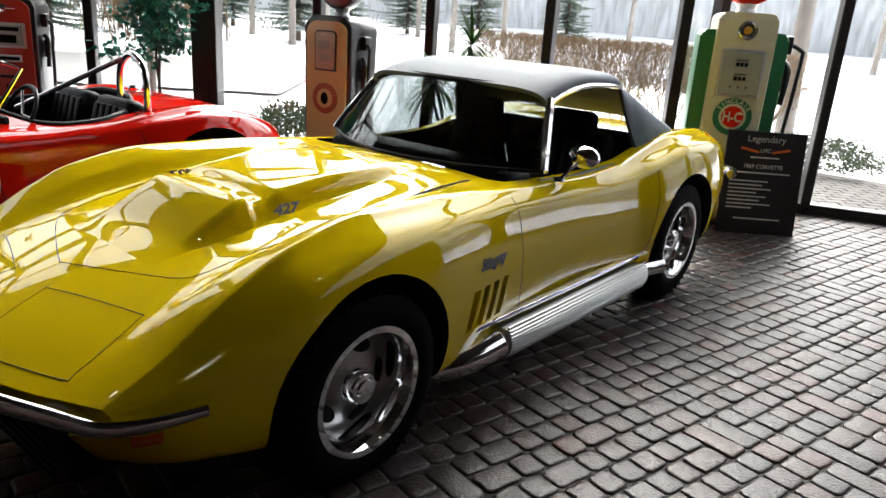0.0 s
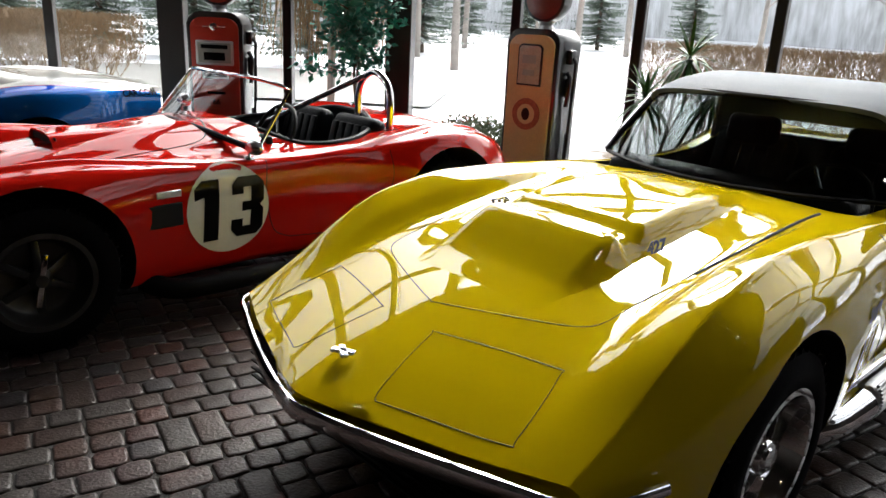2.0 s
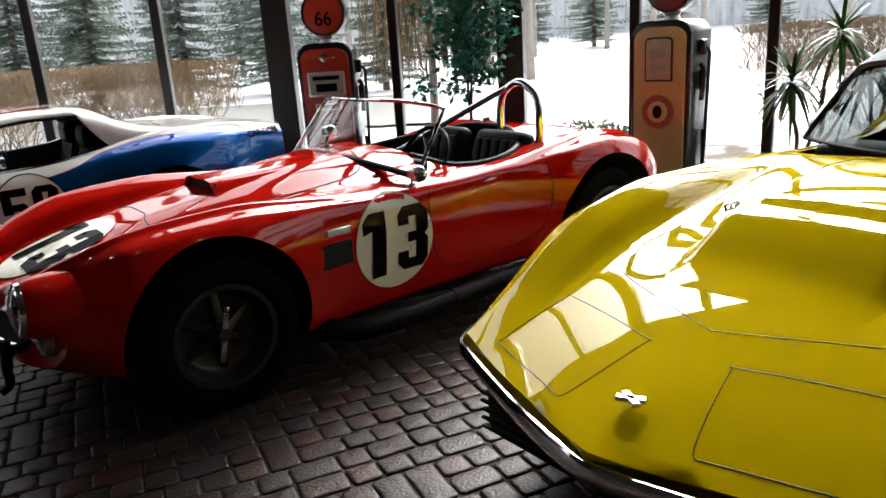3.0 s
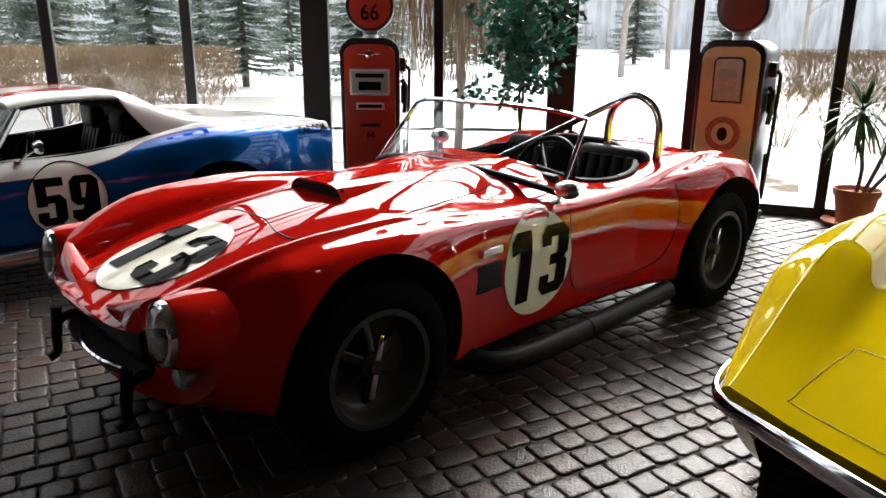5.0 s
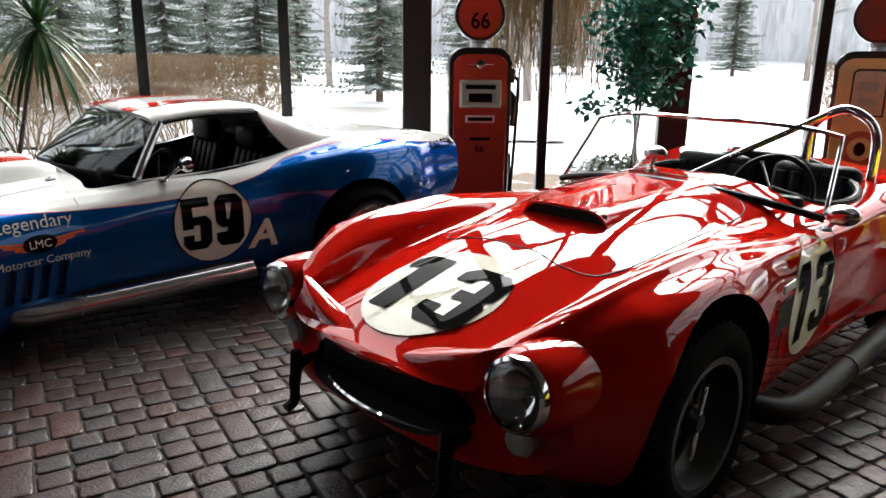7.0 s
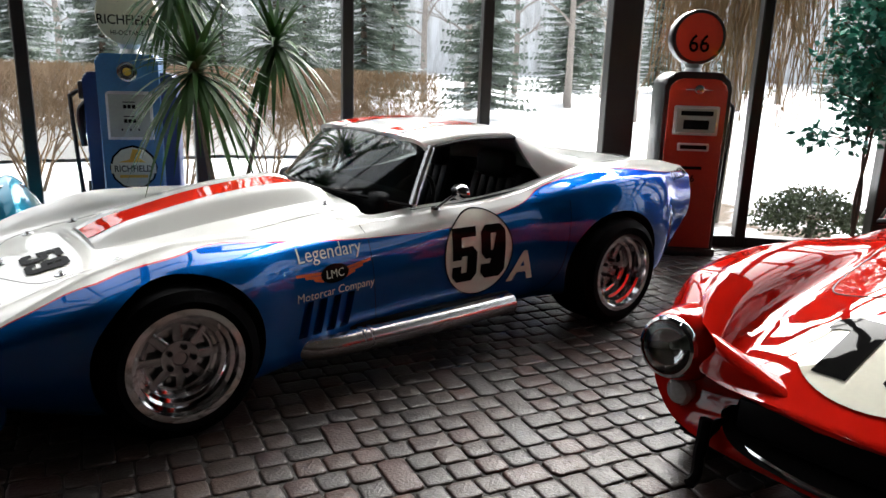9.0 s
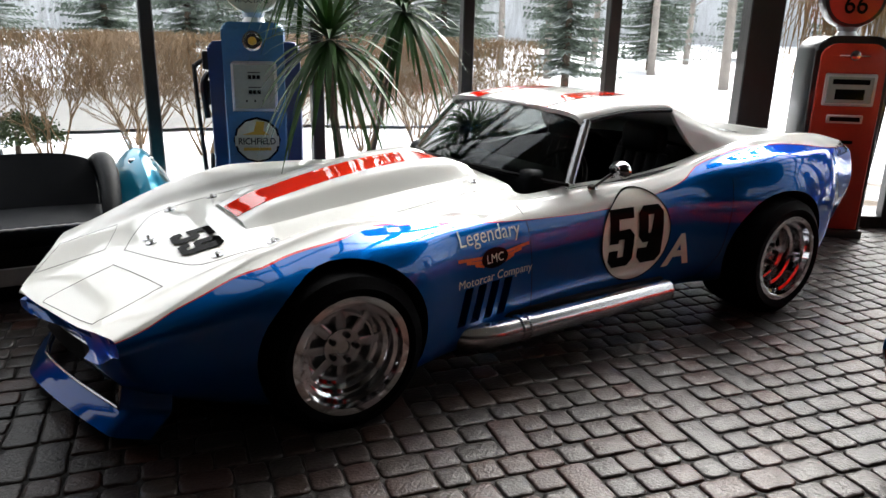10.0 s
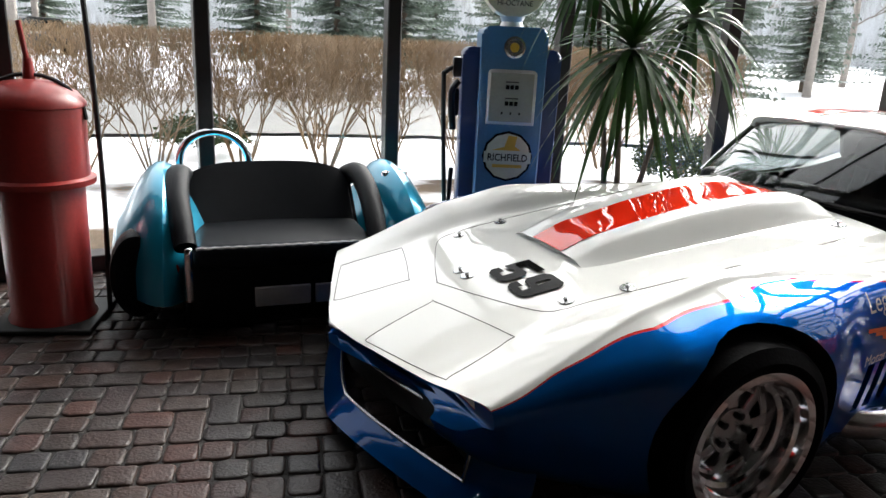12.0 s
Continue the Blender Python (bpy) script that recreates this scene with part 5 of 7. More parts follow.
        v = boxbm((0.54, s * 0.712, 0.52), (0.17, 0.012, 0.11), 0.004, 1, Matrix.Rotation(s * -0.09, 4, "Z"))
        part("side_vent", v, WELL, car, "dark side vent")
        bd = boxbm((0.56, s * 0.716, 0.62), (0.12, 0.008, 0.032), 0.003, 1, Matrix.Rotation(s * -0.09, 4, "Z"))
        part("fender_badge", bd, LIGHTSTEEL, car, "small chrome fender badge")
    part("grille_mesh", boxbm((-0.62, 0, 0.43), (0.03, 0.62, 0.11), 0.02, 2), BLACK, car)
    lip = bmesh.new()
    tube(lip, [(-0.60 - 0.10 * math.cos(a * math.pi / 20) ** 2, 0.36 * math.sin(a * math.pi / 20 * 1), 0.345) for a in range(-10, 11)], 0.008, 6)
    part("grille_bar", lip, CHROME, car, "bright lower grille bar")
    # roundels
    o = (0.865, -0.9, 0.505)
    rd = part("number_roundel", wrap(disc(0.222, 0.222), bvh, o, (1, 0, 0), (0, 0, 1), 0.004, False), PAPER, car, "cream number roundel")
    part("number", wrap(numerals("13", 0.30, 0.95, 0.06), bvh, o, (1, 0, 0), (0, 0, 1), 0.007), INK, rd, "black number 13")
    o = (-0.40, 0.0, 1.0)
    rd = part("bonnet_roundel", wrap(disc(0.24, 0.24), bvh, o, (0, -1, 0), (1, 0, 0), 0.004, False), PAPER, car, "white bonnet roundel")
    part("number", wrap(numerals("13", 0.31, 1.05), bvh, o, (0, -1, 0), (1, 0, 0), 0.007), INK, rd, "black number 13")
    bn = bmesh.new()
    dn = (0, 0, -1)
    seam(bn, bvh, [(-0.05, -0.1, 1), (-0.08, -0.25, 1), (0.02, -0.36, 1), (0.4, -0.40, 1), (0.8, -0.42, 1), (0.95, -0.30, 1), (1.0, 0, 1), (0.95, 0.30, 1), (0.8, 0.42, 1), (0.4, 0.40, 1), (0.02, 0.36, 1), (-0.08, 0.25, 1), (-0.05, 0.1, 1), (-0.05, -0.1, 1)], dn, 0.003)
    part("bonnet_gap", bn, BLACK, car, "bonnet shut line")
    sc_ = bmesh.new()
    grid(sc_, lambda u, v: Vector((0.24 + 0.55 * u, (0.20 - 0.05 * u) * (2 * v - 1), P["zc"](0.24 + 0.55 * u) - 0.008 + (0.055 * (1 - u) ** 1.5 + 0.008) * (1 - (2 * v - 1) ** 6))), 14, 16)
    slab(sc_, 0.008)
    part("bonnet_scoop", sc_, RED, car, "low red bonnet scoop")
    part("scoop_mouth", boxbm((0.26, 0, P["zc"](0.26) + 0.018), (0.012, 0.35, 0.042), 0.005, 1), WELL, car, "dark scoop mouth")
    # windscreen
    def scr(u, v):
        s = 2 * v - 1
        low, high = 0.852 - 0.087 * s * s, 1.105 - 0.045 * s ** 4
        return Vector((0.91 + 0.15 * s * s + (0.25 - 0.02 * s * s) * u, (0.63 - 0.05 * u) * s, low + (high - low) * u))
    g = bmesh.new()
    grid(g, scr, 6, 24)
    slab(g, 0.005)
    ws = part("windscreen", g, CLEARGLASS, car, "curved clear windscreen")
    ws.visible_shadow = False
    fr = bmesh.new()
    tube(fr, [scr(0, 0)] + [scr(k / 5, 0) for k in range(1, 5)] + [scr(1, k / 16) for k in range(17)] + [scr(1 - k / 5, 1) for k in range(1, 6)], 0.010, 8)
    part("windscreen_frame", fr, CHROME, ws, "bright windscreen frame")
    bt = bmesh.new()
    tube(bt, [scr(0.0, k / 16) for k in range(17)], 0.016, 8)
    part("gasket", bt, BLACK, ws)
    # cockpit trim, seats and hoop
    rim = bmesh.new()
    pts = []
    for a in range(-30, 31):
        t = a / 30 * math.radians(142)
        x, y = 1.62 + 0.49 * math.cos(t), 0.555 * math.sin(t)
        hit = bvh.ray_cast(Vector((1.62 + 0.52 * math.cos(t), 0.585 * math.sin(t), 1.6)), Vector((0, 0, -1)))
        pts.append(Vector((x, y, (hit[0].z if hit[0] and hit[0].z > 0.6 else 0.76) + 0.004)))
    tube(rim, pts, 0.018, 8)
    part("cockpit_trim", rim, LEATHER, car, "black padded cockpit trim")
    for y in (-0.27, 0.27):
        seat_of(car, 1.62, y, 0.34, 0.95)
    part("dashboard", boxbm((1.22, 0, 0.74), (0.05, 0.98, 0.14), 0.02, 2), BLACK, car)
    steering(car, 1.36, -0.29, 0.78, 0.18)
    hp = bmesh.new()
    hoop = smooth_path([(2.03, -0.50, 0.78), (2.03, -0.50, 0.98), (2.03, -0.455, 1.075), (2.03, -0.345, 1.125), (2.03, -0.235, 1.075), (2.03, -0.19, 0.98), (2.03, -0.19, 0.78)], 6)
    tube(hp, hoop, 0.022, 12)
    ro = part("roll_hoop", hp, CHROME, car, "chrome roll hoop")
    br = bmesh.new()
    tube(br, [(2.03, -0.27, 1.10), (1.58, 0.28, 0.74)], 0.017, 10)
    part("brace", br, CHROME, ro)
    mirror(car, 1.0, -0.71, 0.80, 0.05, ALLOY, (1.0, -0.66, 0.735))
    mirror(car, 1.03, 0.10, 0.945, 0.045, ALLOY, (1.01, 0.10, 0.868))
    cap = bmesh.new()
    lathe(cap, [(0.05, 0), (0.05, 0.035), (0.035, 0.05), (0, 0.052)], Matrix.Translation((2.42, 0.36, 0.80)), 20)
    part("fuel_cap", cap, CHROME, car, "chrome fuel filler cap")
    return car


roadster((-3.549, 3.333), 56.1)


# ---- pumps and loose things ----
def arch(w, h, r, n=8):
    """An upright outline, w wide and h high, with rounded top corners."""
    pts = [(-w / 2, 0), (w / 2, 0)]
    for i in range(n + 1):
        a = i / n * math.pi / 2
        pts.append((w / 2 - r + r * math.cos(a), h - r * 0.75 + r * 0.75 * math.sin(a)))
    for i in range(n + 1):
        a = math.pi / 2 + i / n * math.pi / 2
        pts.append((-w / 2 + r + r * math.cos(a), h - r * 0.75 + r * 0.75 * math.sin(a)))
    return pts


def shift(pts, dz, dx=0.0):
    return [(x + dx, z + dz) for x, z in pts]


def pane_letters(text, size, x, y, z, bold=0.0, squeeze=1.0):
    """Flat lettering on a front that looks to -y."""
    bm = letters(text, size, bold, squeeze)
    for v in bm.verts:
        v.co = Vector((v.co.x + x, y, v.co.y + z))
    return bm


def globe(pump, z, r, face, ink, text_rows, y=0.0):
    nk = bmesh.new()
    lathe(nk, [(0.075, z - 0.005), (0.06, z + 0.03), (0.075, z + 0.06)], Matrix.Translation((0, y, 0)), 20)
    part("globe_collar", nk, LIGHTSTEEL, pump, "metal globe collar")
    c = z + 0.05 + r
    b = bmesh.new()
    q = Matrix.Translation((0, y, c)) @ Matrix.Rotation(radians(90), 4, "X")
    lathe(b, [(r * 0.86, -0.075), (r * 0.97, -0.07), (r, -0.05), (r, 0.05), (r * 0.97, 0.07), (r * 0.86, 0.075)], q, 40)
    g = part("globe", b, ink, pump, "round pump globe")
    for s in (-1, 1):
        f = bmesh.new()
        lathe(f, [(r * 0.88, s * 0.070), (r * 0.6, s * 0.082), (0, s * 0.088)], q, 36)
        part("lens", f, face, g)
    for text, size, dz, m in text_rows:
        t = pane_letters(text, size, 0, y - 0.092, c + dz, 0.01, 0.9)
        part("lettering", t, m, g)
    return g


def hose_of(pump, side, z0, z1, y=0.0, reach=0.11, w=0.26):
    bm = bmesh.new()
    tube(bm, smooth_path([(side * w, y, z0), (side * (w + reach * 0.9), y - 0.02, z0 - 0.05), (side * (w + reach), y - 0.03, (z0 + z1) / 2), (side * (w + reach * 0.8), y - 0.02, z1 - 0.35), (side * (w + reach * 0.5), y, z1 - 0.75 if z1 > 0.85 else 0.05), (side * (w + 0.03), y + 0.02, z1 - 0.4 if z1 > 0.5 else 0.1)], 8), 0.014, 8)
    part("hose", bm, HOSE, pump, "black fuel hose")
    nz = bmesh.new()
    tube(nz, smooth_path([(side * (w + 0.015), y - 0.03, z1 + 0.12), (side * (w + 0.05), y - 0.05, z1 + 0.05), (side * (w + 0.035), y - 0.05, z1 - 0.16)], 5), 0.02, 8)
    box(nz, (side * (w + 0.03), y - 0.02, z1), (0.05, 0.06, 0.16), 0.012, 2)
    part("nozzle", nz, PUMPBLACK, pump, "black fuel nozzle on its hook")
    bk = boxbm((side * (w + 0.02), y, z0 - 0.02), (0.06, 0.10, 0.12), 0.015, 2)
    part("hose_bracket", bk, PUMPBLACK, pump)


def arched_pump(name, at, turn, face, label, k=1.0):
    """A tall pump with a rounded black case and a coloured front."""
    p = thing(name, pose(*at, 0, 0, 0, turn), label, "gas pump", "vintage pumps along the glass")
    W, H, D = 0.50 * k, 1.42 * k, 0.40 * k
    part("case", prism(bmesh.new(), arch(W, H, 0.14), -D / 2, D / 2, 0.02), PUMPBLACK, p, "black rounded pump case")
    part("base_plinth", boxbm((0, 0, 0.03), (W + 0.03, D + 0.03, 0.06), 0.01, 2), PUMPBLACK, p)
    part("front_panel", prism(bmesh.new(), shift(arch(W - 0.07, H - 0.12, 0.12), 0.07), -D / 2 - 0.022, -D / 2 + 0.01, 0.01), face, p, "coloured enamel front panel")
    return p, W, H, D


# red pump
p, W, H, D = arched_pump("gas_pump", (-4.33, 6.955), 15, PUMPRED, "tall red vintage gas pump with a black case and round globe")
yf_ = -D / 2 - 0.024
fr = part("display_frame", boxbm((0, yf_, 1.06), (0.34, 0.02, 0.22), 0.012, 2), LIGHTSTEEL, p, "pale metal display frame")
part("display", boxbm((0, yf_ - 0.009, 1.06), (0.30, 0.012, 0.18), 0.004, 1), DIAL, fr)
part("dial_strip", boxbm((0, yf_ - 0.016, 1.115), (0.24, 0.006, 0.035)), INK, fr)
part("dial_strip", boxbm((0, yf_ - 0.016, 1.03), (0.19, 0.006, 0.07)), INK, fr)
bd = bmesh.new()
lathe(bd, [(0.036, 0), (0.034, 0.012), (0.02, 0.018), (0, 0.018)], Matrix.Translation((0, yf_, 1.29)) @ Matrix.Rotation(radians(90), 4, "X"), 24)
part("badge", bd, ALLOY, p, "round metal badge")
part("badge_wings", boxbm((0, yf_, 1.288), (0.20, 0.01, 0.008), 0.002, 1), ALLOY, p)
part("name_plate", boxbm((0, yf_, 0.86), (0.24, 0.014, 0.06), 0.006, 1), LIGHTSTEEL, p)
part("name_bar", boxbm((0, yf_ - 0.008, 0.86), (0.20, 0.006, 0.03)), INK, p)
part("brand_mark", boxbm((0, yf_ + 0.006, 0.70), (0.17, 0.012, 0.028), 0.004, 1), INK, p)
part("number_mark", pane_letters("66", 0.055, 0, yf_ - 0.004, 0.62, 0.02), INK, p, "black number 66")
globe(p, 1.42, 0.205, PUMPRED, PUMPBLACK, [("66", 0.13, -0.045, INK)])
hose_of(p, 1, 1.22, 0.95, 0.0, 0.08, 0.25)

# tan pump
p, W, H, D = arched_pump("gas_pump", (-1.31, 7.06), -24, PUMPTAN, "tall tan vintage gas pump with a black case and dark globe")
yf_ = -D / 2 - 0.024
fr = part("display_frame", prism(bmesh.new(), shift(arch(0.235, 0.345, 0.05), 0.95), yf_ - 0.008, yf_ + 0.01, 0.006), PUMPBLACK, p, "dark display frame")
part("display", prism(bmesh.new(), shift(arch(0.205, 0.315, 0.04), 0.965), yf_ - 0.016, yf_, 0.004), mat("aged_cream_dial", (0.42, 0.37, 0.28), 0.5, 0, 0.2, 12), fr, "aged cream dial face")
part("dial_plate", boxbm((0, yf_ - 0.018, 1.17), (0.13, 0.006, 0.07)), DIAL, fr)
part("dial_plate", boxbm((0, yf_ - 0.018, 1.06), (0.11, 0.006, 0.05)), DIAL, fr)
d = bmesh.new()
q = Matrix.Translation((0, yf_, 0.71)) @ Matrix.Rotation(radians(90), 4, "X")
lathe(d, [(0, 0.006), (0.135, 0.006), (0.135, 0)], q, 40)
lg = part("round_emblem", d, mat("faded_rust_ink", (0.30, 0.075, 0.028), 0.45, 0, 0.3, 30), p, "round faded rust-red emblem")
d = bmesh.new()
lathe(d, [(0, 0.010), (0.085, 0.010), (0.085, 0)], q, 32)
part("emblem_disc", d, PUMPTAN, lg)
d = bmesh.new()
lathe(d, [(0, 0.014), (0.05, 0.014), (0.05, 0)], q @ Matrix.Diagonal((0.8, 1.1, 1, 1)), 9)
part("emblem_mark", d, INK, lg)
globe(p, 1.42, 0.20, mat("dark_globe_lens", (0.16, 0.03, 0.02), 0.3, 0, 0.3, 9, 0, 0.5), PUMPBLACK, [])
hose_of(p, 1, 1.22, 0.95, 0.0, 0.08, 0.25)


def stepped_pump(at, turn, face, sides, label, k=1.0):
    """A pump with a proud middle front and lower, darker shoulders."""
    p = thing("gas_pump", pose(at[0], at[1], 0, 0, 0, turn) @ Matrix.Scale(k, 4), label, "gas pump", "vintage pumps along the glass")
    part("case", prism(bmesh.new(), arch(0.56, 1.30, 0.06), -0.15, 0.17, 0.02), sides, p, "darker side case")
    part("front_panel", prism(bmesh.new(), arch(0.37, 1.415, 0.06), -0.22, 0.19, 0.02), face, p, "proud enamel front")
    part("base_plinth", boxbm((0, 0, 0.03), (0.60, 0.44, 0.06), 0.01, 2), PUMPBLACK, p)
    y = -0.222
    fr = part("display_frame", prism(bmesh.new(), shift(arch(0.275, 0.305, 0.03), 0.88), y - 0.012, y + 0.01, 0.006), LIGHTSTEEL, p, "bright display frame")
    part("display", boxbm((0, y - 0.012, 1.032), (0.245, 0.008, 0.27), 0.002, 1), DIAL, fr, "pale dial face")
    for z, n in ((1.09, 3), (1.0, 3)):
        for i in range(n):
            part("digit_wheel", boxbm(((i - 1) * 0.026, y - 0.018, z), (0.021, 0.006, 0.024), 0.003, 1), INK, fr)
    part("small_print", boxbm((0, y - 0.017, 1.118), (0.075, 0.004, 0.007)), MAGNESIUM, fr)
    part("small_print", boxbm((0, y - 0.017, 1.028), (0.075, 0.004, 0.007)), MAGNESIUM, fr)
    for i in range(3):
        part("price_mark", boxbm(((i - 1) * 0.05, y - 0.017, 0.945), (0.009, 0.004, 0.013)), INK, fr)
    q = Matrix.Translation((0, y, 1.305)) @ Matrix.Rotation(radians(90), 4, "X")
    b = bmesh.new()
    lathe(b, [(0.062, -0.01), (0.06, 0.014), (0.048, 0.018), (0.044, 0.008), (0, 0.008)], q, 28)
    bz = part("clock_bezel", b, ALLOY, p, "round metal bezel")
    b = bmesh.new()
    lathe(b, [(0, 0.016), (0.022, 0.014), (0.026, 0.008)], q, 20)
    part("bezel_centre", b, GOLD, bz)
    return p, y


p4, y = stepped_pump((-7.86, 4.90), 33, PUMPBLUE, PUMPNAVY, "two-tone blue vintage gas pump with a yellow eagle emblem")
q = Matrix.Translation((0, y, 0.70)) @ Matrix.Rotation(radians(90), 4, "X")
b = bmesh.new()
lathe(b, [(0, 0.006), (0.145, 0.006), (0.145, -0.004)], q, 12)
e = part("emblem", b, INK, p4, "black and cream scalloped emblem")
b = bmesh.new()
lathe(b, [(0, 0.009), (0.132, 0.009)], q, 12)
part("emblem_disc", b, PUMPCREAM, e)
b = bmesh.new()
prism(b, [(-0.09, 0.735), (-0.02, 0.755), (0.0, 0.82), (0.05, 0.815), (0.04, 0.76), (0.075, 0.735)], y - 0.014, y - 0.008)
part("emblem_bird", b, GOLD, e, "yellow bird mark")
part("emblem_band", boxbm((0, y - 0.012, 0.695), (0.27, 0.01, 0.062)), PUMPCREAM, e)
part("emblem_name", pane_letters("RICHFIELD", 0.042, 0, y - 0.02, 0.695, 0.015, 0.85), INK, e, "black lettering RICHFIELD")
part("emblem_subline", boxbm((0, y - 0.016, 0.645), (0.17, 0.006, 0.018)), GOLD, e)
globe(p4, 1.415, 0.19, PUMPCREAM, PUMPCREAM, [("RICHFIELD", 0.06, -0.03, INK), ("HI-OCTANE", 0.03, -0.11, INK)])
hose_of(p4, -1, 1.20, 0.98, 0.0, 0.10, 0.28)

p1, y = stepped_pump((2.02, 6.54), -8, PUMPCREAM, PUMPGREEN, "cream and green vintage gas pump with a red globe", 1.17)
q = Matrix.Translation((0, y, 0.75)) @ Matrix.Rotation(radians(90), 4, "X")
b = bmesh.new()
lathe(b, [(0, 0.006), (0.124, 0.006), (0.124, -0.004)], q, 40)
e = part("emblem", b, PUMPGREEN, p1, "round green and white emblem")
b = bmesh.new()
lathe(b, [(0, 0.009), (0.087, 0.009)], q, 36)
part("emblem_disc", b, PUMPCREAM, e)
b = bmesh.new()
lathe(b, [(0, 0.012), (0.070, 0.012)], q, 32)
part("emblem_centre", b, STRIPE, e)
part("emblem_letters", pane_letters("H-C", 0.068, 0, y - 0.016, 0.75, 0.03, 0.8), PUMPCREAM, e, "white letters H-C")
for i, ch in enumerate("SINCLAIR"):
    a = radians(150 - i * 17)
    lt = letters(ch, 0.028, 0.02)
    for v in lt.verts:
        v.co = Vector((v.co.x * math.sin(a) + v.co.y * math.cos(a) + 0.105 * math.cos(a), y - 0.010, -v.co.x * math.cos(a) * 1.0 + v.co.y * math.sin(a) + 0.75 + 0.105 * math.sin(a)))
    part("emblem_letter", lt, PUMPCREAM, e)
globe(p1, 1.415, 0.19, STRIPE, STRIPE, [])
hose_of(p1, 1, 1.25, 1.0, 0.0, 0.12, 0.28)

# information board on the floor
s = thing("information_sign", pose(2.25, 6.07, 0, 0, 0, 2), "black information board with grey lettering, leaning on a stand", "sign")
lean = Matrix.Rotation(radians(-8), 4, "X")
b = boxbm((0, 0, 0.40), (0.61, 0.012, 0.80), 0.003, 1, None)
bmesh.ops.transform(b, matrix=lean, verts=b.verts)
bo = part("board", b, SIGNBLACK, s, "black board")


def sign_text(text, size, z, m, sq=1.0, bold=0.0):
    t = letters(text, size, bold, sq)
    for v in t.verts:
        v.co = lean @ Vector((v.co.x, -0.009, v.co.y + z))
    part("lettering", t, m, bo)


sign_text("Legendary", 0.065, 0.735, SIGNINK)
sign_text("LMC", 0.03, 0.655, SIGNINK)
sign_text("1969 CORVETTE", 0.032, 0.53, SIGNINK, 1.0, 0.02)
for zz_, wd in ((0.60, 0.22), (0.48, 0.42), (0.415, 0.30), (0.385, 0.26), (0.355, 0.33), (0.325, 0.22), (0.295, 0.30), (0.265, 0.25), (0.235, 0.34), (0.205, 0.20), (0.12, 0.36)):
    t = boxbm((-(0.5 - wd) / 2 if zz_ < 0.45 and zz_ > 0.2 else 0, -0.008, zz_), (wd, 0.003, 0.011))
    bmesh.ops.transform(t, matrix=lean, verts=t.verts)
    part("text_line", t, SIGNINK, bo)
for sg in (-1, 1):
    t = boxbm((sg * 0.12, -0.008, 0.655), (0.14, 0.003, 0.018), 0, 1, Matrix.Rotation(-sg * 0.2, 4, "Y"))
    bmesh.ops.transform(t, matrix=lean, verts=t.verts)
    part("wing_mark", t, ORANGE, bo)
b = bmesh.new()
tube(b, [(0, 0.10, 0.6), (0, 0.28, 0.01)], 0.012, 6)
part("stand_leg", b, BLACK, s)

# settee made from a car's tail
so = thing("settee", pose(-8.56, 3.72, 0, 0, 0, 52) @ Matrix.Diagonal((1.04, 1.0, 0.92, 1)), "settee built from a turquoise car tail with black leather", "sofa")
tail = bmesh.new()


def tail_at(u, v):
    a = u * math.pi
    x = -0.80 * math.cos(a)
    k = abs(x) / 0.80
    hip = math.exp(-((k - 0.72) / 0.25) ** 2)
    h = 0.36 + 0.38 * hip - 0.05 * max(0, k - 0.9) * 10 * 0.5
    b = v * math.pi
    dy = 0.26 + (0.44 if math.cos(b) > 0 else 0.16) * hip
    return Vector((x * (1 - 0.04 * math.sin(b)), -dy * math.cos(b) * (math.sin(a) ** 0.25 if 0 < u < 1 else 0) + 0.02, 0.16 + (h - 0.16) * math.sin(b) ** 0.6))


grid(tail, tail_at, 48, 24)
bmesh.ops.remove_doubles(tail, verts=tail.verts, dist=0.0005)
part("tail_body", tail, TURQ, so, "turquoise painted tail body")
part("undertray", boxbm((0, 0.02, 0.18), (1.40, 0.58, 0.26), 0.08, 3), BLACK, so)
bk = bmesh.new()
grid(bk, lambda u, v: Vector((-0.46 + 0.80 * u, -0.30 + 0.26 * v - 0.06 * (2 * u - 1) ** 2, 0.36 + (0.33 + 0.07 * (1 - (2 * u - 1) ** 4)) * v)), 24, 12)
slab(bk, 0.09)
bmesh.ops.bevel(bk, geom=[e for e in bk.edges if e.is_boundary or e.calc_face_angle(0) > 0.8], offset=0.025, segments=3, affect="EDGES")
part("back_cushion", bk, LEATHER, so, "black leather back cushion")
for s in (-1, 1):
    b = bmesh.new()
    tube(b, smooth_path([(-0.06 + s * 0.40, -0.03, 0.66), (-0.06 + s * 0.42, -0.16, 0.70), (-0.06 + s * 0.43, -0.34, 0.64), (-0.06 + s * 0.42, -0.52, 0.54), (-0.06 + s * 0.41, -0.63, 0.45)], 6), 0.058, 14, True, 0.046)
    part("arm_bolster", b, LEATHER, so, "rolled black leather arm")
part("seat_cushion", boxbm((-0.05, -0.43, 0.40), (0.78, 0.52, 0.13), 0.045, 4), LEATHER, so, "black leather seat cushion")
b = bmesh.new()
tube(b, [(-0.43 + 0.0245 * k, -0.685, 0.457 + 0.004 * (k % 2)) for k in range(32)], 0.0075, 6)
part("seat_piping", b, LIGHTSTEEL, so, "pale stitched piping")
part("front_valance", boxbm((-0.05, -0.60, 0.22), (0.86, 0.14, 0.34), 0.04, 3), BLACK, so)
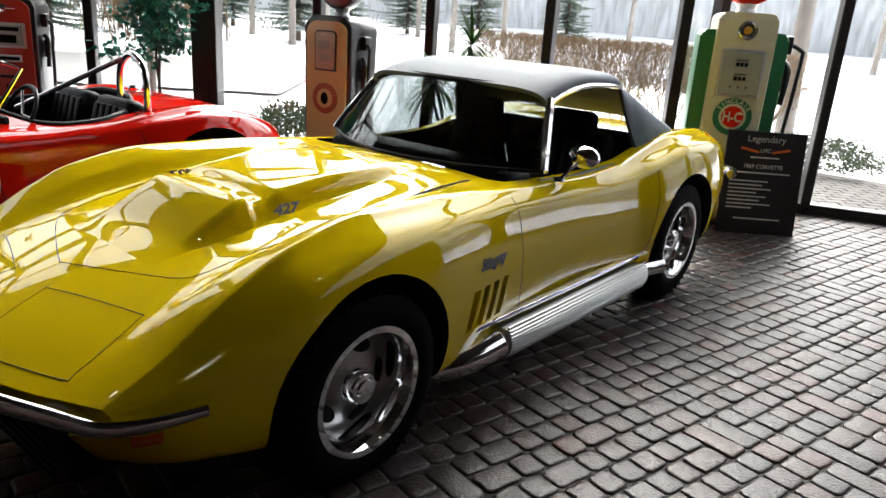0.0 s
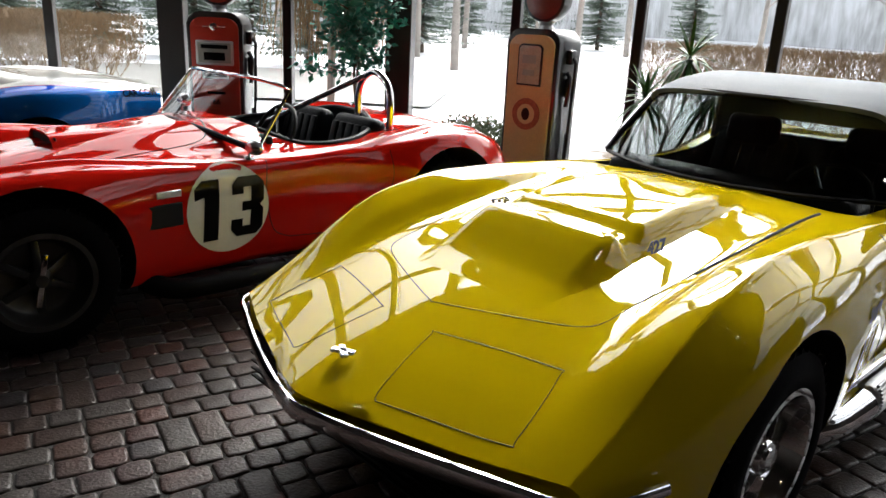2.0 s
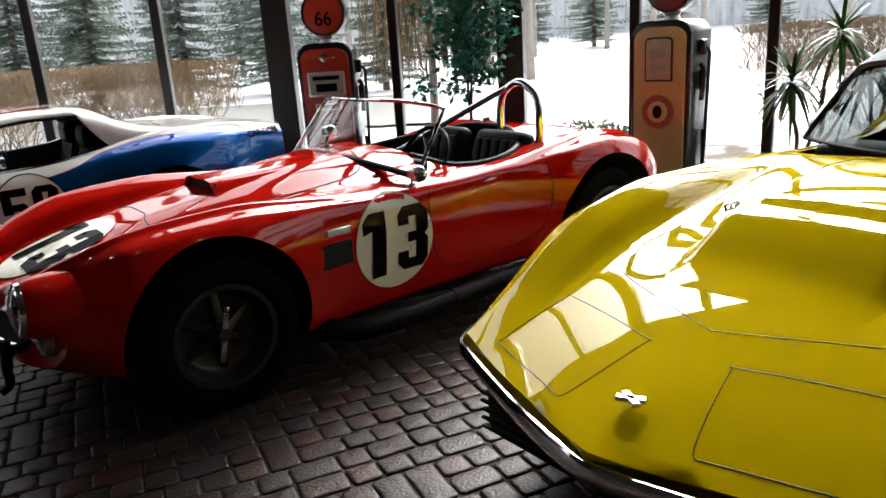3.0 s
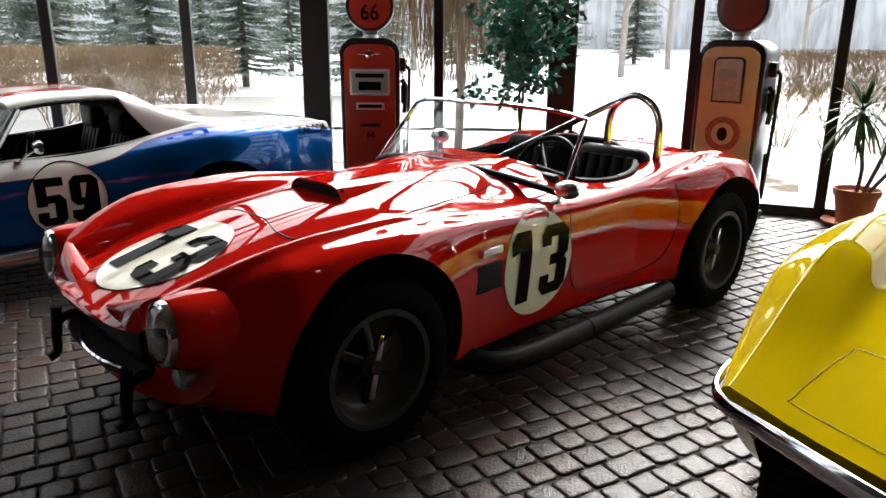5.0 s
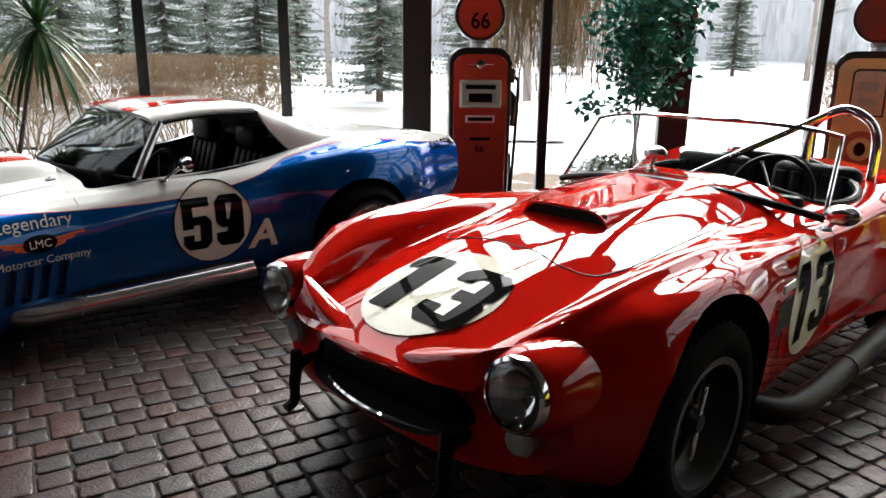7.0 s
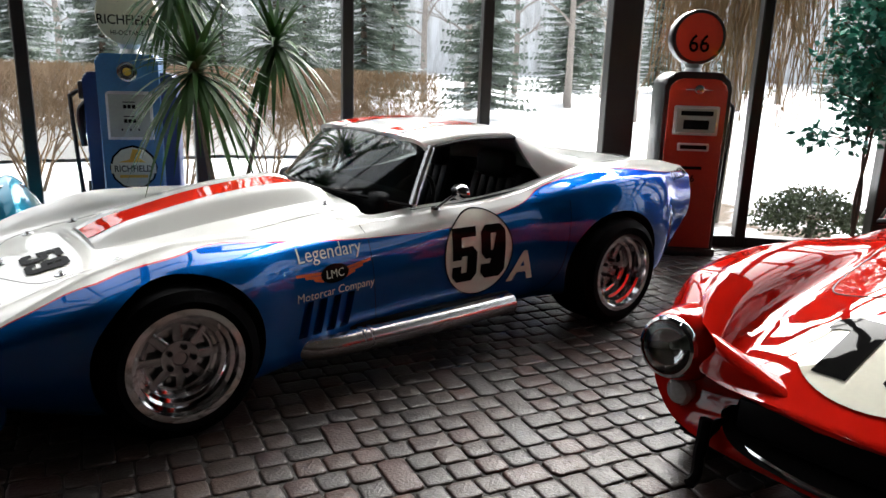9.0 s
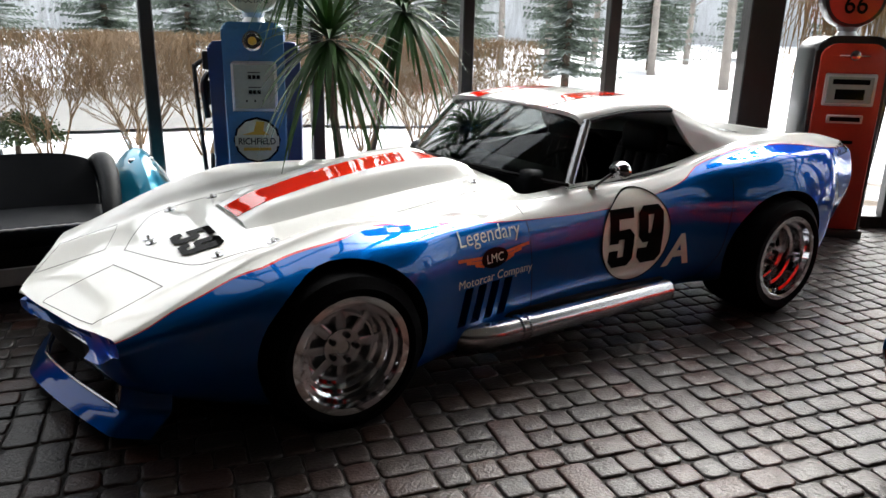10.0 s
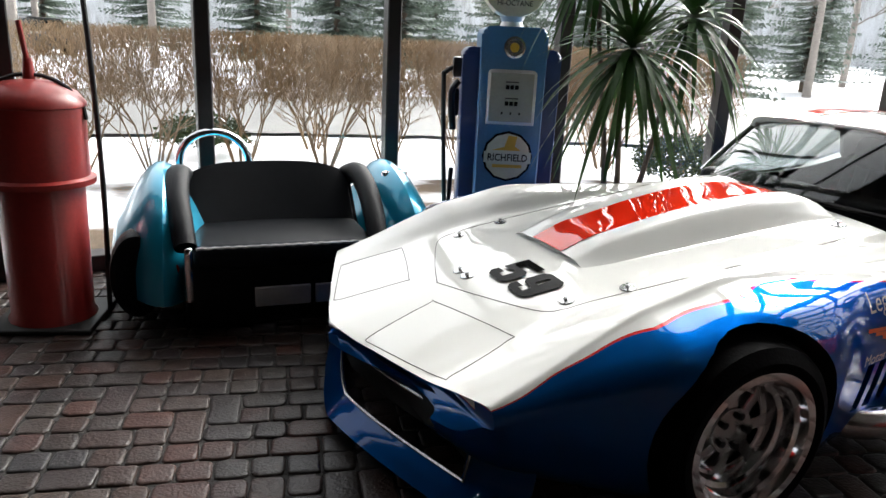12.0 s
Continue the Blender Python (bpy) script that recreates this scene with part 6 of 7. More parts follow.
for s in (-1, 1):
    part("number_plate", boxbm((0.05 + s * 0.13, -0.675, 0.20), (0.24, 0.012, 0.10), 0.004, 1), LIGHTSTEEL, so, "blank pale number plate")
    b = boxbm((-0.05 + s * 0.41, -0.675, 0.33), (0.035, 0.04, 0.27), 0.015, 3)
    part("bumper_post", b, CHROME, so, "chrome bumper post")
    # black bulged panel stands in for the shaded inside of the wheel arch
    b = bmesh.new()
    lathe(b, [(0, 0.02), (0.75, 0.03), (0.95, 0.015), (1.0, -0.02), (1.0, -0.10)], Matrix.Translation((s * 0.67, -0.47, 0.27)) @ Matrix.Rotation(radians(90), 4, "X") @ Matrix.Diagonal((0.11, 0.215, 1, 1)), 32)
    part("fender_end_panel", b, LEATHER, so, "black panel standing in for the dark inside of the wheel arch")
    b = bmesh.new()
    lathe(b, [(0.04, 0), (0.038, 0.02), (0, 0.032)], Matrix.Translation((s * 0.535, -0.56, 0.33)) @ Matrix.Rotation(radians(90), 4, "X"), 20)
    part("tail_lamp", b, LAMPRED, so, "round red tail lamp")
b = boxbm((0.555, -0.16, 0.69), (0.14, 0.05, 0.035), 0.015, 2, Matrix.Rotation(0.3, 4, "Z"))
part("door_handle", b, CHROME, so, "chrome handle")
b = bmesh.new()
tube(b, [(-0.30 + 0.17 * math.cos(a * math.pi / 14), 0.24, 0.70 + 0.17 * math.sin(a * math.pi / 14)) for a in range(15)], 0.022, 10)
tube(b, [(-0.47, 0.24, 0.70), (-0.47, 0.24, 0.5)], 0.022, 10)
tube(b, [(-0.13, 0.24, 0.70), (-0.13, 0.24, 0.5)], 0.022, 10)
part("roll_hoop", b, CHROME, so, "chrome roll hoop")

# red oil pump
o = thing("oil_dispenser", pose(-9.02, 2.72, 0, 0, 0, 40), "red enamel oil dispenser with a domed lid and a lever", "oil pump")
b = bmesh.new()
lathe(b, [(0, 0), (0.185, 0), (0.185, 0.03), (0.172, 0.05), (0.178, 0.64), (0.17, 0.66)], None, 40)
part("lower_drum", b, OILRED, o, "red lower drum")
b = bmesh.new()
lathe(b, [(0.17, 0.63), (0.225, 0.64), (0.228, 0.665), (0.205, 0.675), (0.205, 0.97), (0.212, 0.975), (0.212, 0.99), (0.18, 1.035), (0.10, 1.075), (0.03, 1.085), (0, 1.085)], None, 40)
part("upper_drum", b, OILRED, o, "red upper drum with a domed lid")
b = bmesh.new()
tube(b, [(0, 0, 1.07), (0, 0, 1.17)], 0.028, 10, True, 0.018)
tube(b, [(0, 0, 1.15), (-0.02, 0, 1.32)], 0.012, 8)
part("pump_rod", b, OILRED, o, "red pump rod")
b = bmesh.new()
tube(b, [(0.215 * math.cos(a * math.pi / 12), 0, 0.92 + 0.185 * math.sin(a * math.pi / 12)) for a in range(13)], 0.009, 6)
part("bail_handle", b, HOSE, o, "dark wire bail")
b = bmesh.new()
tube(b, smooth_path([(0.23, 0.05, 0.02), (0.245, 0.05, 0.6), (0.235, 0.05, 1.2), (0.21, 0.05, 1.7)], 6), 0.012, 8)
part("oil_pipe", b, HOSE, o, "black oil pipe")
part("base_plate", boxbm((0, 0, 0.012), (0.44, 0.42, 0.024), 0.005, 1), HOSE, o)


# ---- plants indoors ----
def blade(bm, base, out, length, width, droop, lift):
    out = Vector(out)
    side = out.cross(Vector((0, 0, 1))).normalized()
    prev = None
    n = 5
    for i in range(n + 1):
        t = i / n
        c = Vector(base) + out * length * t * (1 - 0.25 * t * droop) + Vector((0, 0, length * (lift * t - droop * t * t)))
        w = width * (0.5 + 1.2 * t - 1.7 * t * t) if i < n else 0.0008
        cur = (bm.verts.new(c - side * w), bm.verts.new(c + Vector((0, 0, -0.25 * w))), bm.verts.new(c + side * w))
        if prev:
            bm.faces.new((prev[0], prev[1], cur[1], cur[0]))
            bm.faces.new((prev[1], prev[2], cur[2], cur[1]))
        prev = cur


def spiky(name, at, crowns, label, pot, rng):
    pl = thing(name, pose(at[0], at[1], 0), label, "potted plant")
    if pot:
        r, h = pot
        b = bmesh.new()
        lathe(b, [(0, 0.03), (r * 0.72, 0.03), (r * 0.96, h - 0.05), (r * 1.04, h - 0.05), (r * 1.06, h), (r * 0.98, h), (r * 0.94, h - 0.035), (0, h - 0.035)], None, 36)
        part("pot", b, TERRA, pl, "terracotta pot")
        b = bmesh.new()
        lathe(b, [(0, 0.0), (r * 1.15, 0.0), (r * 1.40, 0.035), (r * 1.38, 0.045), (r * 1.1, 0.028), (0, 0.028)], None, 36)
        part("saucer", b, TERRA, pl, "terracotta saucer")
        b = bmesh.new()
        lathe(b, [(r * 0.93, h - 0.04), (0, h - 0.03)], None, 24)
        part("soil", b, SOIL, pl)
    for (cx, cy, cz_), size, n in crowns:
        c = Vector((cx - at[0], cy - at[1], cz_))
        foot = Vector((c.x * 0.15, c.y * 0.15, (pot[1] - 0.04) if pot else 0))
        b = bmesh.new()
        tube(b, smooth_path([foot, foot.lerp(c, 0.35) + Vector((0.02, -0.02, 0.02)), foot.lerp(c, 0.75) + Vector((-0.02, 0.01, 0.0)), c], 6), 0.017, 8, True, 0.011)
        part("stem", b, BARK, pl, "thin brown stem")
        b = bmesh.new()
        for i in range(n):
            a = i * 2.39996 + rng.uniform(-0.2, 0.2)
            t = i / n
            lift = 1.0 - 1.75 * t + rng.uniform(-0.18, 0.18)
            k = rng.uniform(0.8, 1.1)
            out = Vector((math.cos(a), math.sin(a), 0)) * (0.50 + 0.5 * min(1, t * 2))
            blade(b, c + Vector((0, 0, 0.06 * (1 - t))), out, size * k, 0.019 + 0.008 * rng.random(), 0.24 + 0.42 * t, lift)
        cr = part("leaf_crown", b, PALM, pl, "spiky green leaf crown", 80)
        tagged(cr, "", "", "", "stuff")
    return pl


rng = random.Random(5)
spiky("dracaena", (-7.12, 4.78), [((-6.96, 4.34, 1.30), 0.50, 104), ((-6.87, 5.04, 1.47), 0.46, 84), ((-7.25, 4.62, 1.78), 0.44, 72)], "tall dracaena with three spiky crowns beside the pump", (0.20, 0.30), rng)
spiky("dracaena", (-0.33, 7.0), [((-0.42, 6.86, 0.88), 0.36, 50), ((-0.12, 6.80, 1.22), 0.36, 50), ((0.12, 6.92, 0.92), 0.34, 44)], "small dracaena in a terracotta pot by the glass", (0.165, 0.30), rng)

fi = thing("ficus_tree", pose(-3.03, 7.05, 0), "artificial ficus tree with teal green leaves by the glass", "potted plant")
b = bmesh.new()
lathe(b, [(0, 0), (0.11, 0), (0.14, 0.2), (0.13, 0.2), (0, 0.17)], None, 24)
part("pot", b, PUMPBLACK, fi, "small dark pot")
b = bmesh.new()
limbs = []
for k in range(2):
    tube(b, smooth_path([(0.02 * k, 0.01 * k, 0.15), (0.02 - 0.03 * k, 0.015, 0.5), (-0.01 + 0.03 * k, 0.0, 0.9), (0.02, 0.02 * k, 1.3), (0.0, 0.0, 1.9)], 5), 0.017, 8, True, 0.006)
for i in range(26):
    a = i * 2.4
    z = 1.0 + 1.02 * i / 26
    L = (0.22 + 0.15 * math.sin(math.pi * i / 26)) * rng.uniform(0.7, 1.2)
    tip = Vector((math.cos(a) * L, math.sin(a) * L, z + 0.16 * rng.uniform(0.2, 1.4)))
    path = smooth_path([(0, 0, z), (tip.x * 0.5, tip.y * 0.5, z + 0.10), tip], 4)
    tube(b, path, 0.007, 5, True, 0.003)
    limbs.append(path)
limbs.append(smooth_path([(0, 0, 0.93), (-0.2, -0.06, 0.97), (-0.44, -0.1, 1.0)], 4))
limbs.append(smooth_path([(0, 0, 1.5), (0.25, -0.06, 1.72), (0.46, -0.1, 1.78)], 4))
for pth in limbs[-2:]:
    tube(b, pth, 0.006, 5, True, 0.003)
part("trunk", b, BARK, fi, "twin brown trunks with limbs")
b = bmesh.new()
for pth in limbs:
    for i in range(85):
        c = pth[rng.randrange(1, len(pth))] + Vector((rng.gauss(0, 0.048), rng.gauss(0, 0.048), rng.gauss(0, 0.05)))
        d = Vector((rng.gauss(0, 1), rng.gauss(0, 1), rng.gauss(-0.35, 0.6))).normalized()
        s = d.orthogonal().normalized()
        s.rotate(Matrix.Rotation(rng.uniform(0, 6.28), 3, d))
        L, w = rng.uniform(0.06, 0.10), rng.uniform(0.018, 0.028)
        n_ = d.cross(s)
        v = [c, c + d * L * 0.45 + s * w + n_ * 0.004, c + d * L, c + d * L * 0.45 - s * w + n_ * 0.004]
        m_ = c + d * L * 0.5 - n_ * 0.003
        vs = [b.verts.new(q) for q in v]
        vm = b.verts.new(m_)
        for q in range(4):
            b.faces.new((vs[q], vs[(q + 1) % 4], vm))
cr = part("leaf_crown", b, FICUS, fi, "loose crown of teal leaves", 80)
tagged(cr, "", "", "", "stuff")


# ---- outside ----
GZ = -0.10


def polar(r, deg, z=0.0):
    a = radians(deg)
    return Vector((CX + r * math.cos(a), CY + r * math.sin(a), z))


g = bmesh.new()


def land(u, v):
    x, y = -200 + 400 * u, -160 + 400 * v
    r = math.hypot(x - CX, y - CY)
    n = noise.noise(Vector((x * 0.25, y * 0.25, 0.3))) * 0.10 + noise.noise(Vector((x * 0.05, y * 0.05, 4.0))) * 0.4
    far = max(0.0, r - 23) / 60
    k = max(0.0, min(1.0, (r - 23) / 12))
    return Vector((x, y, GZ - 0.02 + n * k + 1.2 * min(1.0, far)))


grid(g, land, 150, 150)
structure("ground", g, SNOW, "snow-covered garden ground", "ground")


def ring_sheet(name, r0, r1, a0, a1, z, m, label, cat, na=60, nr=6, rough=0.0):
    bm = bmesh.new()
    grid(bm, lambda u, v: polar(r0 + (r1 - r0) * v + rough * noise.noise(Vector((u * 30, v * 3, 1))), a0 + (a1 - a0) * u, z + 0.01 * noise.noise(Vector((u * 60, v * 6, 2)))), na, nr)
    return structure(name, bm, m, label, cat)


BED = mat("mulch_and_snow", (0.10, 0.07, 0.045), 0.9, 0, 0.4, 1.1, 0.6, 0, 30, 0.3, 0, (0.72, 0.74, 0.77, 0.42))
ring_sheet("garden_bed", 8.45, 11.2, 78, 172, GZ + 0.02, BED, "mulch bed with melting snow along the glass", "garden bed", 80, 8, 0.3)
ring_sheet("pavement", 8.45, 12.4, 12, 72, GZ + 0.03, PATIO, "wet paved terrace outside the glass", "pavement", 40, 6)
ring_sheet("road", 14.6, 22.5, 96, 178, GZ + 0.03, ASPHALT, "wet grey driveway curving past the garden", "road", 80, 12, 0.3)


def bare_shrub(seed):
    r = random.Random(seed)
    bm = bmesh.new()

    def grow(p, d, L, rad, depth):
        q = p + d * L
        mid = p.lerp(q, 0.5) + Vector((r.gauss(0, 0.02), r.gauss(0, 0.02), 0))
        if q.z > 1.42:
            q.z = 1.42 - r.random() * 0.08
        tube(bm, [p, mid, q], rad, 4 if depth < 2 else 3, False, rad * 0.6)
        if depth < 4:
            for _ in range(3 if depth < 3 else 4):
                nd = (d + Vector((r.gauss(0, 0.42), r.gauss(0, 0.42), r.uniform(-0.1, 0.35)))).normalized()
                grow(q if r.random() < 0.7 else mid, nd, L * r.uniform(0.55, 0.8), rad * 0.6, depth + 1)
    for k in range(6):
        a = k * 1.05
        grow(Vector((0.08 * math.cos(a), 0.08 * math.sin(a), 0)), Vector((0.38 * math.cos(a), 0.38 * math.sin(a), 1)).normalized(), r.uniform(0.42, 0.55), 0.016, 0)
    for k in range(1600):
        a, q = r.uniform(0, 6.28), math.sqrt(r.random()) * 0.66
        z = 1.34 - 0.66 * r.random() ** 1.5
        p = Vector((q * math.cos(a), q * math.sin(a), z))
        d = Vector((r.gauss(0, 0.5), r.gauss(0, 0.5), 1)).normalized() * r.uniform(0.10, 0.22)
        e = p + d
        e.z = min(e.z, 1.40 + r.random() * 0.05)
        tube(bm, [p, e], 0.0034, 3, False, 0.002)
    return bm


first = []
for seed, m in ((1, TWIG), (2, TWIGGREY)):
    sh = thing("shrub", pose(0, 0, GZ), "bare brown shrub of a trimmed hedge in snow", "shrub", "hedge shrubs")
    st_ = part("branches", bare_shrub(seed), m, sh, "", 80)
    tagged(st_, "", "", "", "stuff")
    first.append(sh)
places = []
for i in range(9):
    places.append(polar(12.3 - 0.06 * i + rng.uniform(-0.2, 0.2), 117.5 + 4.1 * i + rng.uniform(-0.5, 0.5)))
for i in range(2, 9):
    places.append(polar(13.6 + rng.uniform(-0.3, 0.3), 57.5 + 2.7 * i))
for i in range(3):
    places.append(polar(13.3 + rng.uniform(-0.2, 0.2), 121.5 + 8.2 * i))
for i, p in enumerate(places):
    src = first[i % 2]
    m = Matrix.Translation((p.x, p.y, GZ)) @ Matrix.Rotation(rng.uniform(0, 6.28), 4, "Z")
    if i < 2:
        src.matrix_basis = m
    else:
        copy_thing(src, m)


def leafy(seed, rx, rz, n, leaf):
    r = random.Random(seed)
    bm = bmesh.new()
    for i in range(n):
        a, c = r.uniform(0, 6.28), r.uniform(-0.2, 1)
        k = r.uniform(0.55, 1.0) * (1 + 0.25 * noise.noise(Vector((math.cos(a) * 2, math.sin(a) * 2, c * 2 + seed))))
        s = math.sqrt(max(0, 1 - c * c))
        p = Vector((math.cos(a) * s * rx * k, math.sin(a) * s * rx * k, rz * 0.35 + c * rz * 0.62 * k))
        d = Vector((r.gauss(0, 1), r.gauss(0, 1), r.gauss(0.3, 0.6))).normalized()
        q = d.orthogonal().normalized()
        v = [bm.verts.new(p), bm.verts.new(p + d * leaf * 0.5 + q * leaf * 0.3), bm.verts.new(p + d * leaf), bm.verts.new(p + d * leaf * 0.5 - q * leaf * 0.3)]
        bm.faces.new(v)
    return bm


for x, y, rx, rz in ((-3.15, 8.12, 0.5, 0.55), (-2.05, 8.25, 0.55, 0.6), (-7.8, 9.05, 0.5, 0.6), (-12.9, 6.9, 0.55, 0.5), (1.2, 9.6, 0.4, 0.4), (4.2, 9.8, 0.8, 0.5)):
    bx = thing("evergreen_bush", pose(x, y, GZ), "low green evergreen bush outside the glass", "bush", "low bushes")
    q = part("foliage", leafy(int(x * 10), rx, rz, 2600, 0.05), BOX, bx, "", 80)
    tagged(q, "", "", "", "stuff")
    b = bmesh.new()
    tube(b, [(0, 0, -0.02), (0.02, 0, rz * 0.5)], 0.03, 6)
    part("trunk", b, BARK, bx)


def conifer_mesh(seed, h):
    r = random.Random(seed)
    bm = bmesh.new()
    levels = int(h * 3.6)
    for i in range(levels):
        t = i / levels
        z = 0.5 + (h - 0.6) * t
        reach = (1 - t) ** 0.85 * h * 0.26 + 0.12
        for k in range(15):
            a = k * 0.419 + i * 1.3 + r.uniform(-0.4, 0.4)
            z = 0.5 + (h - 0.6) * t + r.uniform(-0.15, 0.15)
            L = reach * r.uniform(0.45, 1.15)
            if r.random() < 0.10:
                continue
            d = Vector((math.cos(a), math.sin(a), 0))
            s = Vector((-d.y, d.x, 0))
            m_ = 9
            for j in range(m_):
                f = (j + 0.5) / m_
                c = d * L * f + Vector((0, 0, z - L * 0.20 * f + L * 0.16 * f * f))
                wd = L * 0.26 * (1 - f) + 0.06
                for sg in (-1, 1):
                    tip = c + s * sg * wd * r.uniform(0.6, 1.2) + d * wd * 0.7 + Vector((0, 0, -0.05 - 0.10 * r.random()))
                    e = d * 0.055 + Vector((0, 0, 0.02))
                    bm.faces.new([bm.verts.new(q) for q in (c - e, c + e, tip)])
    return bm


con = []
for sd, h in ((3, 8.5), (4, 6.5)):
    co_ = thing("conifer", pose(0, 0, GZ), "snow-dusted spruce at the edge of the garden", "tree", "garden spruces")
    q = part("needles", conifer_mesh(sd, h), NEEDLE, co_, "", 80)
    tagged(q, "", "", "", "stuff")
    b = bmesh.new()
    tube(b, [(0, 0, -0.6), (0.05, 0, h * 0.5), (0, 0, h * 0.98)], 0.14, 8, True, 0.02)
    part("trunk", b, BARK, co_)
    con.append(co_)
spots = [(27, 117), (26, 122.5), (29, 128), (27, 133), (31, 138), (26, 108.5), (36, 101), (44, 89), (47, 94), (37, 113), (39, 120), (41, 125), (40, 131), (48, 83), (38, 144), (42, 150), (44, 106), (50, 98)]
for i, (r_, a_) in enumerate(spots):
    p = polar(r_ + rng.uniform(-1, 1), a_ + rng.uniform(-0.8, 0.8))
    k = rng.uniform(0.85, 1.25)
    m = Matrix.Translation((p.x, p.y, GZ + max(0, r_ - 23) / 60 * 1.2)) @ Matrix.Rotation(rng.uniform(0, 6), 4, "Z")
    if i < 2:
        con[i].matrix_basis = m
    else:
        copy_thing(con[i % 2], m)


def bare_tree(seed, h):
    r = random.Random(seed)
    bm = bmesh.new()
    tube(bm, smooth_path([(0, 0, -0.6), (0.05, 0.02, h * 0.3), (-0.06, 0.05, h * 0.65), (0.05, -0.03, h)], 4), 0.17, 8, True, 0.04)

    def limb(p, d, L, rad, depth):
        q = p + d * L
        tube(bm, [p, p.lerp(q, 0.5) + Vector((0, 0, L * 0.06)), q], rad, 4, False, rad * 0.5)
        if depth < 3:
            for _ in range(3):
                limb(p.lerp(q, r.uniform(0.4, 1)), (d + Vector((r.gauss(0, 0.5), r.gauss(0, 0.5), r.uniform(-0.2, 0.4)))).normalized(), L * 0.6, rad * 0.5, depth + 1)
    for i in range(9):
        a = i * 2.4
        limb(Vector((0, 0, h * (0.28 + 0.07 * i))), Vector((math.cos(a), math.sin(a), 0.5)).normalized(), r.uniform(1.2, 2.2), 0.05, 0)
    return bm


bt = thing("bare_tree", pose(0, 0, GZ), "leafless grey tree in the snowy garden", "tree", "leafless trees")
part("trunk", bare_tree(8, 9.0), TRUNK, bt, "", 80)
spots = [(26, 97), (33, 101), (29, 109), (35, 112), (38, 105), (40, 98), (34, 90), (40, 86), (44, 93), (36, 128), (40, 135), (31, 144), (26, 152), (28, 158), (33, 160), (24, 165), (15.5, 62.5), (37, 70), (42, 62), (45, 78), (40, 150), (36, 164)]
for i, (r_, a_) in enumerate(spots):
    p = polar(r_, a_ + rng.uniform(-0.6, 0.6))
    m = Matrix.Translation((p.x, p.y, GZ + max(0, r_ - 23) / 60 * 1.2)) @ Matrix.Rotation(rng.uniform(0, 6), 4, "Z")
    if i == 0:
        bt.matrix_basis = m
    else:
        copy_thing(bt, m)

wt = thing("weeping_tree", pose(-3.95, 8.75, GZ), "weeping tree with straw-coloured hanging twigs", "tree")
b = bmesh.new()
tube(b, smooth_path([(0, 0, -0.2), (0.04, 0, 1.2), (0, 0.05, 2.6), (0.04, 0, 3.4)], 4), 0.055, 8, True, 0.03)
part("trunk", b, TRUNK, wt)
b = bmesh.new()
for i in range(420):
    a, k = rng.uniform(0, 6.28), rng.uniform(0.2, 1.0)
    x, y = math.cos(a) * 0.85 * k, math.sin(a) * 0.6 * k
    z1 = 3.3 - 0.5 * k * k + rng.uniform(-0.2, 0.2)
    z0 = rng.uniform(1.0, 2.2)
    tube(b, [(x * 0.4, y * 0.4, z1 + 0.2), (x * 0.9, y * 0.9, z1), (x + rng.gauss(0, 0.08), y + rng.gauss(0, 0.08), (z0 + z1) / 2), (x * 1.03 + rng.gauss(0, 0.1), y * 1.03, z0)], 0.0095, 3, False, 0.005)
q = part("hanging_twigs", b, STRAW, wt, "straw-coloured hanging twigs", 80)
tagged(q, "", "", "", "stuff")

sg = thing("garden_sign", pose(-11.6, 30.3, GZ + 0.1, 0, 0, 8), "small dark sign board on two posts in the snow", "sign")
part("board", boxbm((0, 0, 0.85), (0.95, 0.05, 0.36), 0.01, 1), SIGNBLACK, sg, "dark sign board")
for s in (-1, 1):
    part("post", boxbm((s * 0.40, 0.05, 0.5), (0.07, 0.07, 1.1), 0.005, 1), BARK, sg)
pc = thing("parked_car", pose(-35.0, 17.2, GZ + 0.12, 0, 0, 100), "dark parked car far off beside the snowy drive", "car")
part("body", prism(bmesh.new(), [(-2.1, 0.30), (2.1, 0.30), (2.15, 0.62), (1.95, 0.88), (1.35, 0.95), (-1.15, 0.98), (-2.05, 0.80), (-2.18, 0.55)], -0.85, 0.85, 0.08), PUMPBLACK, pc, "dark painted body")
part("cabin", prism(bmesh.new(), [(-1.15, 0.93), (1.65, 0.93), (1.15, 1.42), (-0.45, 1.45)], -0.70, 0.70, 0.07), CARGLASS, pc, "dark glass cabin")
part("roof", prism(bmesh.new(), [(-0.50, 1.42), (1.20, 1.40), (1.10, 1.48), (-0.35, 1.50)], -0.66, 0.66, 0.02), PUMPBLACK, pc)
for x in (-1.35, 1.30):
    for s in (-1, 1):
        b = bmesh.new()
        lathe(b, [(0.0, -0.1), (0.22, -0.1), (0.33, -0.08), (0.34, 0.08), (0.22, 0.1), (0, 0.1)], Matrix.Translation((x, s * 0.80, 0.34)) @ Matrix.Rotation(radians(90), 4, "X"), 24)
        part("wheel", b, RUBBER, pc)

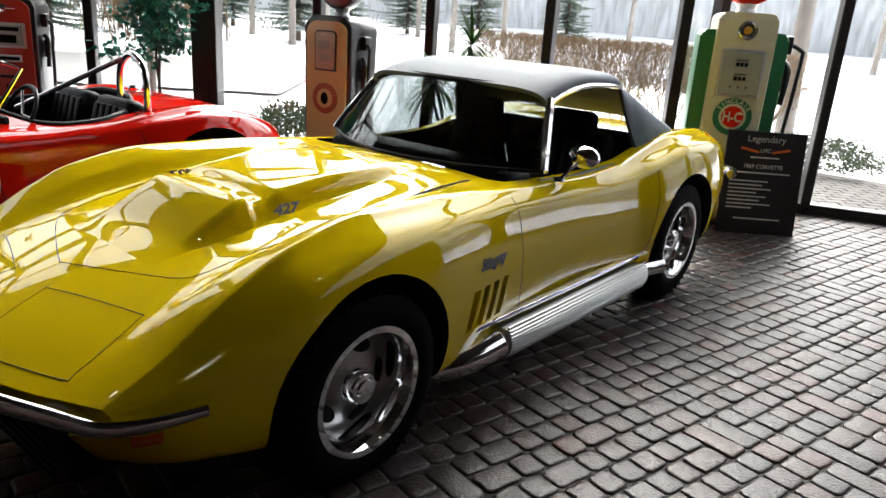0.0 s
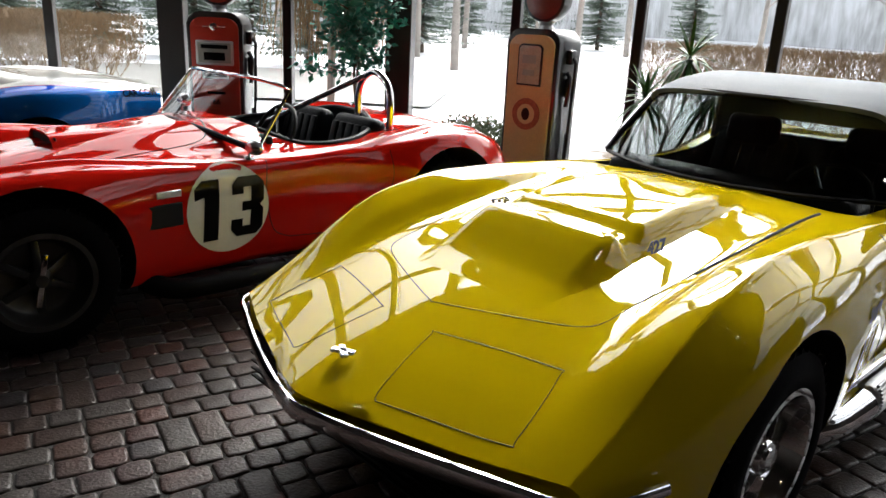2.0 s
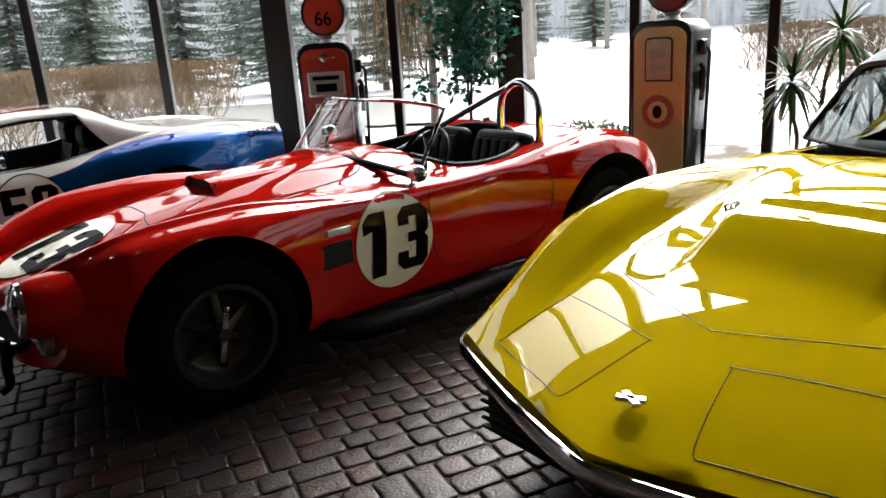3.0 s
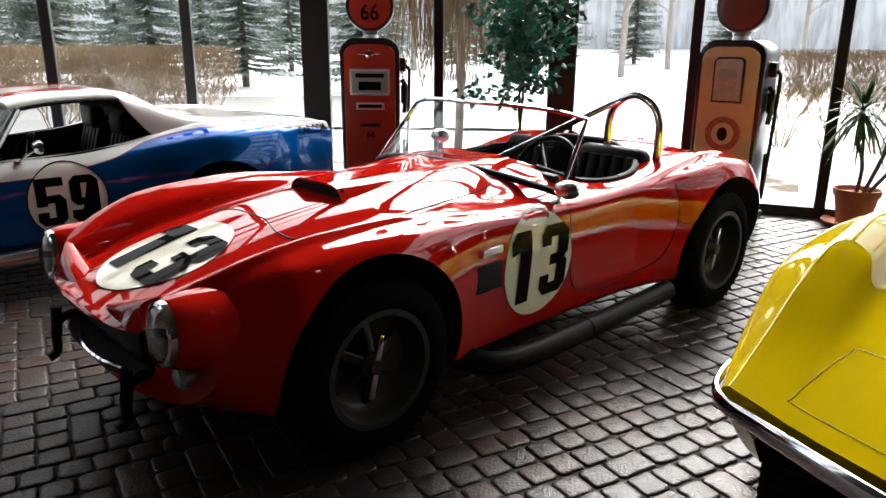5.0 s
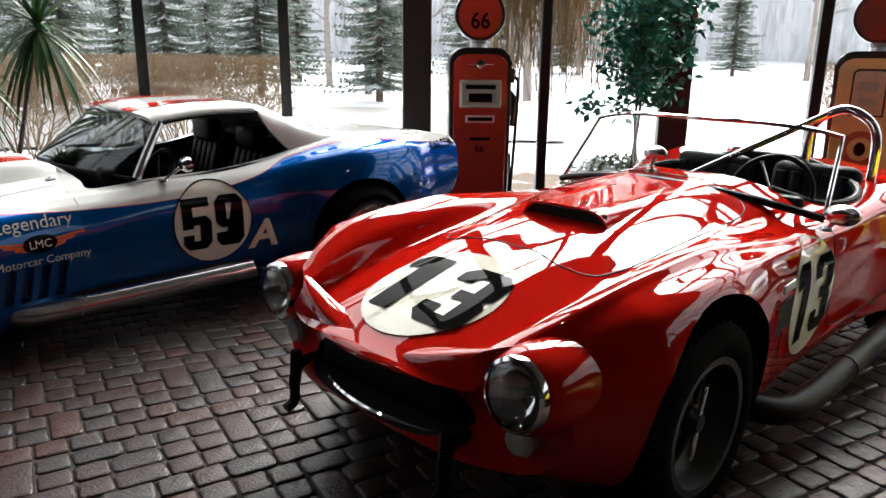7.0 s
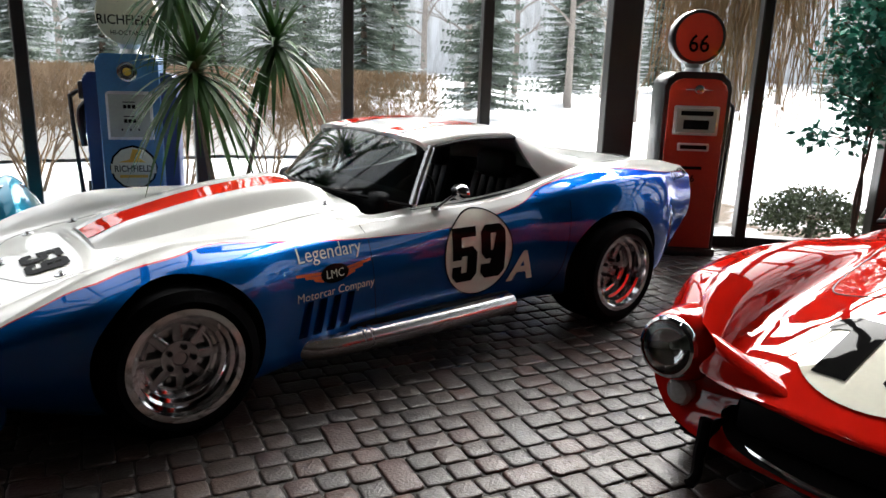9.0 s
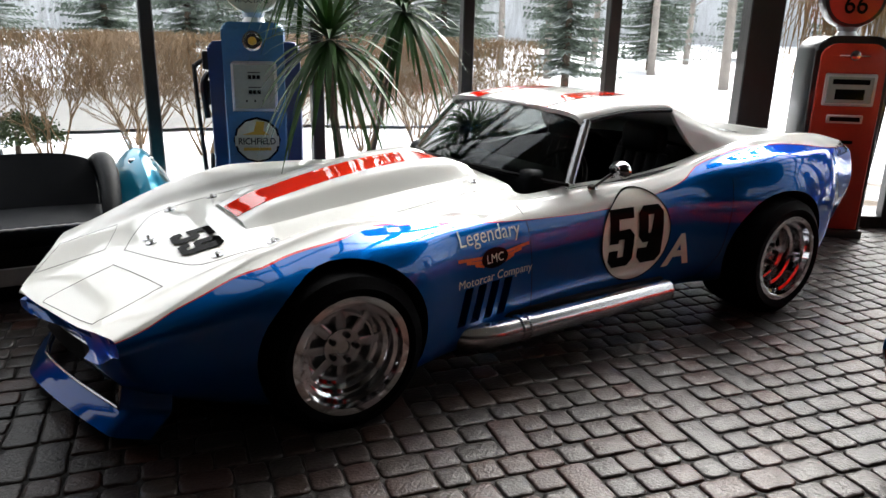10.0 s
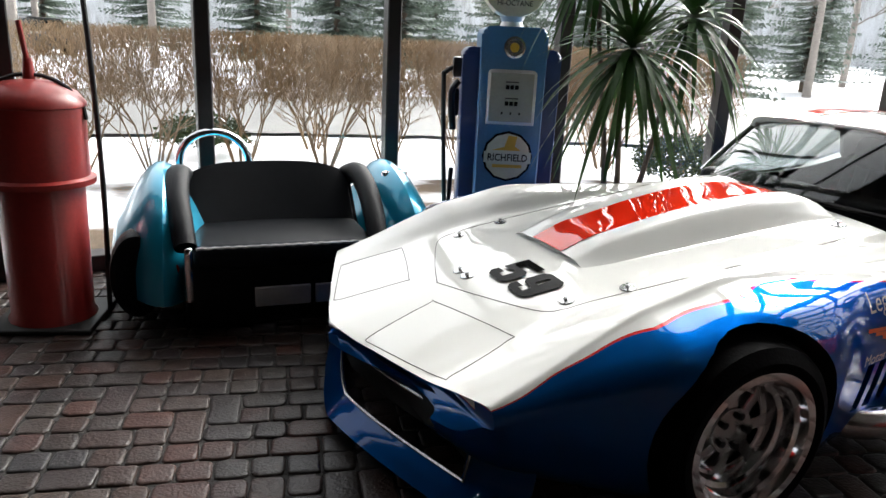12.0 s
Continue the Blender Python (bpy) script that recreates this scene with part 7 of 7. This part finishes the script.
# distant wood, its mist put into the pale grey colour ramp
WOODS = bpy.data.materials.new("misty_far_woods")
WOODS.use_nodes = True
n, l = WOODS.node_tree.nodes, WOODS.node_tree.links
co = n.new("ShaderNodeTexCoord")
mp = n.new("ShaderNodeMapping")
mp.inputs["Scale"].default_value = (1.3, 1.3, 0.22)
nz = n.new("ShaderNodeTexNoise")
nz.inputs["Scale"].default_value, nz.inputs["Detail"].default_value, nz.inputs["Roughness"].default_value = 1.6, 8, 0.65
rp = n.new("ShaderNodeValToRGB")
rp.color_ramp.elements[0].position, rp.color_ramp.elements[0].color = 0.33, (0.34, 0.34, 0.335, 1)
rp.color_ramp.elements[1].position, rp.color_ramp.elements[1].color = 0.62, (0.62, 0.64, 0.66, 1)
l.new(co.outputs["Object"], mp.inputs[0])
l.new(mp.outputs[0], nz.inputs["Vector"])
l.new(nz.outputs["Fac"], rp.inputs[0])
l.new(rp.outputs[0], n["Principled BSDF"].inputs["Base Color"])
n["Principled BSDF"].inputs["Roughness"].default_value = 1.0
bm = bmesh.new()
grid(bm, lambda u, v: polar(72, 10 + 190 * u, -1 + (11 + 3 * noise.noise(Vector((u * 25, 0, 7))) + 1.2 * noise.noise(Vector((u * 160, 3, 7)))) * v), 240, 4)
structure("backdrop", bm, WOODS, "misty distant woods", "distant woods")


# ---- pavers of the floor ----
def paver_mesh(w, d, seed):
    """A tumbled stone: uneven rim, worn corners, a slightly hollow or domed face."""
    r = random.Random(seed)
    hw, hd = w / 2 - 0.0032, d / 2 - 0.0032
    c = min(hw, hd) * r.uniform(0.26, 0.46)
    pts = []
    for sx, sy in ((1, 1), (-1, 1), (-1, -1), (1, -1)):
        k = c * r.uniform(0.7, 1.3)
        a, b = (sx * hw, sy * (hd - k)), (sx * (hw - k), sy * hd)
        m = (sx * (hw - 0.30 * k), sy * (hd - 0.30 * k))
        pts += [a, m, b] if sx * sy > 0 else [b, m, a]
    mids = []
    for i, p in enumerate(pts):
        q = pts[(i + 1) % 12]
        mids.append(p)
        if math.hypot(p[0] - q[0], p[1] - q[1]) > 0.05:
            mids.append(((p[0] + q[0]) / 2, (p[1] + q[1]) / 2))
    pts = [(x + r.uniform(-0.0025, 0.0025), y + r.uniform(-0.0025, 0.0025)) for x, y in mids]
    n = len(pts)
    tilt = (r.uniform(-0.014, 0.014), r.uniform(-0.014, 0.014))
    v, f = [], []
    for inset, z in ((0.0, -0.014), (0.0, -0.0055), (0.0045, -0.0012), (0.013, 0.0)):
        for x, y in pts:
            q = math.hypot(x, y)
            s = max(0.2, (q - inset) / q)
            v.append((x * s, y * s, z + tilt[0] * x + tilt[1] * y))
    for a in (0, n, 2 * n):
        for i in range(n):
            j = (i + 1) % n
            f.append((a + i, a + j, a + n + j, a + n + i))
    v.append((0, 0, r.uniform(-0.0008, 0.0012)))
    f += [(3 * n + i, 3 * n + (i + 1) % n, 4 * n) for i in range(n)]
    return v, f


UNIT = 0.056
SIZES = [(2, 2), (3, 2), (3, 2), (2, 2), (2, 2), (4, 2), (3, 3), (2, 3), (3, 2), (2, 2)]
TURN = radians(-47)
ca, sa = math.cos(TURN), math.sin(TURN)
rng = random.Random(11)
NU, NV = 330, 330
U0, V0 = -12.0, -9.0
used = np.zeros((NU, NV), bool)
stones = []
poly = [Vector((x, y, 0)) for x, y in outline]


def indoors(x, y):
    c = False
    for i in range(len(poly)):
        a, b = poly[i], poly[i - 1]
        if (a.y > y) != (b.y > y) and x < (b.x - a.x) * (y - a.y) / (b.y - a.y) + a.x:
            c = not c
    return c


for j in range(NV):
    i = 0
    while i < NU:
        if used[i, j]:
            i += 1
            continue
        free = 1
        while i + free < NU and not used[i + free, j] and free < 4:
            free += 1
        fits = [s for s in SIZES if s[0] <= free and free - s[0] != 1] or [(free, 1 if free < 2 else 2)]
        w, d = rng.choice(fits)
        d = min(d, NV - j)
        used[i:i + w, j:j + d] = True
        u, v = U0 + (i + w / 2) * UNIT, V0 + (j + d / 2) * UNIT
        x, y = CX + ca * u - sa * v, CY + sa * u + ca * v
        if indoors(x, y):
            stones.append((x, y, w, d))
        i += w
kinds = {}


def near_walk(x, y):
    return -8.2 < x < 1.6 and 2.0 < y < 4.6


singles = [s for s in stones if near_walk(s[0], s[1])]
singles = sorted(singles, key=lambda s: (round(abs(s[1] - 2.9), 1), s[0]))[:300]
chosen = set(singles)
for x, y, w, d in singles:
    key = (w, d, rng.randrange(4))
    if key not in kinds:
        me = bpy.data.meshes.new("paver")
        v, f = paver_mesh(w * UNIT, d * UNIT, w * 100 + d * 10 + key[2])
        me.from_pydata(v, [], f)
        me.materials.append(PAVER)
        for p in me.polygons:
            p.use_smooth = True
        kinds[key] = me
    ob = new("paver", kinds[key])
    ob.parent = floor
    ob.matrix_local = pose(x, y, rng.uniform(-0.002, 0.002), 0, 0, math.degrees(TURN) + rng.uniform(-1.2, 1.2))
V, F = [], []
for n_, (x, y, w, d) in enumerate(stones):
    if (x, y, w, d) in chosen:
        continue
    v, f = paver_mesh(w * UNIT, d * UNIT, n_)
    a = TURN + rng.uniform(-0.02, 0.02)
    c, s, z0, o = math.cos(a), math.sin(a), rng.uniform(-0.002, 0.002), len(V)
    V += [(x + c * p - s * q, y + s * p + c * q, z + z0) for p, q, z in v]
    F += [tuple(o + k for k in t) for t in f]
me = bpy.data.meshes.new("pavers")
me.from_pydata(V, [], F)
me.materials.append(PAVER)
for p in me.polygons:
    p.use_smooth = True
ob = new("pavers", me)
ob.parent = floor
tagged(ob, "tumbled grey and reddish pavers", "", "", "stuff")
# pavers of the terrace outside
terrace = bpy.data.objects["pavement"]
V, F = [], []
for r_ in range(26):
    for c_ in range(48):
        x, y = 1.6 + 0.205 * c_ + 0.1 * (r_ % 2), 7.35 + 0.135 * r_
        if indoors(x, y) or indoors(x, y - 0.35) or math.hypot(x - CX, y - CY) > 12.2:
            continue
        v, f = paver_mesh(0.2, 0.13, 5000 + r_ * 60 + c_)
        o = len(V)
        V += [(x + p, y + q, z + GZ + 0.050) for p, q, z in v]
        F += [tuple(o + n_ for n_ in t) for t in f]
me = bpy.data.meshes.new("terrace_pavers")
me.from_pydata(V, [], F)
me.materials.append(PATIO)
ob = new("terrace_pavers", me)
ob.parent = terrace
tagged(ob, "damp grey pavers of the terrace", "", "", "stuff")
